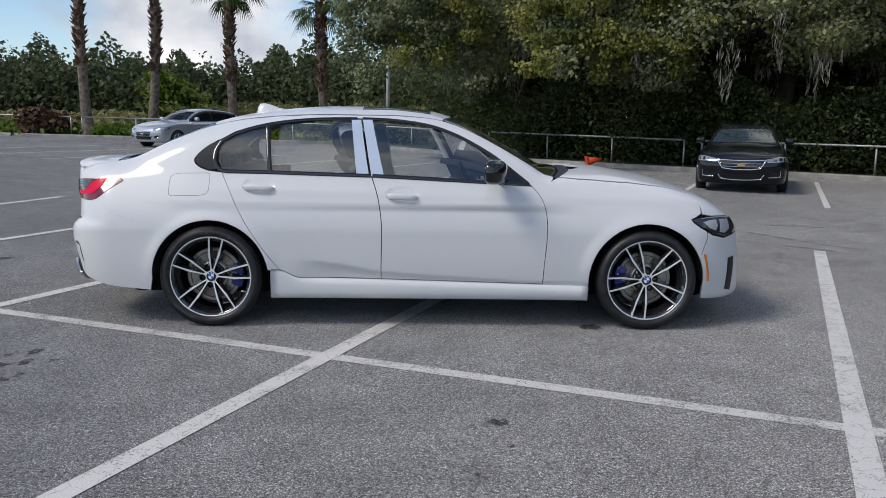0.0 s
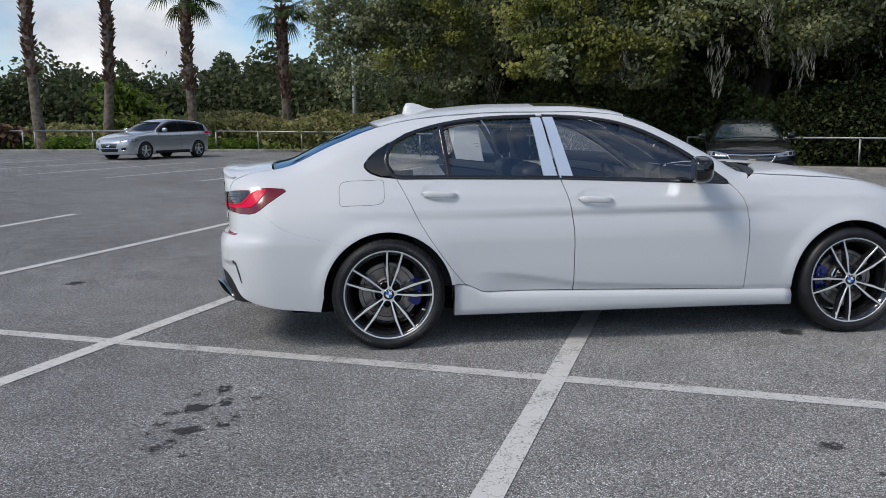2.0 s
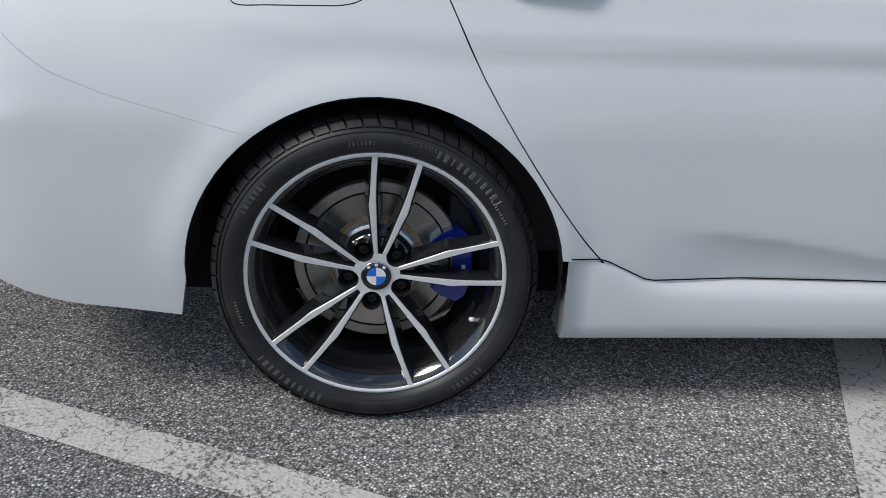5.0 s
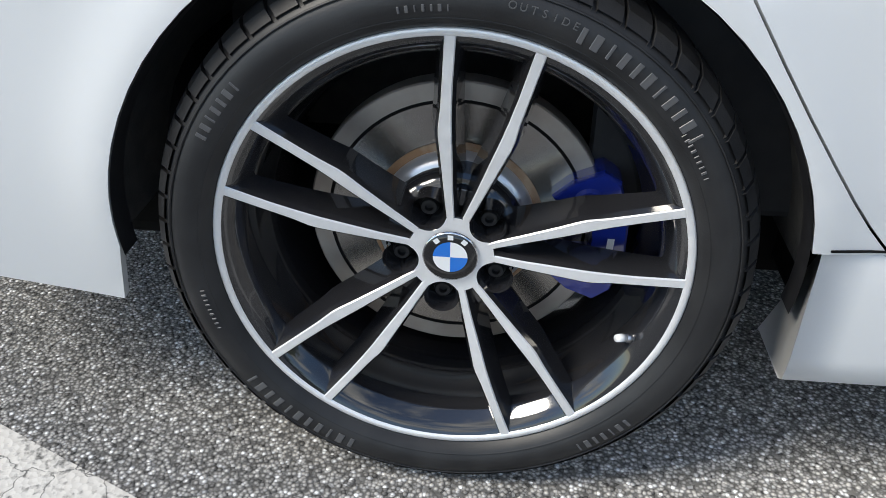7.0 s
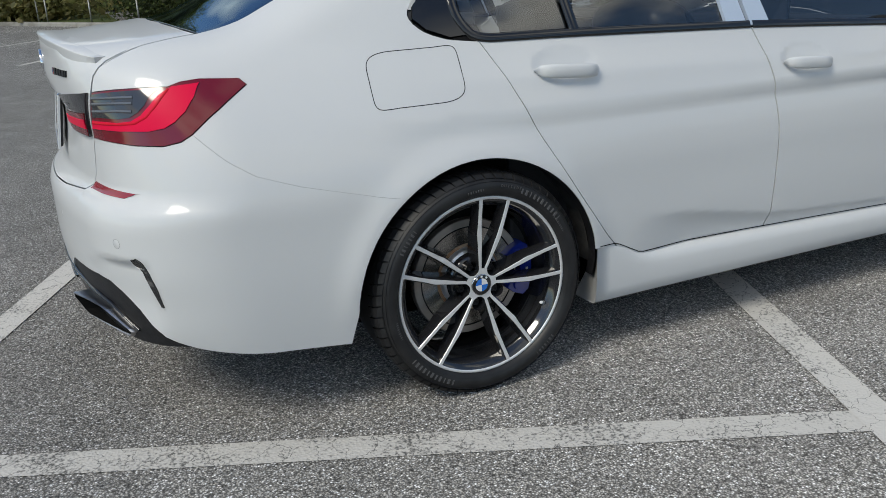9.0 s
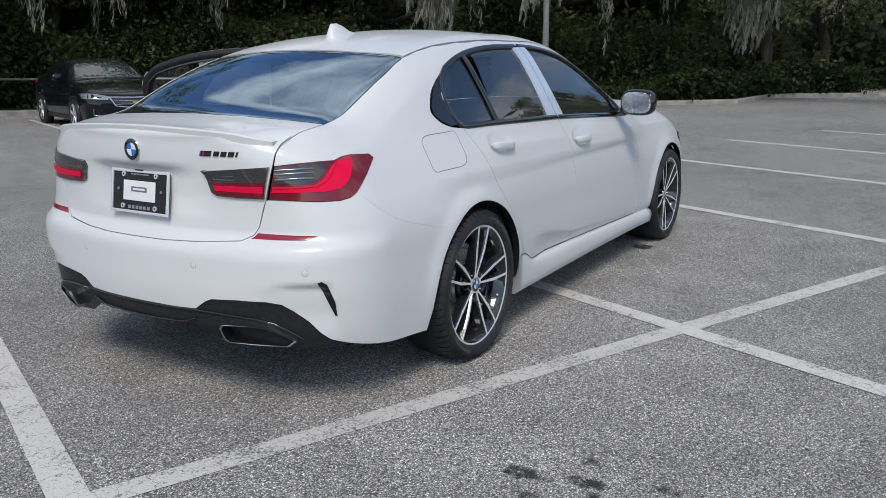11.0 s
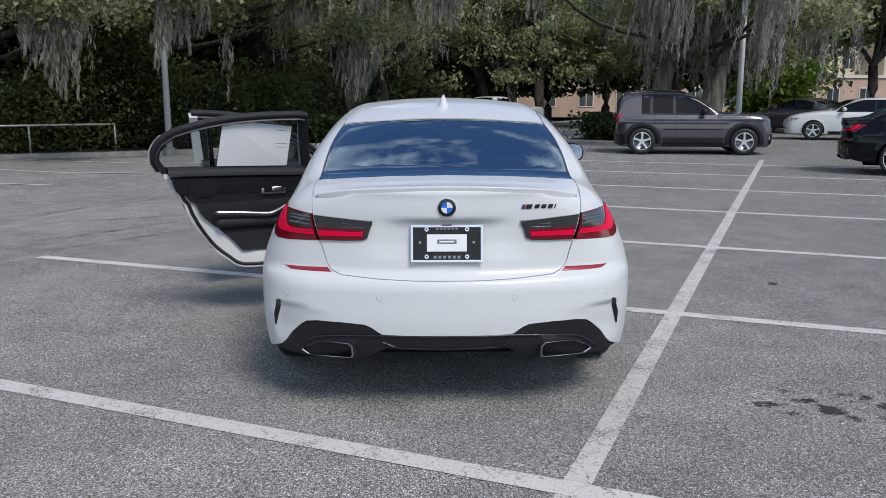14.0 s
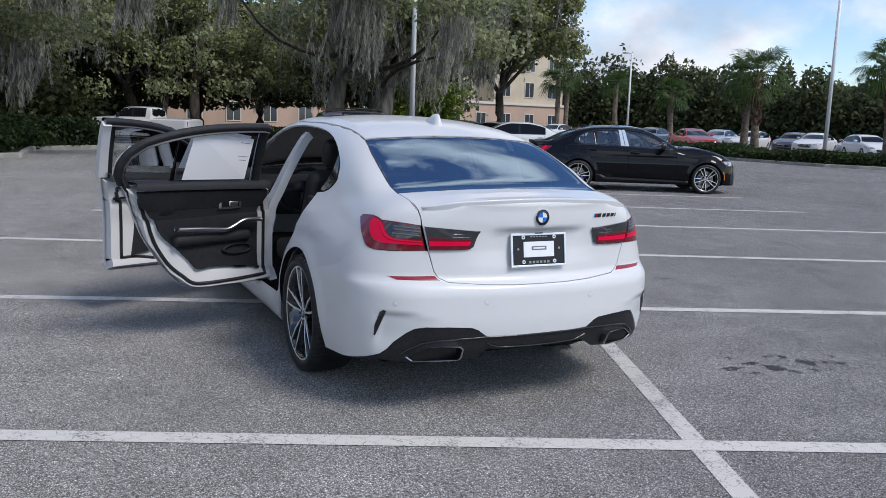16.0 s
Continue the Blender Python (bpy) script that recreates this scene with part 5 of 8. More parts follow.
    side_r = [AR(-0.398, 0.237)] + [AR(*p) for p in arch(0.0, 0.325, 0.378, 180, 127, 10)] + [AR(-0.30, 0.640), AR(-0.393, 0.664), AR(-0.50, 0.692), AR(-0.602, 0.728), AR(-0.668, 0.772)] + [np.array((x, -y, z)) for x, y, z in LENS[9:]]
    up_r = side_r + [S.back(-y, z) for y, z in ((0.568, 0.815), (0.559, 0.787))] + [S.back(-y, z) for y, z in low]
    edge = [(0.0, 0.406), (0.2, 0.406), (0.290, 0.409), (0.312, 0.424), (0.336, 0.441), (0.368, 0.454), (0.48, 0.461), (0.585, 0.462), (0.635, 0.454), (0.668, 0.430), (0.713, 0.386), (0.742, 0.345)]
    down_r = [S.back(-y, z) for y, z in edge[1:]] + [AR(-0.86, 0.318), AR(-0.78, 0.288), AR(-0.6, 0.255)]
    loop = up_r + [np.array((p[0], -p[1], p[2])) for p in up_r[::-1]] + [np.array((p[0], -p[1], p[2])) for p in down_r[::-1]] + [S.back(0.0, 0.406)] + down_r
    S.panel("rear_bumper", loop, BALL, P, car, step=0.016, gap=0.0002)
    lower = [(0.73, 0.325), (0.70, 0.278), (0.5, 0.272), (0.36, 0.290), (0.27, 0.338), (0.2, 0.332)]
    dif_r = [S.back(-y, z) for y, z in edge[1:]] + [AR(-0.86, 0.314), AR(-0.80, 0.29)] + [S.back(-y, z) for y, z in lower[1:]]
    loop = [S.back(0, 0.404)] + dif_r + [S.back(0, 0.330)] + [np.array((p[0], -p[1], p[2])) for p in dif_r[::-1]]
    dif = S.panel("diffuser", loop, BALL, M["trim"], car, "black plastic diffuser panel", step=0.02, lift=-0.004)
    S.ribbon("diffuser_lip", [S.back(y, z) for y, z in ((0.285, 0.372), (0.225, 0.350), (0.1, 0.345), (0.0, 0.344), (-0.1, 0.345), (-0.225, 0.350), (-0.285, 0.372))], 0.006, M["gloss_black"], dif, "thin glossy strip", lift=0.003, height=0.005)
    for s in (-1, 1):
        S.ribbon("diffuser_edge", [S.back(s * y, z) for y, z in ((0.0, 0.402), (0.15, 0.402), (0.29, 0.404), (0.42, 0.400), (0.53, 0.394), (0.600, 0.380), (0.65, 0.352), (0.690, 0.322))], 0.008, M["gloss_black"], dif, "glossy moulded edge", lift=0.001, height=0.006)
    # ducktail on the lid's edge
    ys = np.linspace(-0.585, 0.585, 50)
    vs, fs = [], []
    for i, y in enumerate(ys):
        k = 1 - (abs(y) / 0.585) ** 4
        x0, zt = S.back(y, 1.005)[0], S.top(S.back(y, 1.005)[0] + 0.05, y)[2]
        for dx, dz in ((0.10, -0.001), (0.045, 0.0015 * k - 0.001), (0.0, 0.0045 * k - 0.002), (-0.003 * k, 0.003 * k - 0.003), (-0.002 * k, -0.004), (0.004, -0.03)):
            vs.append((x0 + dx, y, zt + dz - 0.008 * (abs(y) / 0.585) ** 8))
        if i:
            fs += [((i - 1) * 6 + j, (i - 1) * 6 + j + 1, i * 6 + j + 1, i * 6 + j) for j in range(5)]
    fs += [tuple(range(6)), tuple(range(len(vs) - 6, len(vs)))]
    mesh_ob("boot_spoiler", vs, fs, P, car, "body-coloured lip spoiler", smooth=True)
    rail = [(1.5, 0.545), (1.35, 0.548), (1.0, 0.558), (0.6, 0.553), (0.2, 0.538), (-0.03, 0.543)]
    S.panel("roof", both(S.top, rail)[:6] + [S.top(-0.07, 0.35), S.top(-0.085, 0.0), S.top(-0.07, -0.35)] + both(S.top, rail)[6:] + [S.top(1.555, -0.3), S.top(1.57, 0.0), S.top(1.555, 0.3)], ("top",), P, car, step=0.03)
    S.panel("sunroof", both(S.top, [(1.42, 0.43), (0.95, 0.43)]), ("top",), M["gloss_black"], car, "black glass sunroof", lift=0.003, step=0.03, depth=0.006)
    S.panel("headliner", both(S.top, [(1.42, 0.50), (1.0, 0.52), (0.5, 0.51), (0.1, 0.50)]), ("top",), M["headliner"], car, "pale headliner", lift=-0.035, step=0.06, rim=False)
    side_edge = [(-0.045, 0.547), (-0.2, 0.574), (-0.4, 0.594), (-0.55, 0.601), (-0.655, 0.605)]
    rw = both(S.top, side_edge)
    rw = rw[:5] + [S.top(-0.68, 0.45), S.top(-0.70, 0.2), S.top(-0.70, -0.2), S.top(-0.68, -0.45)] + rw[5:] + [S.top(-0.08, -0.3), S.top(-0.095, 0), S.top(-0.08, 0.3)]
    back_glass = S.panel("rear_window", rw, BALL, M["rear_glass"], car, "dark tinted rear window", lift=-0.004, rim=False, step=0.03)
    back_glass.visible_shadow = False
    S.ribbon("rear_window_seal", rw, 0.007, M["gloss_black"], car, lift=-0.004, height=0.003, closed=True)
    ws_edge = [(2.22, 0.69), (2.1, 0.645), (1.9, 0.602), (1.7, 0.566), (1.51, 0.541)]
    ws = both(S.top, ws_edge)
    ws = ws[:5] + [S.top(1.565, 0.3), S.top(1.58, 0), S.top(1.565, -0.3)] + ws[5:] + [S.top(2.30, -0.4), S.top(2.33, 0), S.top(2.30, 0.4)]
    S.panel("windscreen", ws, ("top",), M["glass"], car, lift=-0.004, rim=False, step=0.03).visible_shadow = False
    S.ribbon("windscreen_seal", ws, 0.02, M["gloss_black"], car, lift=-0.004, height=0.003, closed=True)
    S.panel("cowl", [S.top(x, y) for x, y in ((2.24, 0.70), (2.32, 0.4), (2.35, 0), (2.32, -0.4), (2.24, -0.70), (2.29, -0.71), (2.40, -0.4), (2.43, 0), (2.40, 0.4), (2.29, 0.71))], ("top",), M["trim"], car, lift=-0.01)
    hood_r = [S.top(x, -y) for x, y in ((2.28, 0.708), (2.5, 0.728), (2.75, 0.728), (3.0, 0.703), (3.15, 0.678))] + [AR(3.21, 0.766), AR(3.28, 0.753), AR(3.35, 0.751), S.fore(-0.68, 0.742), S.fore(-0.55, 0.735), S.fore(-0.46, 0.728), S.fore(-0.4, 0.735)]
    S.panel("bonnet", [S.top(2.42, 0), S.top(2.39, -0.4)] + hood_r + [S.fore(0, 0.752)] + [np.array((p[0], -p[1], p[2])) for p in hood_r[::-1]] + [S.top(2.39, 0.4)], FBALL, P, car, step=0.025)
    fb = [AR(3.222, 0.205)] + [AR(*p) for p in arch(2.845, 0.325, 0.378, -5, 26, 6)] + [AR(3.2, 0.505), AR(3.242, 0.60), AR(3.245, 0.65), AR(3.283, 0.631), AR(3.375, 0.607), S.fore(-0.62, 0.626), S.fore(-0.52, 0.644), S.fore(-0.44, 0.68), S.fore(-0.44, 0.728), S.fore(0, 0.748)]
    fb_low = [S.fore(-0.6, 0.2), S.fore(-0.3, 0.2)]
    S.panel("front_bumper", fb + [np.array((p[0], -p[1], p[2])) for p in fb[:-1][::-1]] + [np.array((p[0], -p[1], p[2])) for p in fb_low] + [S.fore(0, 0.2)] + fb_low[::-1], FBALL, P, car, step=0.03)
    for s in (-1, 1):
        S.panel("grille", [S.fore(s * y, z) for y, z in ((0.03, 0.72), (0.36, 0.72), (0.38, 0.62), (0.30, 0.52), (0.05, 0.52))], FBALL, M["gloss_black"], car, "black kidney grille", lift=0.004)
    # roof aerial
    bm = bmesh.new()
    secs = []
    for i, (x, w, h) in enumerate(((0.36, 0.004, 0.002), (0.30, 0.022, 0.020), (0.25, 0.030, 0.047), (0.20, 0.034, 0.066), (0.165, 0.032, 0.068), (0.148, 0.026, 0.04), (0.14, 0.015, 0.002))):
        zb = S.top(x, 0)[2] - 0.004
        secs.append([bm.verts.new(p) for p in ((x, -w, zb), (x, -w * 0.55, zb + h * 0.55), (x, -w * 0.16, zb + h), (x, w * 0.16, zb + h), (x, w * 0.55, zb + h * 0.55), (x, w, zb))])
        if i:
            for j in range(5):
                bm.faces.new((secs[i - 1][j], secs[i - 1][j + 1], secs[i][j + 1], secs[i][j]))
    part("roof_aerial", bm, P, car, "white shark-fin aerial", smooth=True)
    rear_badges(S, car)
    interior(car)
    for x, s, t, ca in ((0.0, -1, 8.8, 1), (2.851, -1, 43, 178), (0.0, 1, 24, 178), (2.851, 1, 50, 1)):
        wheel(car, (x, 0.912, 0.331), s, t, caliper_at=ca if s < 0 else ca, detail=(x == 0))
    part("underbody", box_bm(3.9, 1.3, 0.14, (1.35, 0, 0.25), bevel=0.03), M["void"], car)
    part("floor_pan", box_bm(2.0, 1.62, 0.06, (1.43, 0, 0.24), bevel=0.01), M["void"], car)
    part("rear_bulkhead", box_bm(0.5, 1.45, 0.5, (-0.6, 0, 0.55), bevel=0.05), M["void"], car)
    return car, S


def open_door(S, skin, outline, A, hinge, swing, dlo, which):
    """Lining, shut faces, seal, grab strip and paper on a left door, then the door turned on its hinge."""
    AX = ("axis", 0.55)
    P = M["paint"]
    TH = 0.095
    S.panel("inner_skin", outline, AX, P, skin, "white painted shut face", lift=-TH, gap=0.010, depth=0.004 - TH, step=0.03)
    mid = np.array(outline).mean(0)
    pad = []
    for p in outline:
        d = np.array((p[0] - mid[0], 0, p[2] - mid[2]))
        k = (0.118 if which == "rear" else 0.18) / np.linalg.norm(d)
        if p[2] > 0.925:
            pad.append(A(p[0] - (0.06 if which == "rear" else 0.18) * d[0], p[2] + 0.004))
        else:
            pad.append(A(p[0] - k * d[0], p[2] - k * d[2]))
    S.panel("door_lining", pad, AX, M["door_trim"], skin, "black padded door lining", lift=-TH - 0.022, gap=0.004, depth=-0.022, step=0.03)
    S.ribbon("lining_seam", [p for p in (A(x, z - 0.10) for x, z in (((0.20, 0.985), (0.6, 0.98), (1.0, 0.97)) if which == "rear" else ((1.14, 0.965), (1.6, 0.95), (2.0, 0.93))))], 0.004, M["void"], skin, lift=-TH - 0.0225, height=-0.001)
    inset = np.array(outline)
    c = inset.mean(0)
    S.ribbon("door_seal", [p + (c - p) * (0.115 if which == "rear" else 0.15) for p in inset], 0.022, M["rubber"], skin, "black rubber door seal", lift=-TH - 0.004, height=-0.010, closed=True)
    x0, x1 = (0.2, 1.0) if which == "rear" else (1.2, 2.05)
    zt = 0.985 if which == "rear" else 0.965
    y_in = -0.09
    # inner window frame
    top = [tuple(q) for q in dlo if (0.075 < q[0] < 0.95 if which == "rear" else q[0] > 0.96)]
    if which == "rear":
        top += [(0.05, 1.20), (0.02, 1.14), (0.02, 1.08), (0.05, 1.03)]
    ends = [(0.94, 1.355)] if which == "rear" else []
    frame_pts = [A(x, z - 0.012) for x, z in ends + top]
    if which == "front":
        frame_pts += [A(0.98, 1.35)]
    S.ribbon("window_frame", frame_pts, 0.055, M["door_trim"], skin, "black window frame", lift=-0.03, height=-0.012)
    S.ribbon("frame_edge", frame_pts, 0.03, P if which == "front" else M["door_trim"], skin, lift=-0.012, height=0.004)
    S.ribbon("frame_lip", [p + (c - p) * 0.012 for p in frame_pts], 0.006, M["seal_lip"], skin, "grey lip of the seal", lift=-0.047, height=-0.004)
    S.ribbon("window_frame", [A(1.035, 1.35), A(1.10, 0.985)] if which == "front" else [A(0.925, 1.35), A(0.985, 0.99)], 0.06, M["door_trim"], skin, lift=-0.02, height=-0.012)
    if which == "front":
        S.panel("shut_face", [A(0.962, 1.350), A(1.022, 1.350), A(1.085, 0.985), A(1.015, 0.985)], AX, P, skin, "white painted shut face", lift=-0.05, gap=0.002, depth=-0.044)
    else:
        S.ribbon("window_frame", [A(x, z) for x, z in ((0.03, 1.07), (0.055, 1.025), (0.10, 0.975), (0.15, 0.915))], 0.036, M["door_trim"], skin, lift=-0.03, height=-0.012)
        S.ribbon("frame_corner", [A(x, z) for x, z in spline([(0.06, 1.225), (0.005, 1.155), (-0.005, 1.08), (0.03, 1.02), (0.075, 0.985)], 4)], 0.022, P, skin, "white painted frame edge", lift=-0.006, height=0.004)
    # black cover along the window sill
    bl = [A(x, z) for x, z in (((0.09, 1.012), (0.4, 1.006), (0.7, 0.999), (1.03, 0.990)) if which == "rear" else ((1.06, 0.990), (1.4, 0.976), (1.74, 0.960), (2.06, 0.943)))]
    bl = spline(bl, 4)
    vs, fs = [], []
    for i, p in enumerate(bl):
        vs += [p + np.array(o) for o in ((0, -0.012, -0.012), (0, -0.016, 0.008), (0, -TH - 0.008, 0.006), (0, -TH - 0.026, -0.008), (0, -TH - 0.026, -0.04))]
        if i:
            fs += [(5 * i - 5 + q, 5 * i - 4 + q, 5 * i + 1 + q, 5 * i + q) for q in range(4)]
    mesh_ob("sill_cover", vs, fs, M["door_trim"], skin, smooth=True)
    # armrest with a bright grab strip, latch and speaker
    m = [A(x, z) for x, z in (((0.36, 0.725), (0.55, 0.715), (0.70, 0.702), (0.76, 0.716), (0.82, 0.748), (0.87, 0.757), (0.97, 0.752)) if which == "rear" else ((1.45, 0.66), (1.65, 0.66), (1.85, 0.70), (2.05, 0.75)))]
    pts = [p + np.array((0, -0.168, 0)) for p in spline(m, 5)]
    vs, fs = tube(pts, 0.014, 8)
    mesh_ob("grab_strip", vs, fs, M["satin"], skin, "satin metal strip", smooth=True)
    a = A((x0 + x1) / 2, 0.66)
    part("armrest", box_bm(0.56, 0.075, 0.075, tuple(a + np.array((0.05, -0.120, -0.01))), bevel=0.034, segs=4), M["door_trim"], skin, smooth=True)
    b = A(x1 - 0.26, 0.86)
    part("inner_handle", box_bm(0.165, 0.02, 0.062, tuple(b + np.array((0.012, -0.122, 0))), bevel=0.009, segs=3), M["satin"], skin, "satin inner door handle", smooth=True)
    part("handle_hole", box_bm(0.135, 0.022, 0.044, tuple(b + np.array((0.010, -0.1225, 0))), bevel=0.009), M["void"], skin)
    part("handle_lever", box_bm(0.07, 0.022, 0.034, tuple(b + np.array((0.032, -0.126, 0.002))), bevel=0.008, segs=3), M["satin"], skin, smooth=True)
    # oval pull in the lower lining
    b = A(x1 - 0.17, 0.565) + np.array((0, -0.1215, 0))
    vs, fs = lathe([(1.0, 0.0), (0.97, -0.012), (0.86, -0.014), (0.80, -0.004), (0.78, 0.012)], 32)
    mesh_ob("door_pull", [(b[0] + v[0] * 0.115, b[1] + v[1], b[2] + v[2] * 0.034) for v in vs], fs, M["trim"], skin, "black oval door pull", smooth=True)
    if which == "rear":
        for zz in (0.74, 0.62):
            e = A(0.29 + (0.74 - zz) * 0.6, zz)
            part("door_catch", box_bm(0.022, 0.04, 0.05, tuple(e + np.array((-0.02, -0.05, 0))), bevel=0.004), M["trim"], skin)
        # paper sheet fixed inside the pane
        q = [A(x, z) + np.array((0, d, 0)) for x, z, d in ((0.425, 1.318, -0.024), (0.862, 1.268, -0.026), (0.835, 1.015, -0.085), (0.388, 1.024, -0.085))]
        nn = np.array((0, -0.002, 0))
        vs = [p + nn for p in q] + [p for p in q]
        mesh_ob("paper_sheet", vs, [(0, 1, 2, 3), (7, 6, 5, 4), (0, 4, 5, 1), (1, 5, 6, 2), (2, 6, 7, 3), (3, 7, 4, 0)], M["paper"], skin, "white printed paper sheet on the window")
        for k, (u0, u1, v) in enumerate(((0.50, 0.97, 0.44), (0.60, 0.94, 0.53), (0.78, 0.95, 0.12))):
            def on(u, v):
                return (q[0] * (1 - u) + q[1] * u) * (1 - v) + (q[3] * (1 - u) + q[2] * u) * v + nn * 2.2
            mesh_ob("print_bar", [on(u0, v), on(u1, v), on(u1, v + 0.011), on(u0, v + 0.011)], [(0, 1, 2, 3)], M["ink"], skin)
    h = Vector((hinge[0], hinge[1], 0))
    skin.matrix_basis = Matrix.Translation(h) @ Matrix.Rotation(swing, 4, "Z") @ Matrix.Translation(-h)


def rear_badges(S, car):
    # roundel
    c = S.back(0, 0.975)
    nn = Vector(grad(S.f, c[None])[0])
    q = nn.to_track_quat("Z", "Y").to_matrix()
    u_, v_ = Vector((0, -1, 0)), nn.cross(Vector((0, -1, 0))) * -1
    v_ = Vector((0, 0, 1)) if abs(v_.z) < 0.5 else (v_ if v_.z > 0 else -v_)
    C = Vector(c)
    ring, rf = lathe([(0.0395, 0.0), (0.0395, 0.005), (0.037, 0.007), (0.025, 0.007)], 40, axis="z")
    badge = mesh_ob("boot_badge", [C + q @ Vector(p) for p in ring], rf, M["gloss_black"], car, "round badge with blue and white quarters", smooth=True)
    ring, rf = lathe([(0.0405, 0.0), (0.0405, 0.006), (0.0388, 0.0072)], 40, axis="z")
    mesh_ob("badge_ring", [C + q @ Vector(p) for p in ring], rf, M["chrome"], badge, smooth=True)
    roundel_quarters(badge, lambda a, b: tuple(C + u_ * a + v_ * b + nn * 0.0074), 0.025)
    # model badge as plain coloured bars
    y = -0.325
    for w, mat, gap, h in ((0.005, "badge_blue", 0.001, 0.019), (0.005, "navy_paint", 0.001, 0.019), (0.006, "badge_red", 0.002, 0.019), (0.026, "trim", 0.012, 0.019), (0.021, "trim", 0.009, 0.017), (0.021, "trim", 0.009, 0.017), (0.021, "trim", 0.009, 0.017), (0.005, "trim", 0.0, 0.017)):
        p = [S.back(y, 0.975 - h / 2), S.back(y - w, 0.975 - h / 2), S.back(y - w - 0.006, 0.975 + h / 2), S.back(y - 0.006, 0.975 + h / 2)]
        o = np.array((-0.004, 0, 0))
        vs = p + [a + o for a in p]
        mesh_ob("badge_bar", vs, [(4, 5, 6, 7), (0, 1, 5, 4), (1, 2, 6, 5), (2, 3, 7, 6), (3, 0, 4, 7)], M[mat], car)
        y -= w + gap
    # plate holder with a blank insert
    tilt = Matrix.Translation((-1.013, 0, 0.814)) @ Matrix.Rotation(radians(8.5), 4, "Y")
    def plate(name, sy, sz, y, z, mat, x=0.0, sx=0.006, label="", bevel=0.002):
        bm = box_bm(sx, sy, sz, (x, y, z), bevel=bevel)
        bmesh.ops.transform(bm, matrix=tilt, verts=bm.verts)
        return part(name, bm, M[mat], holder if name != "plate_holder" else car, label)
    holder = None
    holder = plate("plate_holder", 0.300, 0.150, 0, 0, "trim", 0.004, 0.010, "dark number plate holder with a bright rim and blank insert")
    plate("rim_bar", 0.318, 0.011, 0, -0.078, "plate_rim", -0.002, 0.008)
    plate("rim_bar", 0.318, 0.011, 0, 0.076, "plate_rim", -0.002, 0.008)
    for sg in (-1, 1):
        plate("rim_bar", 0.011, 0.150, sg * 0.154, 0, "plate_rim", -0.002, 0.008)
        for ly, lz in ((0.089, 0.062), (0.089, -0.058)):
            part("rim_lug", cyl_bm(0.0095, 0.0095, tilt @ Vector((-0.006, sg * ly, lz)), tilt @ Vector((0.002, sg * ly, lz)), 14), M["plate_rim"], holder)
            part("lug_hole", cyl_bm(0.0040, 0.0040, tilt @ Vector((-0.0066, sg * ly, lz)), tilt @ Vector((0.002, sg * ly, lz)), 10), M["trim"], holder)
        part("holder_screw", cyl_bm(0.006, 0.006, tilt @ Vector((-0.004, sg * 0.118, 0.005)), tilt @ Vector((0.0, sg * 0.118, 0.005)), 10), M["steel"], holder)
    plate("insert", 0.176, 0.076, 0, 0.002, "badge_white", -0.003, 0.004, "blank white insert")
    plate("insert_mark", 0.085, 0.019, 0, 0.008, "ink", -0.0055, 0.001, bevel=0)
    plate("insert_mark", 0.066, 0.007, 0, 0.008, "badge_white", -0.0062, 0.001, bevel=0)
    for k in range(6):
        plate("print_bar", 0.013, 0.012, 0.052 - k * 0.021, -0.060, "seam_grey", -0.0025, 0.003, bevel=0)
        plate("print_bar", 0.012, 0.005, 0.042 - k * 0.0168, 0.064, "seam_grey", -0.0025, 0.003, bevel=0)
    part("camera_housing", box_bm(0.03, 0.05, 0.016, (-0.995, 0, 0.899), bevel=0.005), M["trim"], car)


def seat(parent, x, y, back_lean=18, width=0.50, name="front_seat"):
    """A bucket seat: cushion, backrest with bolsters, head restraint."""
    st = part(name, box_bm(0.50, width, 0.16, (x, y, 0.45), bevel=0.05, segs=4), M["leather"], parent, "black leather seat", smooth=True)
    rot = Euler((0, radians(-back_lean), 0))
    bk = box_bm(0.14, width * 0.94, 0.62, (0, 0, 0.31), bevel=0.055, segs=4)
    for v in bk.verts:
        k = max(0.0, (v.co.z - 0.35) / 0.3)
        v.co.y *= 1 - 0.28 * k * k
        v.co.x += 0.10 * (abs(v.co.y) / width) ** 2 if v.co.x > 0 else 0
    bmesh.ops.rotate(bk, cent=(0, 0, 0), matrix=rot.to_matrix(), verts=bk.verts)
    bmesh.ops.translate(bk, vec=(x - 0.26, y, 0.47), verts=bk.verts)
    part("backrest", bk, M["leather"], st, smooth=True)
    hb = box_bm(0.10, 0.25, 0.19, (0, 0, 0.75), bevel=0.045, segs=4)
    bmesh.ops.rotate(hb, cent=(0, 0, 0), matrix=rot.to_matrix(), verts=hb.verts)
    bmesh.ops.translate(hb, vec=(x - 0.25, y, 0.47), verts=hb.verts)
    part("head_restraint", hb, M["leather"], st, smooth=True)
    return st


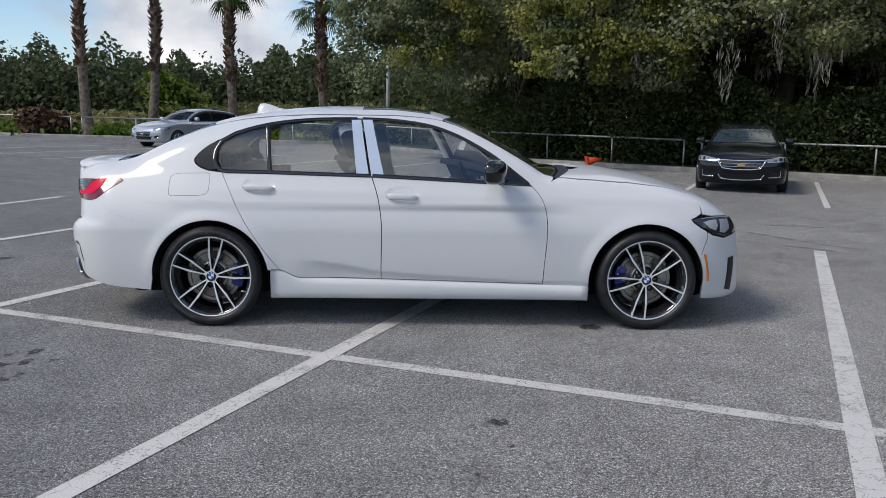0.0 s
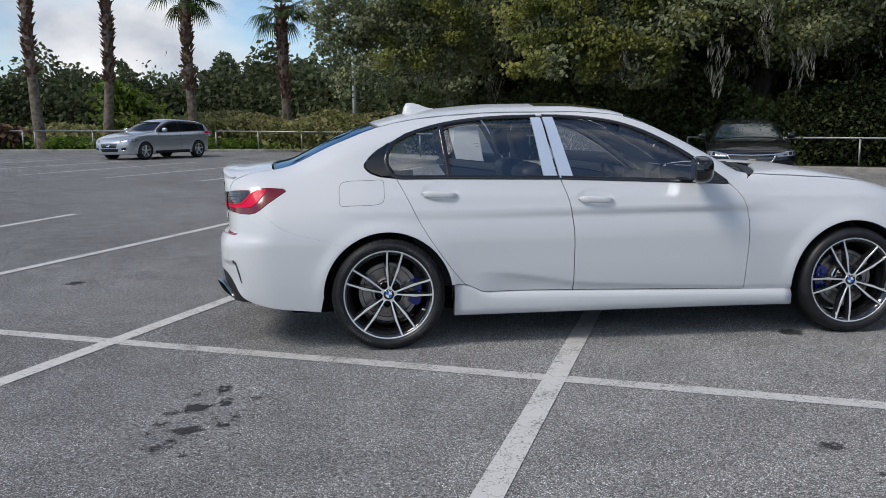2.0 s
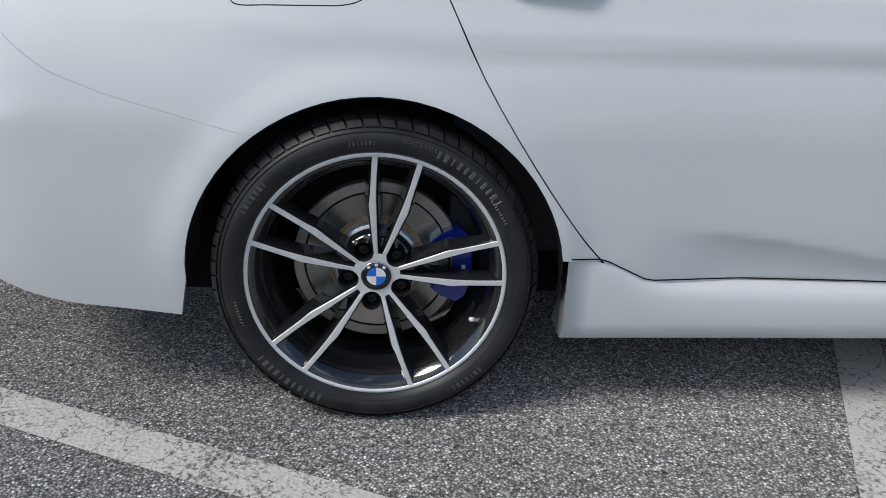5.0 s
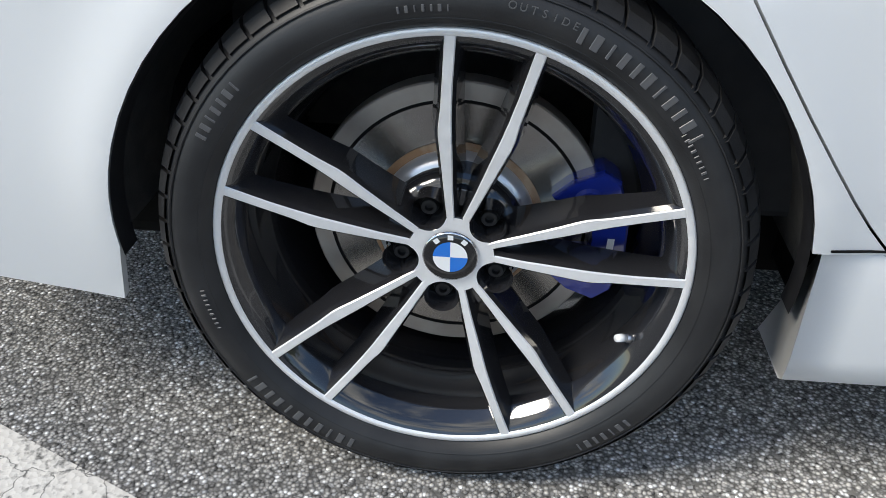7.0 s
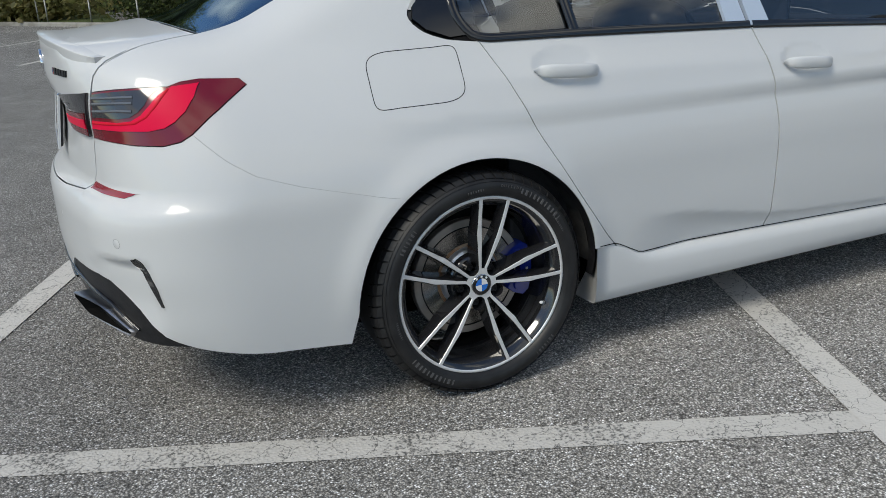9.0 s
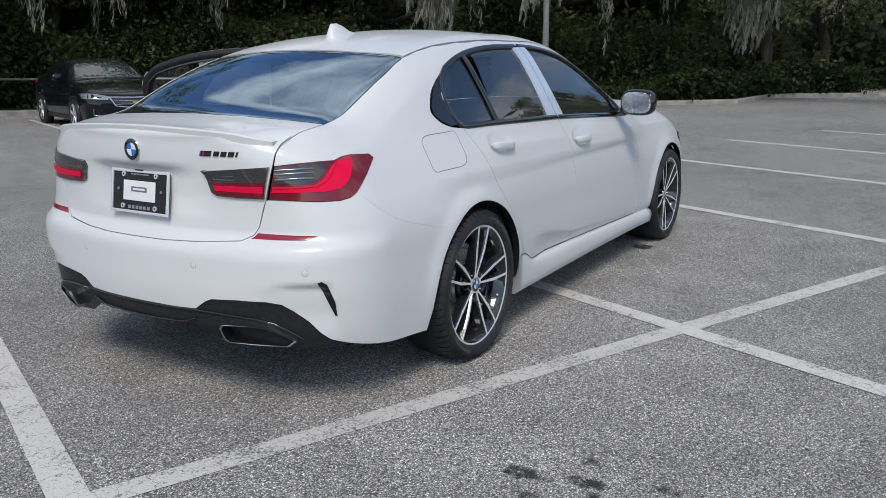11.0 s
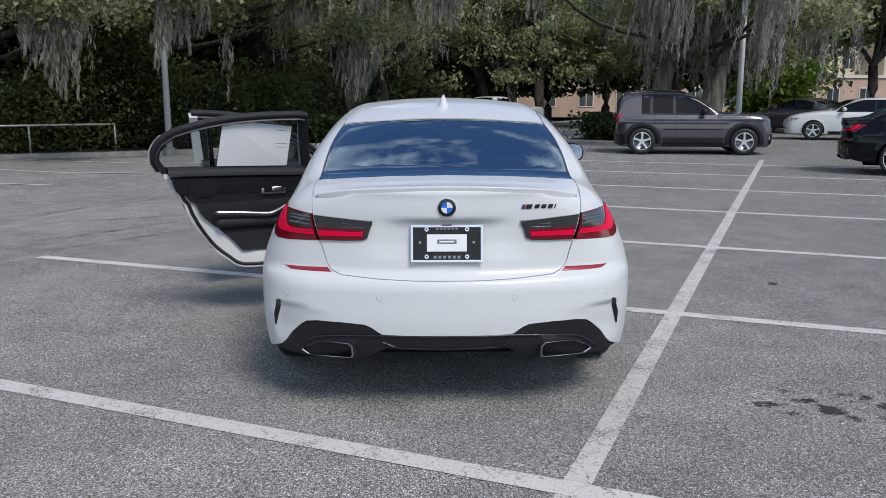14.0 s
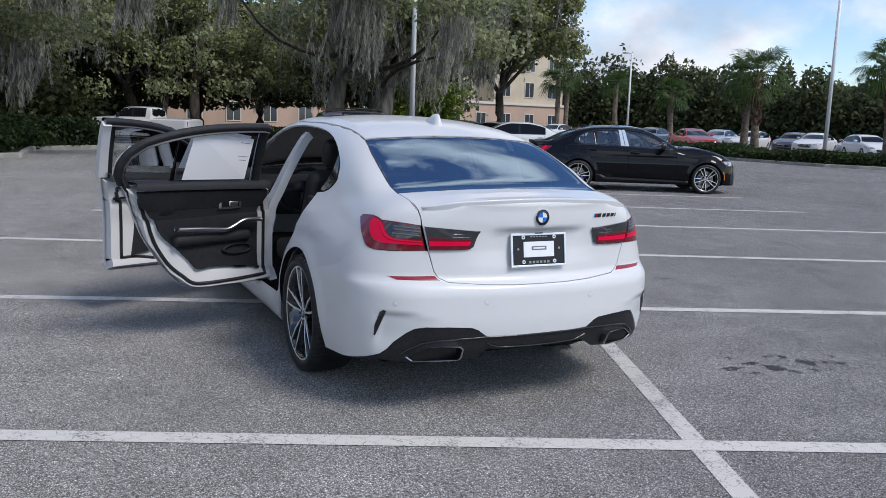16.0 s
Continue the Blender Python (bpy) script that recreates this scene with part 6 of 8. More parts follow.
def interior(car):
    for y in (-0.37, 0.37):
        seat(car, 1.35, y)
    rear = part("rear_bench", box_bm(0.52, 1.28, 0.18, (0.50, 0, 0.46), bevel=0.06, segs=4), M["leather"], car, "black leather rear bench", smooth=True)
    bm = box_bm(0.16, 1.30, 0.58, (0, 0, 0.29), bevel=0.05, segs=4)
    bmesh.ops.rotate(bm, cent=(0, 0, 0), matrix=Euler((0, radians(-24), 0)).to_matrix(), verts=bm.verts)
    bmesh.ops.translate(bm, vec=(0.22, 0, 0.48), verts=bm.verts)
    part("bench_back", bm, M["leather"], rear, smooth=True)
    for y in (-0.36, 0.36, 0.0):
        part("head_restraint", box_bm(0.09, 0.24, 0.15 if y else 0.10, (-0.045, y, 1.06 if y else 1.035), bevel=0.04, segs=4), M["leather"], rear, smooth=True)
    part("parcel_shelf", box_bm(0.52, 1.15, 0.03, (-0.32, 0, 0.985), bevel=0.01), M["leather"], car)
    bm = box_bm(0.36, 1.38, 0.30, (2.08, 0, 0.80), bevel=0.07, segs=4)
    part("dashboard", bm, M["door_trim"], car, "black dashboard", smooth=True)
    part("centre_console", box_bm(1.0, 0.22, 0.22, (1.55, 0, 0.47), bevel=0.04, segs=3), M["door_trim"], car, smooth=True)
    part("display", box_bm(0.02, 0.30, 0.12, (1.89, -0.02, 0.97), bevel=0.006), M["gloss_black"], car)
    c = Vector((1.72, 0.37, 0.86))
    q = Euler((0, radians(-22), 0)).to_matrix()
    vs, fs = tube([c + q @ Vector((0, 0.182 * math.cos(t), 0.182 * math.sin(t))) for t in np.linspace(0, 2 * math.pi, 40, endpoint=False)], 0.016, 8, True)
    sw = mesh_ob("steering_wheel", vs, fs, M["leather"], car, "black steering wheel", smooth=True)
    part("wheel_hub", cyl_bm(0.075, 0.065, c, c + q @ Vector((0.06, 0, 0)), 20), M["leather"], sw, smooth=True)
    for t in (0, math.pi, -math.pi / 2):
        e = c + q @ Vector((0, 0.178 * math.cos(t), 0.178 * math.sin(t)))
        part("wheel_spoke", cyl_bm(0.014, 0.014, c, e, 8), M["leather"], sw, smooth=True)
    part("interior_mirror", box_bm(0.03, 0.22, 0.06, (1.60, 0, 1.28), bevel=0.012, segs=3), M["trim"], car, smooth=True)
    for y in (-0.62, 0.62):
        part("inner_side", box_bm(2.0 if y < 0 else 0.2, 0.03, 0.62, (1.15 if y < 0 else 0.15, y * 1.25, 0.66), bevel=0.012), M["door_trim"], car)


M["seal_lip"] = base_mat("seal_lip", (0.055, 0.055, 0.06), 0.45)
M["mirror"] = base_mat("mirror_glass", (0.55, 0.60, 0.68), 0.2, metal=1.0)
M["exhaust"] = base_mat("dark_chrome", (0.46, 0.46, 0.48), 0.28, metal=1.0)
REAR_SWING, FRONT_SWING = 67.0, 65.0
white_car, SEDAN = build_sedan()

# ---- other vehicles ----
M["dark_glass"] = base_mat("dark_car_glass", (0.008, 0.009, 0.011), 0.04, spec=0.22)
M["lamp_clear"] = base_mat("headlamp_glass", (0.30, 0.31, 0.33), 0.15, metal=0.4, coat=0.8)
M["alloy"] = base_mat("silver_alloy", (0.72, 0.72, 0.74), 0.32, metal=0.5)


def common_shell(c):
    """A car body from its side outline: c holds top and roof curves, widths and end profiles."""
    ZT, ZR = curve(c["top"]), curve(c["roof"])
    W, xr, xf, belt = c["w"], c["xr"], c["xf"], c["belt"]
    gb, gt, zr = c["gb"], c["gt"], c["h"]
    x0, x1 = c["roof"][0][0], c["roof"][-1][0]
    box_ = c.get("boxy", 0.0)

    def f(P):
        x, y, z = P.T
        ay = np.abs(y)
        d = 0.10 * np.clip((z - 0.62) / 0.4, 0, None) ** 1.8 * (1 - box_) + 0.04 * np.clip((0.5 - z) / 0.3, 0, None) ** 2
        d = d - 0.012 * np.exp(-(((z - belt + 0.12) / 0.03) ** 2))
        end = np.maximum(0, np.maximum(xr + 0.9 - x, x - (xf - 0.9)))
        side = ay - (W - d - 0.07 * end**2)
        prof = 0.05 * np.clip((z - 0.55) / 0.4, -1, 1) ** 2
        rear = xr + prof + 0.17 * ay**2 - x
        front = x - (xf - prof * 1.5 - 0.2 * ay**2)
        b = smax(side, np.maximum(rear, front), 0.2)
        b = smax(b, z - (ZT(x) - 0.07 * ay**2), 0.1)
        b = smax(b, 0.2 - z, 0.04)
        q = np.clip((z - belt) / (zr - belt), -0.5, 1.3)
        g = ay - (gb + (gt - gb) * q)
        gh = smax(g * 0.92, z - (ZR(x) - 0.10 * ay**2), 0.12)
        gh = smax(gh, np.maximum(np.maximum(x0 - x, x - x1), belt - 0.2 - z), 0.02)
        return smin(b, gh, 0.05)

    return Shell(f)


SEDAN_B = dict(w=0.925, xr=-1.1, xf=3.86, belt=1.0, gb=0.80, gt=0.60, h=1.47, wb=2.83, r=0.335, track=0.80,
               top=[(-1.15, 0.98), (-0.9, 1.09), (-0.5, 1.10), (0.3, 1.0), (2.0, 0.98), (2.3, 1.04), (3.0, 0.98), (3.5, 0.88), (3.9, 0.7)],
               roof=[(-0.75, 1.0), (-0.3, 1.25), (0.1, 1.40), (0.7, 1.475), (1.2, 1.47), (1.6, 1.38), (2.0, 1.19), (2.45, 0.92)])
HATCH_B = dict(w=0.895, xr=-0.80, xf=3.52, belt=0.98, gb=0.79, gt=0.60, h=1.455, wb=2.65, r=0.315, track=0.775,
               top=[(-0.85, 1.0), (-0.6, 1.05), (0.3, 1.0), (2.0, 0.97), (2.2, 1.02), (2.9, 0.93), (3.3, 0.80), (3.55, 0.62)],
               roof=[(-0.80, 1.02), (-0.62, 1.25), (-0.4, 1.36), (0.2, 1.43), (0.8, 1.46), (1.2, 1.43), (1.6, 1.31), (2.0, 1.10), (2.35, 0.9)])
JEEP_B = dict(w=0.90, xr=-0.66, xf=3.36, belt=1.04, gb=0.845, gt=0.72, h=1.63, wb=2.57, r=0.35, track=0.78, boxy=0.85,
              top=[(-0.7, 1.06), (0.3, 1.06), (1.85, 1.06), (2.05, 1.10), (2.8, 1.08), (3.2, 1.01), (3.4, 0.85)],
              roof=[(-0.66, 1.1), (-0.60, 1.38), (-0.50, 1.53), (-0.2, 1.60), (0.5, 1.635), (1.0, 1.62), (1.3, 1.56), (1.66, 1.36), (2.12, 1.02)])
TRUCK_B = dict(w=1.01, xr=-1.22, xf=4.68, belt=1.38, gb=0.88, gt=0.70, h=1.93, wb=3.74, r=0.41, track=0.87, boxy=0.8,
               top=[(-1.25, 1.36), (1.0, 1.36), (1.1, 1.3), (2.9, 1.3), (3.2, 1.38), (4.2, 1.34), (4.6, 1.26), (4.75, 1.0)],
               roof=[(1.05, 1.5), (1.08, 1.82), (1.25, 1.91), (1.8, 1.93), (2.5, 1.91), (2.75, 1.82), (3.05, 1.55), (3.4, 1.25)])
MADE = {}


def common_car(kind, c, paint, label, group=""):
    """A parked car: body, panes, lamps, grille, arches and wheels; rear axle at the origin, nose to +x."""
    S = common_shell(c)
    car = empty(kind, label, "truck" if c is TRUCK_B else "car", group)
    mid, wb, r = (c["xf"] + c["xr"]) / 2, c["wb"], c["r"]
    ctr = np.array((mid, 0, 0.6))
    na, ne = (230, 96) if kind in ("pickup_truck", "compact_suv") else (116, 42)
    az = np.linspace(0, 2 * math.pi, na, endpoint=False)
    el = np.concatenate([np.linspace(-22, 40, ne - 12), np.linspace(43, 88, 12)]) * math.pi / 180
    AZ, EL = np.meshgrid(az, el)
    D = np.stack([np.cos(AZ) * np.cos(EL), np.sin(AZ) * np.cos(EL), np.sin(EL)], -1).reshape(-1, 3)
    D[:, 0] *= 1.6
    V = cast(S.f, ctr, D, 3.0, 60)
    N = grad(S.f, V)
    fs = [(j * na + i, j * na + (i + 1) % na, (j + 1) * na + (i + 1) % na, (j + 1) * na + i) for j in range(ne - 1) for i in range(na)]
    fs.append(tuple((ne - 1) * na + i for i in range(na)))
    mesh_ob("body", V, fs, paint, car, normals=N)
    part("underbody", box_bm(c["xf"] - c["xr"] - 0.5, c["w"] * 1.6, 0.2, (mid, 0, 0.3), bevel=0.04), M["void"], car)
    FB, RB = ("ball", tuple(ctr), True), ("ball", tuple(ctr), False)
    ZR, belt, h = curve(c["roof"]), c["belt"], c["h"]
    xs0, xs1 = c["roof"][0][0], c["roof"][-1][0]
    dg = M["dark_glass"]
    back_x = xs0 + (0.62 if c is JEEP_B else 0.30 if c["h"] > 1.6 or kind == "hatchback" else 0.62)
    front_x = xs1 - 0.42
    for s in (-1, 1):
        A = lambda x, z: S.side(x, z, s)
        def top_z(x):
            return min(float(ZR(x)) - 0.085, h - 0.085)
        xs = np.linspace(front_x - 0.02, back_x, 14)
        up = [(x, max(top_z(x), belt + 0.03)) for x in xs]
        cut = [(xs1 - 0.36 - (xs1 - xs0) * k) for k in (0.37, 0.70)]
        if c is TRUCK_B:
            cut = [2.1, 1.42]
        if c is JEEP_B:
            cut = [0.80, 0.22]
        lo = [(back_x + 0.04, belt + 0.02), (front_x, belt + 0.0)]
        bounds = [front_x + 1, cut[0], cut[1], back_x - 1]
        S.panel("window_surround", [A(x, z + 0.02) for x, z in up] + [A(back_x, belt), A(front_x + 0.1, belt - 0.02)], ("axis", 0.6), M["gloss_black"], car, lift=0.003, step=0.05)
        for k in range(3):
            a, b = bounds[k] - 0.03, bounds[k + 1] + 0.03
            us = [(x, z) for x, z in up if b < x < a]
            if len(us) < 2:
                continue
            xa, xb = min(a, front_x), max(b, back_x)
            pts = ([(xa, max(top_z(xa), belt + 0.04))] if a < front_x else []) + us + ([(xb, max(top_z(xb), belt + 0.04))] if b > back_x else []) + [(xb + 0.01, belt + 0.03), (xa - 0.01, belt + 0.025)]
            S.panel("window_pane", [A(*p) for p in pts], ("axis", 0.6), dg, car, lift=0.006, step=0.05)
        if c is TRUCK_B:
            S.ribbon("bed_edge", [A(-1.1, 1.30), A(1.0, 1.30)], 0.04, M["trim"], car)
        for sx in (cut[0], cut[1] + 0.02):
            S.ribbon("door_seam", [A(sx + 0.05, belt - 0.03), A(sx + 0.08, 0.7), A(sx + 0.06, 0.34)], 0.007, M["void"], car, lift=0.0005, height=0.001)
            S.ribbon("door_handle", [A(sx + 0.12, belt - 0.12), A(sx + 0.30, belt - 0.125)], 0.03, paint if paint is not M["navy_paint"] else M["chrome"], car, lift=0.012, height=0.01)
        S.ribbon("sill_trim", [A(r + 0.15, 0.27), A(wb - r - 0.15, 0.27)], 0.10, M["trim"], car, lift=0.006)
        if c in (JEEP_B, TRUCK_B):
            S.ribbon("door_cladding", [A(r + 0.18, 0.38), A(wb - r - 0.18, 0.38)], 0.20 if c is JEEP_B else 0.05, M["trim"], car, lift=0.008)
            S.ribbon("body_moulding", [A(r + 0.2, 0.66), A(wb - r - 0.2, 0.66)], 0.025, M["trim"] if c is JEEP_B else paint, car, lift=0.006)
        flare = 0.11 if c is JEEP_B else 0.07 if c is TRUCK_B else 0.035
        for cx in (0.0, wb):
            pts = [A(*p) for p in arch(cx, r, r + 0.035, -12, 192, 24)]
            # black panel over the uncut body, for the shade inside the opening
            S.panel("wheel_well", pts, ("axis", 0.6), M["void"], car, lift=0.002, step=0.08, rim=False)
            S.ribbon("arch_flare", [A(*p) for p in arch(cx, r, r + 0.035 + flare / 2, -10, 190, 26)], flare, M["trim"] if c in (JEEP_B, TRUCK_B) else paint, car, lift=0.012, height=0.012)
            far_wheel(car, (cx, s * (c["w"] + 0.03), r), s, r, dark=c is TRUCK_B)
        # mirror
        bm = box_bm(0.13, 0.2, 0.14 if c is not TRUCK_B else 0.24, (front_x - 0.16, s * (c["gb"] + 0.17), belt + 0.08), bevel=0.05, segs=3)
        part("door_mirror", bm, M["trim"] if c in (JEEP_B, TRUCK_B) else paint, car, smooth=True)
        # lamps
        hz = float(curve(c["top"])(c["xf"] - 0.25)) - 0.11
        Fw = lambda y, z: cast(S.f, (mid, s * y, z), (1, 0, 0), 3.2, 40)[0]
        Bk = lambda y, z: cast(S.f, (mid, s * y, z), (-1, 0, 0), 3.2, 40)[0]
        w = c["w"]
        if c is JEEP_B:
            pts = [Fw(0.52 + 0.1 * math.cos(t), hz - 0.03 + 0.1 * math.sin(t)) for t in np.linspace(0, 2 * math.pi, 16, endpoint=False)]
        else:
            pts = [A(c["xf"] - 0.62, hz + 0.05), Fw(w * 0.78, hz + 0.05), Fw(w * 0.52, hz + 0.0), Fw(w * 0.55, hz - 0.075), Fw(w * 0.8, hz - 0.06), A(c["xf"] - 0.45, hz - 0.05)]
        S.panel("headlamp", pts, FB, M["lamp_clear"], car, "clear headlamp", lift=0.006, step=0.05)
        if c is TRUCK_B:
            pts = [A(-1.02, 1.2), A(-1.10, 1.2), Bk(0.9, 1.2), Bk(0.9, 0.9), A(-1.02, 0.9)]
        elif c is JEEP_B:
            pts = [A(-0.50, 1.02), Bk(w * 0.86, 1.02), Bk(w * 0.66, 1.01), Bk(w * 0.66, 0.80), Bk(w * 0.86, 0.79), A(-0.50, 0.80)]
        else:
            pts = [A(c["xr"] + 0.35, 0.98), Bk(w * 0.8, 1.0), Bk(w * 0.55, 0.98), Bk(w * 0.55, 0.88), Bk(w * 0.8, 0.86), A(c["xr"] + 0.38, 0.9)]
        S.panel("tail_lamp", pts, RB, M["red_lens"], car, "red tail lamp", lift=0.006, step=0.05)
        S.panel("fog_lamp", [Fw(w * 0.62, 0.44), Fw(w * 0.80, 0.47), Fw(w * 0.82, 0.38), Fw(w * 0.62, 0.36)], FB, M["gloss_black"], car, lift=0.006, step=0.05)
        S.ribbon("fog_trim", [Fw(w * 0.60, 0.35), Fw(w * 0.84, 0.37), Fw(w * 0.84, 0.49)], 0.02, M["chrome"], car, lift=0.008)
    # across: screen, back pane, grille, bumper bars
    def Tp(x, y):
        return cast(S.f, (x, y, 0.5), (0, 0, 1), 1.8, 40)[0]
    def Fw(y, z):
        return cast(S.f, (mid, y, z), (1, 0, 0), 3.2, 40)[0]
    def Bk(y, z):
        return cast(S.f, (mid, y, z), (-1, 0, 0), 3.2, 40)[0]
    wt, wb_ = c["gt"] - 0.06, c["gb"] - 0.1
    hi_x = next(x for x in np.arange(xs1, xs0, -0.02) if float(ZR(x)) > h - 0.11)
    lo_x = next(x for x in np.arange(xs1, xs0, -0.02) if float(ZR(x)) > belt + 0.07)
    S.panel("windscreen", [Tp(hi_x, -wt), Tp(hi_x + 0.04, 0), Tp(hi_x, wt), Tp(lo_x - 0.04, wb_), Tp(lo_x + 0.08, 0.3), Tp(lo_x + 0.1, 0), Tp(lo_x + 0.08, -0.3), Tp(lo_x - 0.04, -wb_)], ("top",), M["screen_glass"] if kind == "saloon" else dg, car, lift=0.005, step=0.05)
    if c is not TRUCK_B:
        S.panel("rear_window", [Bk(-wt, h - 0.12), Bk(0, h - 0.10), Bk(wt, h - 0.12), Bk(wb_ - 0.05, belt + 0.13), Bk(0, belt + 0.11), Bk(-wb_ + 0.05, belt + 0.13)], RB, dg, car, lift=0.005, step=0.05)
    else:
        S.panel("rear_window", [Bk(-0.60, 1.83), Bk(0, 1.845), Bk(0.60, 1.83), Bk(0.70, 1.50), Bk(0, 1.49), Bk(-0.70, 1.50)], RB, dg, car, lift=0.008, step=0.05)
    gzt = float(curve(c["top"])(c["xf"] - 0.2)) - 0.12
    w = c["w"]
    if kind == "hatchback":
        gzt -= 0.07
    gr = S.panel("grille", [Fw(-w * 0.46, gzt), Fw(0, gzt + 0.01), Fw(w * 0.46, gzt), Fw(w * 0.36, gzt - 0.22), Fw(-w * 0.36, gzt - 0.22)], FB, M["gloss_black"], car, "dark grille", lift=0.005, step=0.05)
    if kind == "saloon":
        ring = [(-0.53, 0.01), (-0.25, 0.0), (0, -0.005), (0.25, 0.0), (0.53, 0.01), (0.41, -0.16), (0.2, -0.185), (0, -0.19), (-0.2, -0.185), (-0.41, -0.16), (-0.53, 0.01)]
        S.ribbon("grille_surround", [Fw(w * a, gzt + b) for a, b in ring], 0.026, M["chrome"], gr, "bright chrome surround", lift=0.012, height=0.014)
        S.ribbon("intake_trim", [Fw(a, b) for a, b in ((-0.46, 0.41), (-0.40, 0.315), (-0.2, 0.295), (0, 0.29), (0.2, 0.295), (0.40, 0.315), (0.46, 0.41))], 0.022, M["chrome"], car, "chrome strip", lift=0.010, height=0.01)
    for k in range(1 if kind == "hatchback" else 2):
        z = gzt - 0.06 - 0.065 * k if kind == "saloon" else gzt - 0.015 - 0.085 * k
        S.ribbon("grille_bar", [Fw(y, z) for y in np.linspace(-w * (0.46 - 0.05 * k), w * (0.46 - 0.05 * k), 9)], 0.012 if kind == "saloon" else 0.024, M["chrome"], gr, lift=0.010, height=0.012)
    S.ribbon("grille_badge", [Fw(-0.075, gzt - 0.10), Fw(0.075, gzt - 0.10)], 0.045, M["badge_gold"] if kind == "saloon" else M["chrome"], gr, lift=0.02, height=0.012)
    S.panel("lower_intake", [Fw(-w * 0.5, 0.42), Fw(w * 0.5, 0.42), Fw(w * 0.42, 0.30), Fw(-w * 0.42, 0.30)], FB, M["gloss_black"], car, lift=0.005, step=0.05)
    if kind != "saloon":
        S.ribbon("bumper_bar", [Fw(y, 0.43) for y in np.linspace(-w * 0.55, w * 0.55, 9)], 0.016, M["chrome"], car, lift=0.006)
    if c in (JEEP_B, TRUCK_B):
        zb = 0.40 if c is JEEP_B else 0.62
        S.ribbon("rear_bumper", [Bk(y, zb) for y in np.linspace(-w * 0.9, w * 0.9, 13)], 0.30 if c is JEEP_B else 0.18, M["trim"], car, "black plastic bumper", lift=0.02, height=0.03)
        S.ribbon("front_bumper", [Fw(y, zb) for y in np.linspace(-w * 0.85, w * 0.85, 13)], 0.26 if c is JEEP_B else 0.16, M["trim"], car, "black plastic bumper", lift=0.02, height=0.03)
    if c is JEEP_B:
        S.panel("roof_panel", [Tp(1.08, -0.5), Tp(1.13, 0), Tp(1.08, 0.5), Tp(0.4, 0.57), Tp(-0.3, 0.55), Tp(-0.44, 0.4), Tp(-0.46, 0), Tp(-0.44, -0.4), Tp(-0.3, -0.55), Tp(0.4, -0.57)], ("top",), M["gloss_black"], car, "black roof", lift=0.004, step=0.06)
        for s in (-1, 1):
            vs, fs = tube([(-0.4, s * 0.60, 1.60), (-0.3, s * 0.61, 1.64), (0.3, s * 0.62, 1.67), (0.85, s * 0.61, 1.655), (1.1, s * 0.60, 1.60)], 0.016, 8)
            mesh_ob("roof_rail", vs, fs, M["trim"], car, smooth=True)
    return car


M["badge_gold"] = base_mat("gold_badge", (0.7, 0.5, 0.15), 0.25, metal=0.8)
M["screen_glass"] = base_mat("pale_screen_glass", (0.02, 0.03, 0.03), 0.05, coat=1.0)


def far_wheel(parent, at, side, r, dark=False):
    k = r / 0.331
    prof = [(0.21 * k, 0.02), (0.25 * k, 0.0), (0.30 * k, 0.0), (0.325 * k, 0.03), (0.331 * k, 0.07), (0.331 * k, 0.2), (0.2 * k, 0.22)]
    vs, fs = lathe(prof, 32)
    w = mesh_ob("wheel", vs, fs, M["rubber"], parent, "black tyre on an alloy wheel", smooth=True)
    w.matrix_basis = Matrix.Translation(at) @ (Matrix.Identity(4) if side < 0 else Matrix.Rotation(math.pi, 4, "Z"))
    vs, fs = lathe([(0.215 * k, 0.012), (0.20 * k, 0.01), (0.195 * k, 0.022), (0.0, 0.026)], 32)
    mesh_ob("rim", vs, fs, M["wheel_black"], w, smooth=True)
    bv, bf = [], []
    for i in range(5):
        a = 2 * math.pi * i / 5 + 0.3
        u, t = Vector((math.cos(a), 0, math.sin(a))), Vector((-math.sin(a), 0, math.cos(a)))
        n0 = len(bv)
        for rr, hw, y in ((0.0, 0.035, 0.014), (0.12, 0.024, 0.011), (0.212, 0.034, 0.006)):
            for sg, dy in ((-1, 0.012), (-0.8, 0), (0.8, 0), (1, 0.012)):
                bv.append(u * rr * k + t * sg * hw * k + Vector((0, y + dy, 0)))
        for j in range(2):
            for q in range(3):
                bf.append((n0 + 4 * j + q, n0 + 4 * j + q + 1, n0 + 4 * j + q + 5, n0 + 4 * j + q + 4))
    mesh_ob("rim_spokes", bv, bf, M["trim"] if dark else M["alloy"], w)
    vs, fs = lathe([(0.222 * k, 0.016), (0.218 * k, 0.006), (0.208 * k, 0.010)], 32)
    mesh_ob("rim_edge", vs, fs, M["alloy"], w, smooth=True)


def park(ob, rear_axle, heading):
    h = math.atan2(heading[1], heading[0])
    x, y = rear_axle
    ob.matrix_basis = Matrix.Translation((x, y, gz(x, y))) @ Matrix.Rotation(h, 4, "Z")
    return ob


def recoloured(ob, swap, name, label, group=""):
    """A copy of a car in another paint."""
    made = {}
    for o in (ob, *ob.children_recursive):
        made[o] = o.copy()
        made[o].name = name if o is ob else o.name.split(".")[0]
        if o.data is not None and any(m in swap for m in o.data.materials):
            made[o].data = o.data.copy()
            for i, m in enumerate(made[o].data.materials):
                if m in swap:
                    made[o].data.materials[i] = swap[m]
        scene.collection.objects.link(made[o])
        made[o].parent = made.get(o.parent, None)
    return tagged(made[ob], label, "car", group)


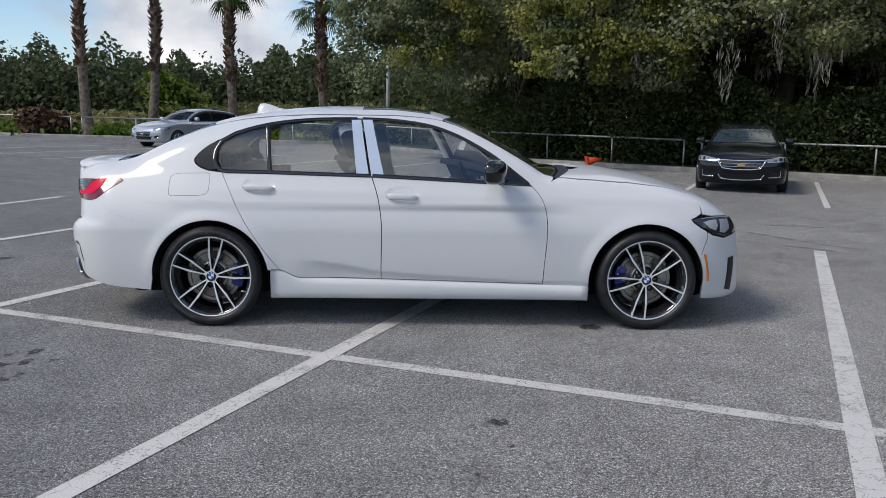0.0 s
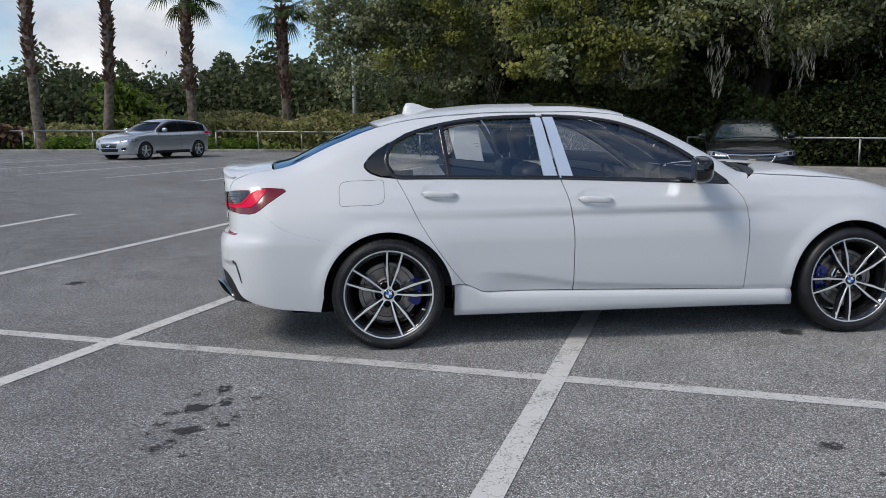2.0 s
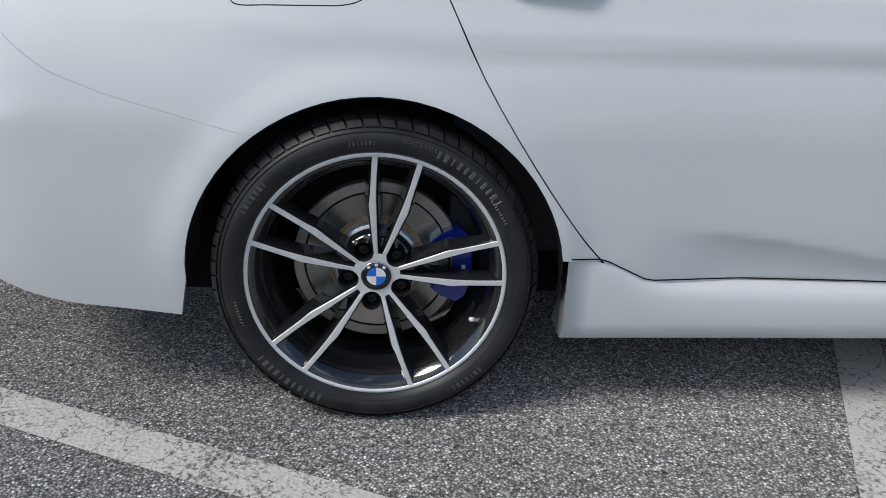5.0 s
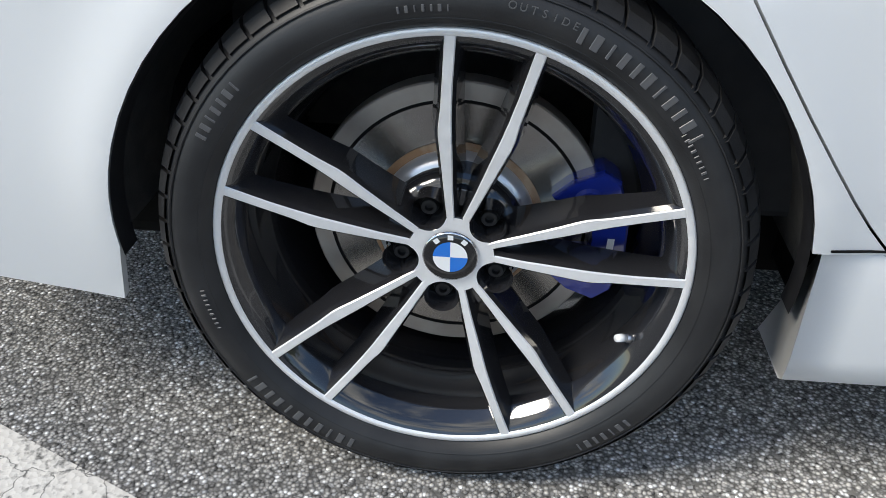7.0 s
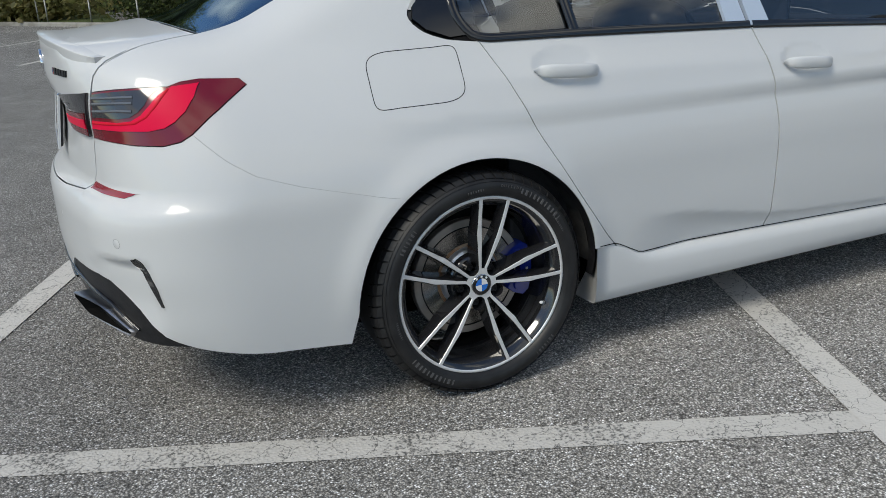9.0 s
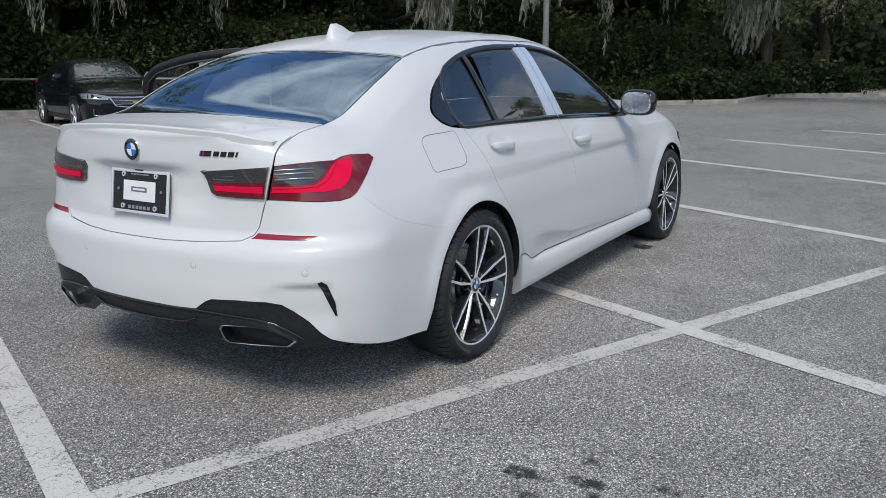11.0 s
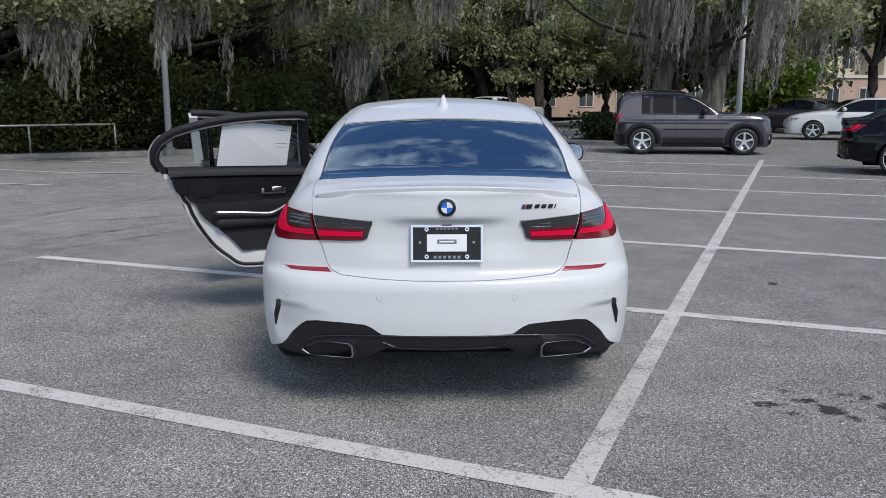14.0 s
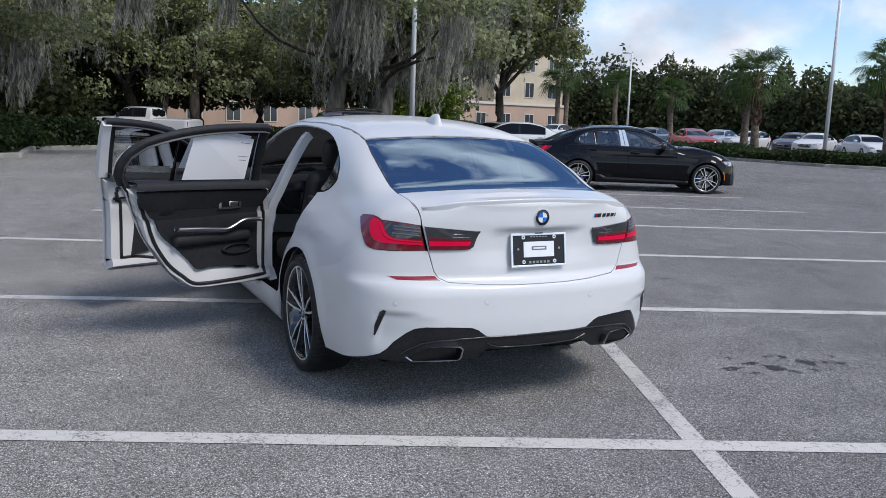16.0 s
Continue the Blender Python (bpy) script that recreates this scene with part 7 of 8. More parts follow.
saloon = park(common_car("saloon", SEDAN_B, M["navy_paint"], "black saloon with a chrome-barred grille in a bay"), (8.36 + 0.37 * 2.84, 12.1 + 0.929 * 2.84), (-0.37, -0.929))
hatch = park(common_car("hatchback", HATCH_B, M["silver_paint"], "silver five-door hatchback standing alone near the grass"), (-6.62 - 0.78 * 0.85, 27.1 + 0.78 * 0.527), (-0.527, -0.85))
jeep = park(common_car("compact_suv", JEEP_B, M["grey_paint"], "dark grey boxy compact off-roader with black arches"), (17.3 + 0.78 * 0.98, -5.44 - 0.78 * 0.17), (-0.17, -0.985))
truck = park(common_car("pickup_truck", TRUCK_B, M["paint"], "white crew-cab pickup truck standing across the drive"), (41.1 + 0.87 * 0.818, -4.25 - 0.87 * 0.575), (0.58, 0.815))
pale = recoloured(saloon, {M["navy_paint"]: M["paint"], M["screen_glass"]: M["dark_glass"]}, "saloon", "white saloon parked in a bay", "cars in the next row")
park(pale, (24.7 - 0.45 * 2.8 + 0.8 * 0.89, -13.4 - 0.89 * 2.8 - 0.8 * 0.45), (0.45, 0.89))
# cars of the far rows
OTHER = (("silver", M["silver_paint"], "silver"), ("white", M["paint"], "white"), ("blue", M["blue_grey_paint"], "blue-grey"), ("red", M["red_paint"], "red"), ("grey", M["grey_paint"], "dark grey"))
FAR = ((29.5, -16.0, 4, 0, 0.3), (33.0, -20.0, 0, 1, 0.3), (51.4, -40.1, 0, 1, 2.0), (48.5, -39.5, 2, 0, 2.0), (45.0, -40.1, 2, 1, 2.1), (37.4, -36.2, 3, 0, 2.7), (42.0, -44.1, 0, 0, 2.0), (40.2, -45.4, 1, 1, 2.0), (37.7, -46.9, 4, 1, 2.0), (35.4, -46.4, 1, 0, 2.0),
       (33.0, -47.5, 0, 1, 2.0), (31.0, -44.5, 1, 1, 2.6), (27.5, -46.5, 2, 1, 2.0), (25.0, -47.5, 0, 0, 2.0), (55.0, -38.5, 1, 0, 2.0), (58.5, -37.5, 4, 1, 2.0))
for x, y, p, k, h in FAR:
    src, old = (hatch, M["silver_paint"]) if k else (saloon, M["navy_paint"])
    ob = recoloured(src, {old: OTHER[p][1]}, "hatchback" if k else "saloon", f"{OTHER[p][2]} {'hatchback' if k else 'saloon'} in a row of parked cars", "cars of the far rows")
    park(ob, (x, y), (math.cos(h), math.sin(h)))
# the black sedan of the same make as the white one, doors shut
black = recoloured(white_car, {M["paint"]: M["black_paint"]}, "sedan", "glossy black four-door sedan with silver alloy wheels", "")
for o in list(black.children):
    if o.name.startswith(("rear_door", "front_door")):
        o.matrix_basis = Matrix.Identity(4)
park(black, (10.75 + 0.90 * 0.88, -8.6 - 0.90 * 0.47), (-0.45, -0.893))

# ---- verge, kerb, rails, trees, building ----
def leaf_mesh(name, centres, size, mat, parent=None, label="", out=None, droop=0.0, aspect=1.6):
    """Many small leaf sprays as one mesh: folded four-cornered blades with random turns."""
    C = np.asarray(centres, float)
    n = len(C)
    rs = np.random.RandomState(n % 9973)
    a = rs.normal(size=(n, 3))
    if out is not None:
        a = a * 0.7 + out
    a /= np.linalg.norm(a, axis=1, keepdims=True)
    u = np.cross(a, rs.normal(size=(n, 3)))
    u /= np.linalg.norm(u, axis=1, keepdims=True)
    u[:, 2] -= droop
    u /= np.linalg.norm(u, axis=1, keepdims=True)
    v = np.cross(a, u)
    s = size * (0.6 + 0.8 * rs.rand(n, 1))
    V = np.stack([C - u * s * aspect / 2, C + v * s / 2 + a * s * 0.12, C + u * s * aspect / 2, C - v * s / 2 + a * s * 0.12], 1).reshape(-1, 3)
    me = bpy.data.meshes.new(name)
    me.vertices.add(4 * n)
    me.vertices.foreach_set("co", V.ravel())
    me.loops.add(4 * n)
    me.loops.foreach_set("vertex_index", np.arange(4 * n, dtype=np.int32))
    me.polygons.add(n)
    me.polygons.foreach_set("loop_start", np.arange(0, 4 * n, 4, dtype=np.int32))
    me.materials.append(mat)
    me.update(calc_edges=True)
    ob = new(name, me)
    ob.parent = parent
    if label:
        ob["label"] = label
    return ob


def leaf_mat(name, dark, light):
    m = base_mat(name, dark, 0.55, spec=0.35)
    grain(m, light, 0.9, 4, 0.38, 0.66, island=0.45)
    return see_through(m, 0.5)


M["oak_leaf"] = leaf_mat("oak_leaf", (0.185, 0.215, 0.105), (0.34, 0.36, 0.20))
# darker copy of the leaf green; the understorey's shade is in the colour
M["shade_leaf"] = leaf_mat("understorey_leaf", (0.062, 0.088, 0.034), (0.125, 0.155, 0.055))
# yellower copy of the oak leaf, sunlight put into its colour
M["sun_leaf"] = leaf_mat("bright_leaf", (0.19, 0.215, 0.05), (0.31, 0.30, 0.085))
M["far_leaf"] = leaf_mat("far_wood_leaf", (0.066, 0.088, 0.042), (0.135, 0.155, 0.068))
M["hedge_leaf"] = leaf_mat("hedge_leaf", (0.022, 0.040, 0.013), (0.045, 0.072, 0.020))
M["weed"] = leaf_mat("dry_weed", (0.21, 0.22, 0.075), (0.33, 0.29, 0.13))
M["grass_blade"] = leaf_mat("grass_blade", (0.10, 0.17, 0.02), (0.17, 0.22, 0.04))
M["palm_leaf"] = leaf_mat("palm_leaf", (0.035, 0.075, 0.016), (0.075, 0.12, 0.03))
M["moss"] = leaf_mat("hanging_moss", (0.27, 0.265, 0.22), (0.44, 0.43, 0.37))
M["bark"] = grain(base_mat("oak_bark", (0.075, 0.062, 0.050), 0.95), (0.03, 0.025, 0.02), 5, bump=0.8, bump_scale=18, dist=0.05, stretch=(1, 1, 0.25))
M["pale_bark"] = grain(base_mat("pale_oak_bark", (0.23, 0.21, 0.175), 0.95), (0.10, 0.088, 0.072), 4, bump=0.8, bump_scale=18, dist=0.05, stretch=(1, 1, 0.25))
M["palm_bark"] = grain(base_mat("palm_trunk", (0.20, 0.165, 0.13), 0.95), (0.10, 0.075, 0.055), 6, bump=0.7, bump_scale=25, dist=0.04)
M["boot"] = grain(base_mat("palm_boots", (0.16, 0.085, 0.05), 0.9), (0.07, 0.035, 0.02), 8, bump=0.5, bump_scale=30, dist=0.03, island=0.3)
M["stucco"] = grain(base_mat("peach_stucco", (0.57, 0.49, 0.37), 0.9), (0.52, 0.44, 0.33), 0.6, bump=0.2, bump_scale=40)
M["stucco_low"] = grain(base_mat("pink_stucco", (0.50, 0.36, 0.28), 0.9), (0.44, 0.32, 0.25), 0.6, bump=0.2, bump_scale=40)
M["roof_tile"] = grain(base_mat("brown_roof", (0.20, 0.16, 0.12), 0.85), (0.14, 0.11, 0.085), 1.5)
M["eave"] = base_mat("white_eave", (0.6, 0.57, 0.5), 0.7)
M["pane"] = base_mat("dark_window_pane", (0.05, 0.06, 0.07), 0.08)
M["cone"] = base_mat("orange_cone", (0.8, 0.09, 0.02), 0.5)

KERB = [(-60, 44), (-30, 35), (-17, 31.8), (-7, 32.6), (-3, 32.8), (1.5, 26.3), (4, 21.8), (6.2, 20.2), (9, 18.7), (12.2, 17.5), (14.6, 16), (18.9, 12), (21, 7.5), (21.5, 2.5), (25.6, 2.2), (28.9, -0.9)]


def ribbon_kerb(pts, name="kerb"):
    """A raised concrete kerb with a rounded top edge along points."""
    P = [Vector((x, y, gz(x, y))) for x, y in pts]
    prof = [(-0.02, -0.05), (0.0, 0.10), (0.018, 0.125), (0.14, 0.14), (0.16, 0.13)]
    vs, fs = [], []
    for i, p in enumerate(P):
        d = (P[min(i + 1, len(P) - 1)] - P[max(i - 1, 0)])
        d.z = 0
        d.normalize()
        n = Vector((-d.y, d.x, 0))
        for o, z in prof:
            q = p + n * o
            vs.append((q.x, q.y, p.z + z))
        if i:
            k = len(prof)
            fs += [((i - 1) * k + j, (i - 1) * k + j + 1, i * k + j + 1, i * k + j) for j in range(k - 1)]
    return tagged(mesh_ob(name, vs, fs, M["kerb"]), "weathered concrete kerb", "kerb", kind="structure")


def fine(pts, step=2.0):
    out = []
    for a, b in zip(pts[:-1], pts[1:]):
        k = max(1, int(math.hypot(b[0] - a[0], b[1] - a[1]) / step))
        out += [(a[0] + (b[0] - a[0]) * i / k, a[1] + (b[1] - a[1]) * i / k) for i in range(k)]
    return out + [pts[-1]]


def sheet(name, outline, mat, lift, label, category="ground"):
    vs = [(x, y, gz(x, y) + lift) for x, y in outline]
    tri = delaunay_2d_cdt([Vector((x, y)) for x, y in outline], [], [list(range(len(outline)))], 1, 1e-4)
    vs = [(v.x, v.y, gz(v.x, v.y) + lift) for v in tri[0]]
    ob = mesh_ob(name, vs, [tuple(f) for f in tri[2]], mat)
    return tagged(ob, label, category, kind="structure")


ribbon_kerb(fine(KERB[::-1])[::-1])
ISLAND = [(35, -12), (22.9, -4.1), (21.4, -5.7), (21.8, -8.0), (24.5, -9.8), (36, -16)]
ribbon_kerb(fine(ISLAND))
ISLAND2 = [(39, -32.5), (25.1, -28.0), (20.3, -28.3), (18.3, -29.6), (16.3, -34)]
ribbon_kerb(fine(ISLAND2))
left = [p for p in KERB if p[0] <= 2.5]
right = [p for p in KERB if p[0] >= 2.5]
sheet("verge", [(x, y + 0.1) for x, y in left] + [(2.5, 60), (0, 300), (-400, 300), (-400, 100)], M["grass"], 0.11, "rough grass verge behind the kerb")
sheet("woodland_floor", [(x + 0.1, y + 0.1) for x, y in right] + [(36, 10), (80, 60), (300, 300), (1, 300), (3.0, 60)], M["soil"], 0.11, "dark leaf litter under trees")
sheet("planting_bed", ISLAND, M["soil"], 0.10, "planting bed with leaf litter")
sheet("planting_bed", ISLAND2, M["soil"], 0.10, "planting bed under a low hedge")


# railing in sections along the kerb
def railing(a, b):
    a, b = Vector((*a, 0)), Vector((*b, 0))
    r = empty("railing", "galvanised pipe railing with one top rail", "railing", "railing along the kerb", Matrix.Translation((a.x, a.y, gz(a.x, a.y) + 0.11)))
    L = b - a
    L.z = gz(b.x, b.y) - gz(a.x, a.y)
    k = 3
    for i in range(k + 1):
        p = L * (i / k)
        part("post", cyl_bm(0.03, 0.03, p, p + Vector((0, 0, 0.80)), 8), M["galv"], r, smooth=True)
    vs, fs = tube([Vector((0, 0, 0.82)), L + Vector((0, 0, 0.82))], 0.032, 8)
    mesh_ob("rail", vs, fs, M["galv"], r, smooth=True)


path_r = fine([(x + 0.3, y + 0.75) for x, y in KERB[:13]], 0.25)
i = 0
while i + 30 < len(path_r):
    j = i
    d = 0
    while j + 1 < len(path_r) and d < 7.2:
        d += math.hypot(path_r[j + 1][0] - path_r[j][0], path_r[j + 1][1] - path_r[j][1])
        j += 1
    railing(path_r[i], path_r[j])
    i = j + 2


# trees
def limb(bm_v, bm_f, a, b, r0, r1, rnd, sides=8):
    pts, rad = [], []
    n = 5
    off = Vector((rnd.uniform(-1, 1), rnd.uniform(-1, 1), rnd.uniform(-0.4, 0.8))) * (b - a).length * 0.12
    for i in range(n + 1):
        t = i / n
        pts.append(a.lerp(b, t) + off * math.sin(math.pi * t))
        rad.append(r0 + (r1 - r0) * t)
    vs, fs = tube(pts, rad, sides)
    k = len(bm_v)
    bm_v += vs
    bm_f += [tuple(i + k for i in f) for f in fs]


def oak(x, y, h=9.0, spread=6.0, low=2.6, seed=0, leaves=7000, moss=60, lean=(0, 0), leaf="oak_leaf", trunk=0.38, size=0.2, bright=0.0, label="live oak with hanging grey moss", bark="bark", strand=1.0):
    rnd = random.Random(seed)
    rs = np.random.RandomState(seed)
    z0 = gz(x, y) + 0.1
    t = empty("tree", label, "tree", "trees round the car park", Matrix.Translation((x, y, z0)))
    v, f = [], []
    fork = Vector((lean[0] * 0.2, lean[1] * 0.2, h * 0.30))
    limb(v, f, Vector((0, 0, -0.2)), fork, trunk, trunk * 0.75, rnd, 10)
    tips = []
    for i in range(9):
        a = 2 * math.pi * (i + rnd.random() * 0.7) / 9
        rr = spread * rnd.uniform(0.35, 0.95)
        e = Vector((math.cos(a) * rr + lean[0], math.sin(a) * rr + lean[1], rnd.uniform(max(low + 0.8, h * 0.45), h * 0.92)))
        limb(v, f, fork, e, trunk * 0.42, 0.05, rnd)
        tips.append(e)
        m = fork.lerp(e, 0.6)
        e2 = m + Vector((rnd.uniform(-2, 2), rnd.uniform(-2, 2), rnd.uniform(-0.6, 1.6)))
        limb(v, f, m, e2, trunk * 0.16, 0.03, rnd, 5)
        tips.append(e2)
    mesh_ob("trunk", v, f, M[bark], t, "rough grey-brown trunk" if bark == "bark" else "pale grey lichen-covered trunk", smooth=True)
    # clumps of leaves round the twigs
    C, O = [], []
    clumps = []
    for e in tips:
        for _ in range(5):
            c = np.array(e) + rs.normal(size=3) * (1.1, 1.1, 0.8)
            c[2] = max(c[2], low + 0.5)
            clumps.append((c, rs.uniform(0.5, 1.15)))
    per = max(20, leaves // len(clumps))
    for c, r in clumps:
        d = rs.normal(size=(per, 3))
        d /= np.linalg.norm(d, axis=1, keepdims=True)
        rad = r * rs.rand(per, 1) ** 0.45
        C.append(c + d * rad * (1.15, 1.15, 0.75))
        O.append(d * 0.8 + np.array((-0.25, -0.15, 0.45)))
    C, O = np.concatenate(C), np.concatenate(O)
    leaf_mesh("crown", C, size, M[leaf], t, "dense small-leaved crown", O, 0.2)
    # a random share of the crown gets the sunlit colour
    if bright:
        k = rs.rand(len(C)) < bright
        leaf_mesh("bright_sprays", C[k] + rs.normal(size=(k.sum(), 3)) * 0.15, size * 0.9, M["sun_leaf"], t, "sprays in a sunlit yellow-green", O[k], 0.3)
    if moss:
        mc = []
        for _ in range(moss):
            c, r = clumps[rs.randint(len(clumps))]
            p = c + rs.normal(size=3) * (r * 0.6, r * 0.6, 0.1) - (0, 0, r * 0.5)
            for _ in range(rs.randint(1, 6)):
                L = strand * rs.uniform(0.3, 1.3) * rs.uniform(0.6, 1.7)
                k = int(L * 38)
                tt = rs.rand(k, 1)
                w = 0.02 + 0.065 * np.sin(np.pi * np.clip(tt * 1.2, 0, 1)) ** 0.7
                q = p + rs.normal(size=3) * (0.22, 0.22, 0.08)
                sway = rs.normal(size=2) * 0.10
                mc.append(q + np.concatenate([rs.normal(size=(k, 2)) * w + sway * tt**2, -tt * L], 1))
        mc = np.concatenate(mc)
        leaf_mesh("moss", mc, 0.03, M["moss"], t, "hanging grey moss", np.tile((0.3, 0.3, 0.0), (len(mc), 1)), 2.6, 8.0)
    return t


def thicket(name, pts, height, depth, n, size, mat, label, base=0.0, seed=3, kind="stuff", category="bushes"):
    """A bank of leaves along points, uneven on top."""
    rs = np.random.RandomState(seed)
    P = np.array(fine(pts, 0.5))
    i = rs.randint(0, len(P), n)
    q = P[i] + rs.normal(size=(n, 2)) * (depth * 0.4)
    hh = height * (0.65 + 0.5 * np.array([noise.noise((x * 0.35, y * 0.35, seed)) + 0.3 for x, y in q]))
    if height > 5:
        hh = hh * (1 + 0.28 * np.array([noise.noise((x * 0.11, y * 0.11, seed + 0.5)) for x, y in q]))
    z = base + rs.rand(n) ** 0.8 * np.maximum(hh, 0.15)
    g = np.array([gz(x, y) for x, y in q])
    C = np.stack([q[:, 0], q[:, 1], z + g + 0.1], 1)
    ob = leaf_mesh(name, C, size, mat, None, "", np.tile((0, 0, 0.5), (n, 1)))
    return tagged(ob, label, category, kind=kind)


# big oaks behind the railing to the north and east
NORTH = ((3.6, 29.5, 9.0, 4.0, 2.2), (5.0, 25.5, 10, 4.8, 2.2), (9.0, 23.2, 10, 5.6, 2.2), (13.2, 21.3, 10, 5.8, 3.0), (17.6, 18.4, 10, 6.0, 3.2), (21.8, 15.0, 10, 5.8, 3.2), (25.2, 10.2, 10, 5.6, 3.2))
TREES = []
for i, (x, y, h, sp, low) in enumerate(NORTH):
    TREES.append(oak(x, y, h, sp, low, seed=10 + i, leaves=30000, size=0.090, moss=26 if i else 12, lean=(-0.4, -1.8), bright=0.30 if i in (1, 2) else 0.12))
EAST = ((28.8, 6.8, 10, 6, 3.2, 0.35), (33, 4.0, 9.5, 5.5, 3.2, 0.3), (47.5, -2.9, 10.5, 5.0, 4.4, 0.36), (45.6, -6.5, 10.5, 5.0, 4.4, 0.36), (28.1, -8.6, 9.5, 5.2, 3.2, 0.42), (27.7, -10.4, 8.5, 4.2, 3.0, 0.5), (51.5, -7.6, 10, 5.0, 3.6, 0.3), (36.0, -13.5, 8.5, 4.2, 2.8, 0.25), (42, 3, 10, 6, 3.0, 0.3), (44.0, -14, 9.0, 4.5, 2.8, 0.3), (40, -17.5, 8.5, 4.2, 2.4, 0.3), (48, -21, 9, 4.6, 2.2, 0.3), (50, -11, 9, 5, 2.2, 0.3), (47, -5, 9.5, 5, 2.4, 0.3), (38.5, -22.5, 10, 4.0, 1.7, 0.3))
for i, (x, y, h, sp, low, tr) in enumerate(EAST):
    front = i in (4, 5)
    if i in (2, 3):
        sp = 3.0
    TREES.append(oak(x, y, h, sp * (0.7 if front else 1), low + (0.8 if i < 6 else 0), seed=40 + i, leaves=(21000 if i < 6 else 20000 if i == 14 else 8000), size=0.11 if i < 6 else 0.15, bark="pale_bark" if front else "bark", strand=1.5 if front else 1.0, moss=(80 if front else 70) if i < 6 else 25, trunk=tr, bright=0.28 if i in (2, 3, 6, 7, 9, 14) else 0.10, lean=(-0.5, -2.2) if front else (1.3, 0.8) if i in (2, 3) else (-0.8, 0.3)))


def drape(x, y, z, length, width, seed):
    """A heavy curtain of moss under a leafy bough that reaches out from the nearest tree."""
    rs = np.random.RandomState(seed)
    rnd = random.Random(seed)
    tree = min(TREES, key=lambda t: (t.location.x - x) ** 2 + (t.location.y - y) ** 2)
    o = np.array(tree.location)
    top = np.array((x, y, z)) - o
    v, f = [], []
    root = Vector((0.1 * top[0], 0.1 * top[1], max(top[2] * 0.75, 2.6)))
    limb(v, f, root, Vector(top) + Vector((0, 0, 0.35)), 0.11, 0.02, rnd, 6)
    mesh_ob("bough", v, f, M["bark"], tree, "low bough", smooth=True)
    mc = []
    for _ in range(int(10 + 60 * width)):
        q = top + rs.normal(size=3) * (width * 0.55, width * 0.55, 0.12)
        L = length * rs.uniform(0.35, 1.0)
        k = int(L * 60)
        tt = rs.rand(k, 1) ** 0.8
        sway = rs.normal(size=2) * 0.10 + np.array((-0.05, 0.10))
        mc.append(q + np.concatenate([rs.normal(size=(k, 2)) * (0.012 + 0.035 * (1 - tt)) + sway * tt**1.5 * L, -tt * L], 1))
    mc = np.concatenate(mc)
    leaf_mesh("moss", mc, 0.03, M["moss"], tree, "thick curtain of hanging grey moss", np.tile((0.3, 0.3, 0.0), (len(mc), 1)), 2.8, 8.0)
    n = int(700 + 1300 * width)
    c = top + np.array((0, 0, 0.45)) + rs.normal(size=(n, 3)) * (0.35 + width * 0.8, 0.35 + width * 0.8, 0.30)
    leaf_mesh("spray", c, 0.10, M["oak_leaf"], tree, "leafy end of a bough", rs.normal(size=(n, 3)) * 0.4 + (0, 0, 0.4), 0.3)


def skirt(tree, x0, x1, y, lo, hi, n, mat, label, seed, lump=0.42):
    """Outer boughs that hang low on the open, sunny side of a crown."""
    rs = np.random.RandomState(seed)
    o = np.array(tree.location)
    C, O = [], []
    m = int(n / 260)
    for _ in range(m):
        u = rs.rand()
        c = np.array((x0 + (x1 - x0) * u, y + rs.normal() * 0.5, 0)) - o
        top = lo + (hi - lo) * rs.rand() ** 0.8
        drop = lump * rs.uniform(0.8, 2.4)
        t = rs.rand(260, 1)
        w = lump * rs.uniform(0.5, 1.1) * (1 - 0.55 * t)
        C.append(c + np.concatenate([rs.normal(size=(260, 2)) * w, top - t * drop], 1))
        O.append(rs.normal(size=(260, 3)) * 0.2 + (-0.75, -0.6, 0.8))
    leaf_mesh("foliage", np.concatenate(C), 0.085, mat, tree, label, np.concatenate(O), 0.5)


skirt(TREES[1], -1.6, 4.6, 21.2, 2.6, 6.0, 20000, M["oak_leaf"], "grey-green leafy boughs hanging low", 401)
skirt(TREES[1], 0.4, 3.2, 20.6, 3.2, 6.0, 5000, M["sun_leaf"], "sprays in a sunlit yellow-green", 402, 0.3)
skirt(TREES[2], 4.4, 9.6, 18.6, 2.9, 6.0, 19000, M["oak_leaf"], "olive leafy boughs hanging low", 403)
skirt(TREES[2], 4.0, 9.0, 18.0, 2.8, 5.4, 9000, M["sun_leaf"], "yellowish sprays with sunlight in their colour", 404, 0.34)

DRAPES = ((16.29, 9.14, 3.36, 1.81, 0.46), (17.23, 6.93, 3.89, 1.56, 0.17), (18.36, 6.74, 4.01, 1.24, 0.16), (15.96, 9.78, 3.41, 0.91, 0.16), (18.70, 6.35, 4.41, 1.24, 0.21), (20.2, 3.73, 4.73, 1.12, 0.51), (20.36, 1.88, 4.83, 1.01, 0.43),
          (20.37, -0.44, 4.92, 1.48, 0.47), (22.34, 2.27, 3.22, 1.9, 0.56), (19.43, -6.27, 5.03, 2.14, 0.60), (19.24, -6.9, 4.95, 2.4, 0.34), (17.46, -8.84, 4.41, 2.05, 0.41), (20.15, -2.89, 4.99, 1.04, 0.34), (19.76, -11.01, 3.43, 0.77, 0.32), (20.17, 3.8, 4.13, 0.63, 0.26))
for i, d in enumerate(DRAPES):
    drape(*d, seed=300 + i)
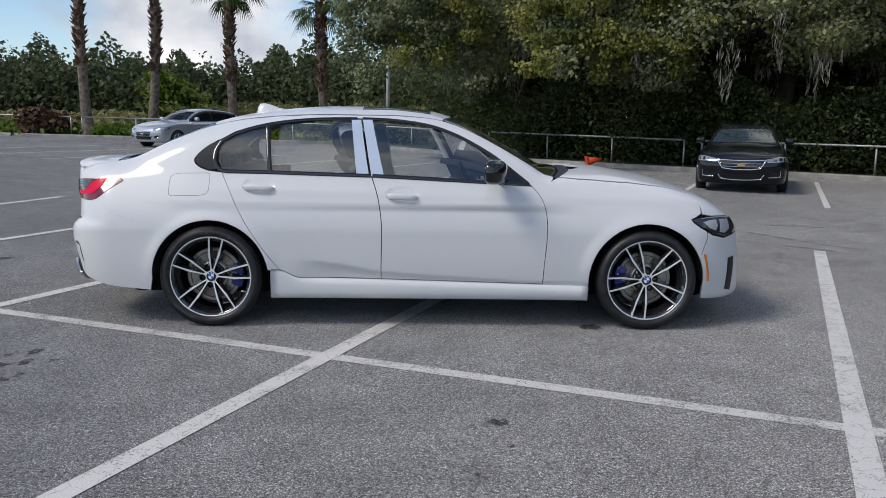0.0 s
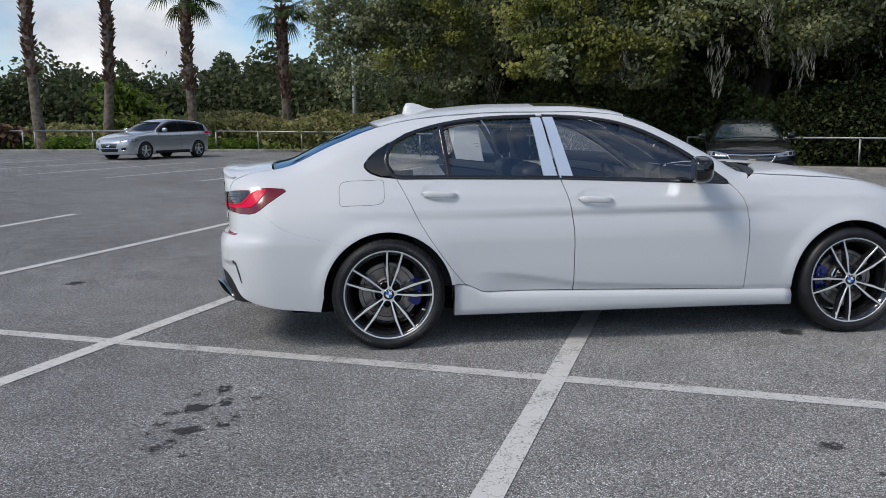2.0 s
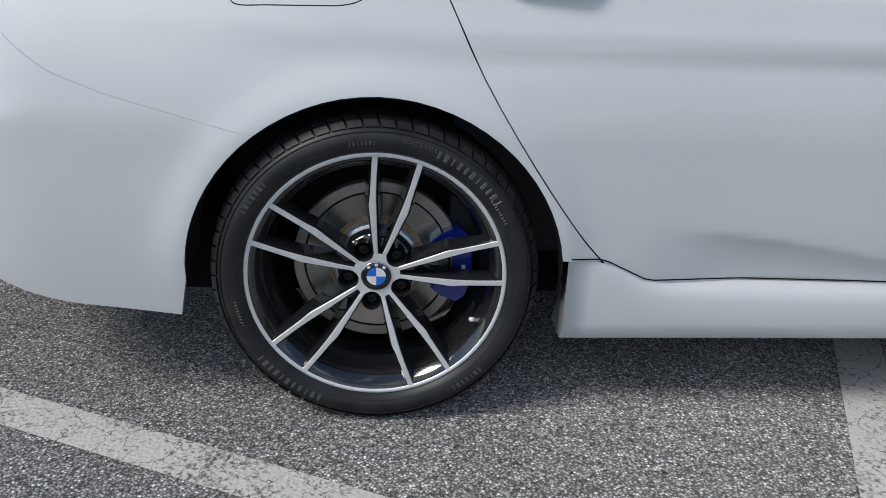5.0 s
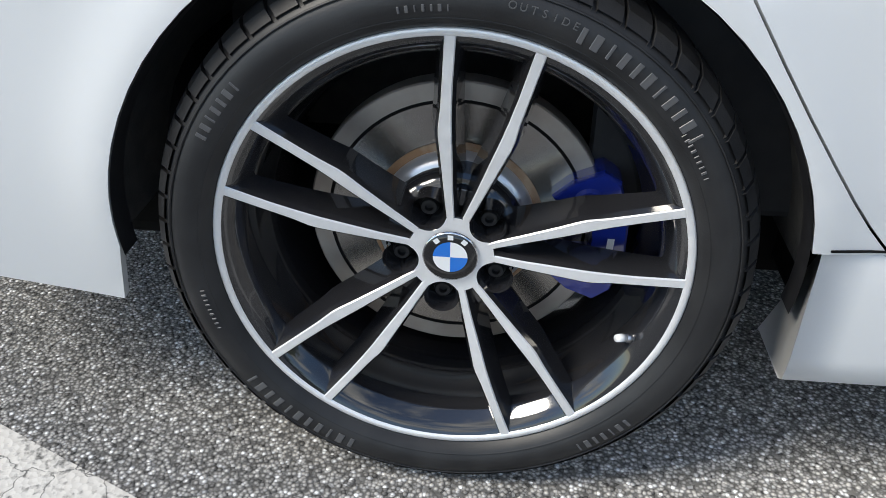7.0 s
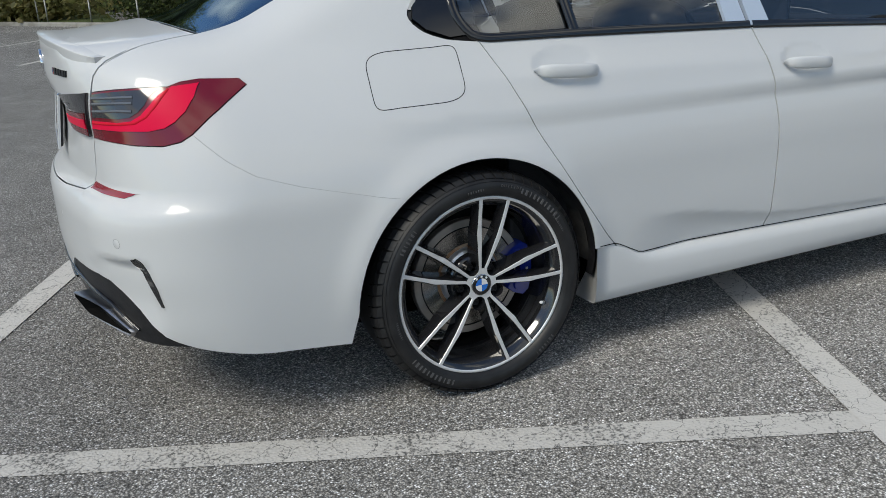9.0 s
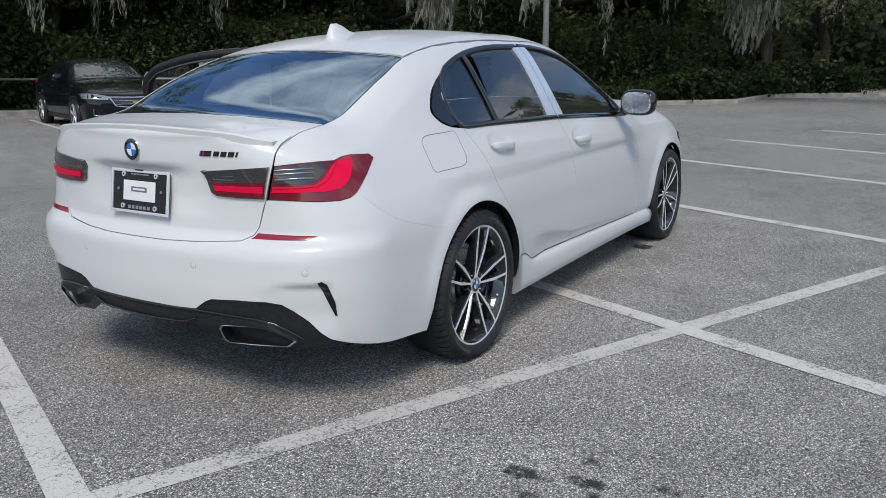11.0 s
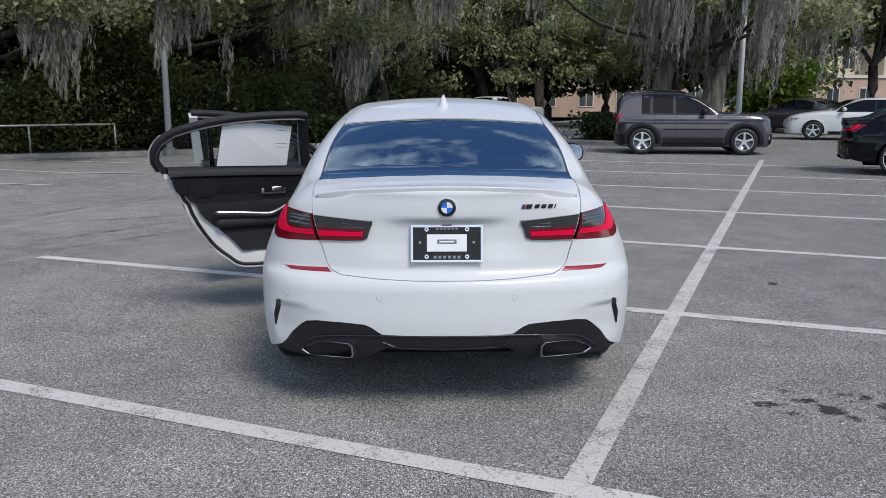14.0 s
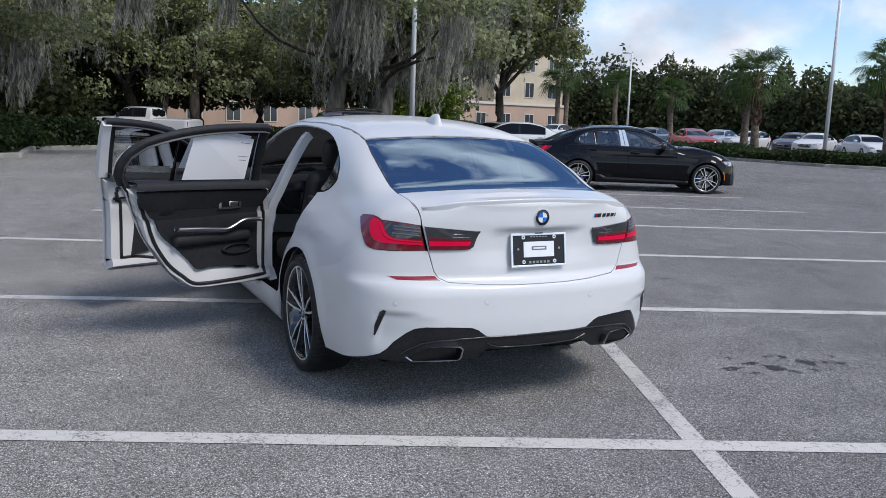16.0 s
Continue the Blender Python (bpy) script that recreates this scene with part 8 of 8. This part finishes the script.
thicket("undergrowth", [(3, 30.5), (4.8, 25.0), (8.7, 21.8), (13.2, 19.6), (17.0, 16.6), (20.6, 13.4), (23.0, 9.2), (24.5, 5.5)], 3.4, 2.2, 105000, 0.090, M["shade_leaf"], "tangled undergrowth below oaks, its shade in the leaf colour", seed=5)
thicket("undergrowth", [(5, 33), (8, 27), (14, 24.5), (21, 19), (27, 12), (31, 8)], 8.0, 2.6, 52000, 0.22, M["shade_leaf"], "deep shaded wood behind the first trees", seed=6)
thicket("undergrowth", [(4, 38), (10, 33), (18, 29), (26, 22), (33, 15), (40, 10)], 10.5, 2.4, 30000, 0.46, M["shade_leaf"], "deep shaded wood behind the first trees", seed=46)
thicket("undergrowth", [(30, 9), (38, 8), (46, 3), (52, -3)], 4.0, 3.0, 16000, 0.24, M["far_leaf"], "sunlit shrubs deeper in the wood", seed=16)
thicket("undergrowth", [(38, 14), (50, 8), (60, 0)], 7.0, 4.0, 16000, 0.28, M["far_leaf"], "deep shaded wood behind the first trees", seed=26)
thicket("undergrowth", [(46, -21), (50, -24), (52, -14), (53, -4), (54, 4)], 7.0, 3.0, 24000, 0.30, M["far_leaf"], "sunlit shrubs and young trees before the building", base=1.9, seed=36)
thicket("hedge", [(22.3, 3.6), (25.7, 3.1), (28.6, 0.4)], 0.95, 1.0, 13000, 0.09, M["hedge_leaf"], "clipped dark green hedge", seed=7, category="hedge")
thicket("hedge", [(21.9, 8.2), (22.3, 3.6)], 0.95, 0.9, 9000, 0.10, M["hedge_leaf"], "clipped dark green hedge", seed=27, category="hedge")
thicket("hedge", [(23.6, -5.6), (22.5, -6.3), (23.8, -7.9)], 1.0, 1.0, 9000, 0.09, M["hedge_leaf"], "dark green shrub in the planting bed", seed=8, category="hedge")
thicket("hedge", [(32.0, -30.8), (25.2, -28.7), (20.6, -29.0), (18.8, -30.2)], 0.62, 0.8, 16000, 0.09, M["hedge_leaf"], "low dark hedge along the bed", seed=9, category="hedge")
# far woods, weeds and grass
thicket("far_wood", [(-75, 82), (-50, 78), (-30, 74), (-14, 70), (-6, 64), (1, 54), (5, 44)], 6.8, 4.5, 68000, 0.29, M["far_leaf"], "mixed wood on the far side of a field", seed=11, category="woods")
thicket("far_wood", [(85, -50), (78, -58), (70, -66), (60, -71), (50, -72), (40, -72), (28, -70)], 8.6, 3.8, 58000, 0.31, M["far_leaf"], "wood beyond the far car rows", seed=12, category="woods")
thicket("far_wood", [(-75, 86), (-50, 82), (-30, 78), (-14, 74), (-6, 68), (1, 58), (5, 48)], 5.6, 2.0, 12000, 0.85, M["far_leaf"], "deep inside of a far wood", seed=51, category="woods")
thicket("far_wood", [(88, -53), (80, -62), (72, -70), (60, -75), (50, -76), (40, -76), (28, -74)], 7.0, 2.0, 11000, 0.9, M["far_leaf"], "deep inside of a far wood", seed=52, category="woods")
thicket("shrub", [(34.0, -16.6), (36.5, -15.6)], 3.4, 1.6, 5000, 0.17, M["grass_blade"], "light green shrub below oaks", seed=53, kind="", category="shrub")
thicket("grass", [(-40, 46), (-20, 42.5), (-8, 42), (-1, 39)], 1.0, 5.0, 26000, 0.22, M["weed"], "tall yellowish grass of a rough field", seed=54, category="grass")
thicket("weeds", [(-11, 39), (-8, 37.6), (-5, 37.4), (-1, 33)], 1.9, 2.6, 20000, 0.16, M["weed"], "tall dry yellowish weeds behind the rail", seed=13, category="weeds")
thicket("shrub", [(-12.6, 38.5), (-11.6, 39.3)], 3.0, 1.3, 3000, 0.22, M["grass_blade"], "light green shrub on the verge", seed=14, kind="", category="shrub")
thicket("grass", [(-60, 46.5), (-30, 37.5), (-17, 34.2), (-8, 35.0), (-3, 35)], 0.55, 2.2, 22000, 0.16, M["grass_blade"], "long bright grass on the verge", seed=15, category="grass")
thicket("weeds", [(-16.9, 32.9), (-16.3, 33.2)], 1.4, 0.9, 2600, 0.16, M["boot"], "clump of brown dry grass", seed=17, kind="", category="grass")


def palm(x, y, h, seed=0, fronds=30, size=1.7, boots=True, group="palms"):
    rnd = random.Random(seed)
    z0 = gz(x, y) + 0.1
    t = empty("palm_tree", "cabbage palm with a rough brown trunk", "palm tree", group, Matrix.Translation((x, y, z0)))
    bend = (rnd.uniform(-0.35, 0.35), rnd.uniform(-0.3, 0.3))
    pts = [(bend[0] * math.sin(k / 10 * 2.4), bend[1] * math.sin(k / 10 * 2.0), h * k / 10) for k in range(11)]
    vs, fs = tube(pts, [0.30, 0.25, 0.23, 0.22, 0.21, 0.22, 0.23, 0.24, 0.23, 0.22, 0.16], 14)
    mesh_ob("trunk", vs, fs, M["palm_bark"], t, "grey ringed trunk", smooth=True)
    if boots:
        bv, bf = [], []
        for i in range(170):
            k = rnd.uniform(0.35, 1.0)
            a = rnd.uniform(0, 2 * math.pi)
            j = min(int(k * 10), 9)
            c = Vector(pts[j]).lerp(Vector(pts[j + 1]), k * 10 - j)
            o = Vector((math.cos(a), math.sin(a), 0))
            w = Vector((-math.sin(a), math.cos(a), 0)) * rnd.uniform(0.05, 0.09)
            b0 = c + o * 0.20
            b1 = c + o * rnd.uniform(0.33, 0.42) + Vector((0, 0, rnd.uniform(0.18, 0.34)))
            n0 = len(bv)
            bv += [b0 - w, b0 + w, b1 + w * 0.6, b1 - w * 0.6, b0 + Vector((0, 0, 0.12)) - w, b0 + Vector((0, 0, 0.12)) + w]
            bf += [(n0, n0 + 1, n0 + 2, n0 + 3), (n0 + 4, n0 + 5, n0 + 2, n0 + 3), (n0, n0 + 3, n0 + 4), (n0 + 1, n0 + 2, n0 + 5)]
        mesh_ob("leaf_boot_cover", bv, bf, M["boot"], t, "old brown leaf bases")
    top = Vector(pts[-1])
    for i in range(fronds):
        a = 2 * math.pi * i / fronds * 2.4 + rnd.uniform(-0.2, 0.2)
        el = rnd.uniform(-0.75, 1.2)
        d = Vector((math.cos(a) * math.cos(el), math.sin(a) * math.cos(el), math.sin(el)))
        L = size * rnd.uniform(0.8, 1.1)
        stem = top + d * L * 0.5 + Vector((0, 0, -0.1 * L))
        side = d.cross(Vector((0, 0, 1))).normalized()
        upv = side.cross(d)
        v, f = [], []
        st, sf = tube([top, top.lerp(stem, 0.5) + Vector((0, 0, 0.05)), stem], 0.018, 4)
        v += st
        f += sf
        for j in range(19):
            g = (j / 18 - 0.5) * 2.9
            ll = L * 0.62 * (1 - 0.28 * abs(g) / 1.45) * rnd.uniform(0.9, 1.05)
            dd = (d * math.cos(g) + side * math.sin(g)).normalized()
            wv = (side * math.cos(g) - d * math.sin(g)) * 0.032
            m = stem + dd * ll * 0.6 + upv * 0.04
            e = stem + dd * ll + Vector((0, 0, -0.28 * ll - (0.15 if el < 0.2 else 0)))
            n0 = len(v)
            v += [stem, m - wv, m + wv, e]
            f += [(n0, n0 + 1, n0 + 2), (n0 + 1, n0 + 3, n0 + 2)]
        mesh_ob("frond", v, f, M["palm_leaf"], t)
    return t


for i, (x, y, h) in enumerate(((-14.6, 33.1, 8.9), (-12.6, 36.0, 8.6), (-8.2, 35.1, 7.2), (-3.8, 35.7, 6.6))):
    palm(x, y, h, seed=i + 1)
for i, (x, y, h, s) in enumerate(((57.9, -39.7, 5.4, 1.9), (58.6, -41.2, 6.0, 1.9), (62.6, -50.2, 5.6, 1.9), (48.0, -44.3, 4.2, 1.8), (31.2, -35.7, 4.6, 2.3), (33.2, -36.9, 4.4, 2.0), (24.7, -38.5, 5.0, 2.2), (66, -52, 5.5, 1.9))):
    palm(x, y, h, seed=i + 21, size=s, boots=i in (4, 6), group="palms by the far rows")


# lamp posts
def lamp_post(x, y, h, r=0.085):
    t = empty("lamp_post", "tall white painted steel lamp post", "lamp post", "lamp posts", Matrix.Translation((x, y, gz(x, y))))
    part("base", cyl_bm(0.17, 0.17, (0, 0, 0), (0, 0, 0.22), 20), M["kerb"], t, "concrete base", smooth=False)
    part("pole", cyl_bm(r * 1.2, r * 0.75, (0, 0, 0.2), (0, 0, h), 16), M["pole"], t, smooth=True)
    part("arm", cyl_bm(0.04, 0.04, (0, 0, h - 0.1), (0.7, 0, h + 0.05), 10), M["pole"], t, smooth=True)
    part("lamp_head", box_bm(0.6, 0.32, 0.12, (0.95, 0, h + 0.05), bevel=0.04), M["galv"], t, smooth=True)


for x, y, h in ((-0.6, 33.9, 10), (20.7, 8.08, 9), (23.4, -10.2, 9), (24.1, -32.9, 10), (58.1, -47.8, 8.2), (15.0, 60.0, 9)):
    lamp_post(x, y, h)


# block of flats behind the trees
def building():
    b = empty("apartment_building", "peach stucco apartment block with a brown hipped roof", "building", "", Matrix.Translation((70.2, -48.6, 0)) @ Matrix.Rotation(radians(100), 4, "Z"))
    # local x runs along the facade, -y... towards the car park is +y
    L, D, H = 52.0, 16.0, 11.2
    def wall(name, x, y, z, sx, sy, sz, mat):
        return part(name, box_bm(sx, sy, sz, (x + sx / 2, y, z + sz / 2)), M[mat], b)
    wall("wall", 0, -D / 2, 3.3, 9.5, D, 8.0, "stucco")
    wall("wall", 9.5, -D / 2 - 1.2, 3.3, L - 9.5, D - 2.4, 6.0, "stucco")
    wall("base_wall", -0.15, -D / 2, 0, L + 0.3, D + 0.3, 3.3, "stucco_low")
    wall("cornice", -0.25, -D / 2, 3.2, L + 0.5, D + 0.6, 0.25, "eave")
    for x0, x1, y0, y1, z in ((-1.0, 10.5, -D - 1.0, 1.0, H), (9.5, L + 1, -D - 1.0, -0.2, 9.2)):
        cx, cy = (x0 + x1) / 2, (y0 + y1) / 2
        run = min(x1 - x0, y1 - y0) / 2 - 0.2
        vs = [(x0, y0, z), (x1, y0, z), (x1, y1, z), (x0, y1, z), (x0 + run, y0 + run, z + 2.2), (x1 - run, y0 + run, z + 2.2), (x1 - run, y1 - run, z + 2.2), (x0 + run, y1 - run, z + 2.2)]
        vs += [(x, y, zz - 0.35) for x, y, zz in vs[:4]]
        roof = mesh_ob("roof", vs, [(0, 1, 5, 4), (1, 2, 6, 5), (2, 3, 7, 6), (3, 0, 4, 7), (4, 5, 6, 7), (8, 9, 10, 11), (0, 1, 9, 8), (1, 2, 10, 9), (2, 3, 11, 10), (3, 0, 8, 11)], M["roof_tile"], b)
    for k in range(16):
        for z in (0.8, 4.0, 6.6, 9.0):
            x = 1.6 + k * 3.2
            if z > 8.5 and x > 9 or x > L - 2:
                continue
            y = 0.02 if (x < 9 or z < 3) else -2.38
            if z < 3:
                y = 0.17
            w = part("window", box_bm(1.3, 0.08, 1.6, (x, y, z + 0.8)), M["eave"], b, "pale window frame")
            for sx in (-0.3, 0.3):
                part("pane", box_bm(0.52, 0.04, 1.42, (x + sx, y + 0.04, z + 0.8)), M["pane"], w)
    for k in range(4):
        for z in (4.0, 6.6, 9.0):
            w = part("window", box_bm(0.08, 1.3, 1.6, (-0.02, -2.5 - 3.6 * k, z + 0.8)), M["eave"], b, "pale window frame")
            part("pane", box_bm(0.04, 1.1, 1.42, (-0.06, -2.5 - 3.6 * k, z + 0.8)), M["pane"], w)


building()

# traffic cone lying by the kerb
cone = empty("traffic_cone", "orange traffic cone lying tipped by the kerb", "traffic cone", "", Matrix.Translation((6.3, 19.6, gz(6, 19.6) + 0.17)) @ Matrix.Rotation(radians(80), 4, "Y"))
part("cone_body", cyl_bm(0.15, 0.03, (0, 0, 0.02), (0, 0, 0.5), 20), M["cone"], cone, smooth=True)
part("cone_foot", box_bm(0.34, 0.34, 0.03, (0, 0, 0.01), bevel=0.008), M["cone"], cone)


# oil stains on the asphalt
def stain_mat():
    """Oil soaked into the binder: stones show through where it thins out."""
    m = base_mat("oil_stain", (0.030, 0.026, 0.023), 0.6)
    nt = m.node_tree
    b, out = nt.nodes["Principled BSDF"], nt.nodes["Material Output"]
    at, tc, n1, n2, ad, mr, tr, mx = (nt.nodes.new(k) for k in ("ShaderNodeAttribute", "ShaderNodeTexCoord", "ShaderNodeTexNoise", "ShaderNodeTexNoise", "ShaderNodeMath", "ShaderNodeMapRange", "ShaderNodeBsdfTransparent", "ShaderNodeMixShader"))
    at.attribute_name = "soak"
    n1.inputs["Scale"].default_value, n1.inputs["Detail"].default_value = 26, 6
    n2.inputs["Scale"].default_value, n2.inputs["Detail"].default_value = 190, 3
    for n in (n1, n2):
        nt.links.new(tc.outputs["Object"], n.inputs["Vector"])
    mu = nt.nodes.new("ShaderNodeMath")
    ad.operation, mu.operation = "ADD", "MULTIPLY_ADD"
    nt.links.new(n1.outputs["Fac"], mu.inputs[0])
    mu.inputs[1].default_value = 1.5
    nt.links.new(at.outputs["Fac"], mu.inputs[2])
    nt.links.new(mu.outputs["Value"], ad.inputs[0])
    nt.links.new(n2.outputs["Fac"], ad.inputs[1])
    mr.inputs["From Min"].default_value, mr.inputs["From Max"].default_value = 1.50, 2.05
    mr.inputs["To Min"].default_value, mr.inputs["To Max"].default_value = 0.0, 0.86
    nt.links.new(ad.outputs["Value"], mr.inputs["Value"])
    nt.links.new(mr.outputs["Result"], mx.inputs["Fac"])
    nt.links.new(tr.outputs["BSDF"], mx.inputs[1])
    nt.links.new(b.outputs["BSDF"], mx.inputs[2])
    nt.links.new(mx.outputs["Shader"], out.inputs["Surface"])
    return m


M["stain"] = stain_mat()


def stain(x, y, rx, ry, seed, dense=1.0):
    """A soaked patch that fades towards a ragged edge."""
    vs, fs, soak = [(x, y, 0.0022)], [], [dense]
    n, rings = 28, (0.35, 0.7, 1.0, 1.35)
    for k, q in enumerate(rings):
        for i in range(n):
            a = 2 * math.pi * i / n
            w = q * (1 + 0.45 * noise.noise((math.cos(a) * 1.4 + seed, math.sin(a) * 1.4, 0.7)))
            vs.append((x + rx * w * math.cos(a), y + ry * w * math.sin(a), 0.0022))
            soak.append(dense * (0.95, 0.72, 0.36, 0.0)[k])
    for i in range(n):
        j = (i + 1) % n
        fs.append((0, 1 + i, 1 + j))
        for k in range(len(rings) - 1):
            o = 1 + k * n
            fs.append((o + i, o + n + i, o + n + j, o + j))
    ob = mesh_ob("oil_stain", vs, fs, M["stain"])
    ob.data.attributes.new("soak", "FLOAT", "POINT").data.foreach_set("value", soak)
    return tagged(ob, "dark ragged oil stain soaked into asphalt", "stain", "stains", "structure")


STAINS = ((-0.86, -1.53, 0.038, 0.072, 0.8), (-0.68, -1.71, 0.044, 0.036, 0.55), (-0.82, -1.74, 0.033, 0.072, 0.75), (-0.94, -1.8, 0.077, 0.055, 1.0), (-1.04, -1.86, 0.055, 0.036, 0.65), (-0.98, -1.61, 0.033, 0.029, 0.55), (-0.78, -2.04, 0.044, 0.043, 0.8), (-0.93, -2.09, 0.071, 0.06, 0.95), (-1.05, -2.0, 0.049, 0.043, 0.6), (-1.08, -2.12, 0.027, 0.026, 0.5), (-0.96, -2.22, 0.027, 0.067, 0.5), (-1.01, -2.29, 0.06, 0.041, 0.65), (-0.89, -2.38, 0.027, 0.026, 0.6), (-0.73, -1.96, 0.038, 0.077, 0.4), (2.5, -0.84, 0.081, 0.072, 0.9), (1.74, -2.61, 0.049, 0.052, 0.75), (1.77, -2.89, 0.027, 0.022, 0.5), (1.64, -2.92, 0.027, 0.022, 0.4), (1.62, -3.18, 0.019, 0.023, 0.6), (1.64, -2.66, 0.024, 0.025, 0.4), (-2.65, 1.63, 0.086, 0.092, 0.8))
for i, (x, y, rx, ry, d) in enumerate(STAINS):
    stain(x, y, rx, ry, 60 + i, d)


# faint scuffs left by turning tyres
def scuff_mat():
    m = base_mat("tyre_scuff", (0.035, 0.034, 0.034), 0.7)
    nt = m.node_tree
    b, out = nt.nodes["Principled BSDF"], nt.nodes["Material Output"]
    tr, mx, n, mr = (nt.nodes.new(k) for k in ("ShaderNodeBsdfTransparent", "ShaderNodeMixShader", "ShaderNodeTexNoise", "ShaderNodeMapRange"))
    n.inputs["Scale"].default_value, n.inputs["Detail"].default_value = 7.0, 8.0
    mr.inputs["From Min"].default_value, mr.inputs["From Max"].default_value = 0.38, 0.72
    mr.inputs["To Min"].default_value, mr.inputs["To Max"].default_value = 0.0, 0.55
    nt.links.new(n.outputs["Fac"], mr.inputs["Value"])
    nt.links.new(mr.outputs["Result"], mx.inputs["Fac"])
    nt.links.new(tr.outputs["BSDF"], mx.inputs[1])
    nt.links.new(b.outputs["BSDF"], mx.inputs[2])
    nt.links.new(mx.outputs["Shader"], out.inputs["Surface"])
    return m


M["scuff"] = scuff_mat()


def scuff(pts, width):
    vs, fs = [], []
    P = [Vector((x, y, 0)) for x, y in spline(pts, 8)]
    for i, p in enumerate(P):
        d = (P[min(i + 1, len(P) - 1)] - P[max(i - 1, 0)]).normalized()
        n = Vector((-d.y, d.x, 0)) * width * 0.5 * min(1.0, 0.25 + i / 6, 0.25 + (len(P) - 1 - i) / 6)
        for q in (p - n, p + n):
            vs.append((q.x, q.y, gz(q.x, q.y) + 0.0024))
        if i:
            fs.append((2 * i - 2, 2 * i - 1, 2 * i + 1, 2 * i))
    return tagged(mesh_ob("tyre_scuff", vs, fs, M["scuff"]), "faint dark tyre scuff on asphalt", "scuff", "tyre scuffs", "structure")


for pts, w in (([(6.0, 5.6), (7.2, 4.62), (8.2, 4.1), (9.34, 3.61), (11.5, 2.4)], 0.09), ([(5.3, 4.8), (5.64, 3.87), (5.9, 3.2), (6.3, 2.5)], 0.08), ([(3.9, 4.3), (4.5, 3.72), (5.16, 3.24), (5.7, 2.7), (6.6, 1.6)], 0.10), ([(3.2, 4.0), (3.78, 3.48), (4.3, 3.06), (4.8, 2.7)], 0.09), ([(9.0, 5.8), (10.57, 5.3), (12.25, 4.85), (14.5, 4.5)], 0.12), ([(2.4, 5.2), (3.6, 5.6), (5.2, 5.4), (7.0, 4.9)], 0.10)):
    scuff(pts, w)
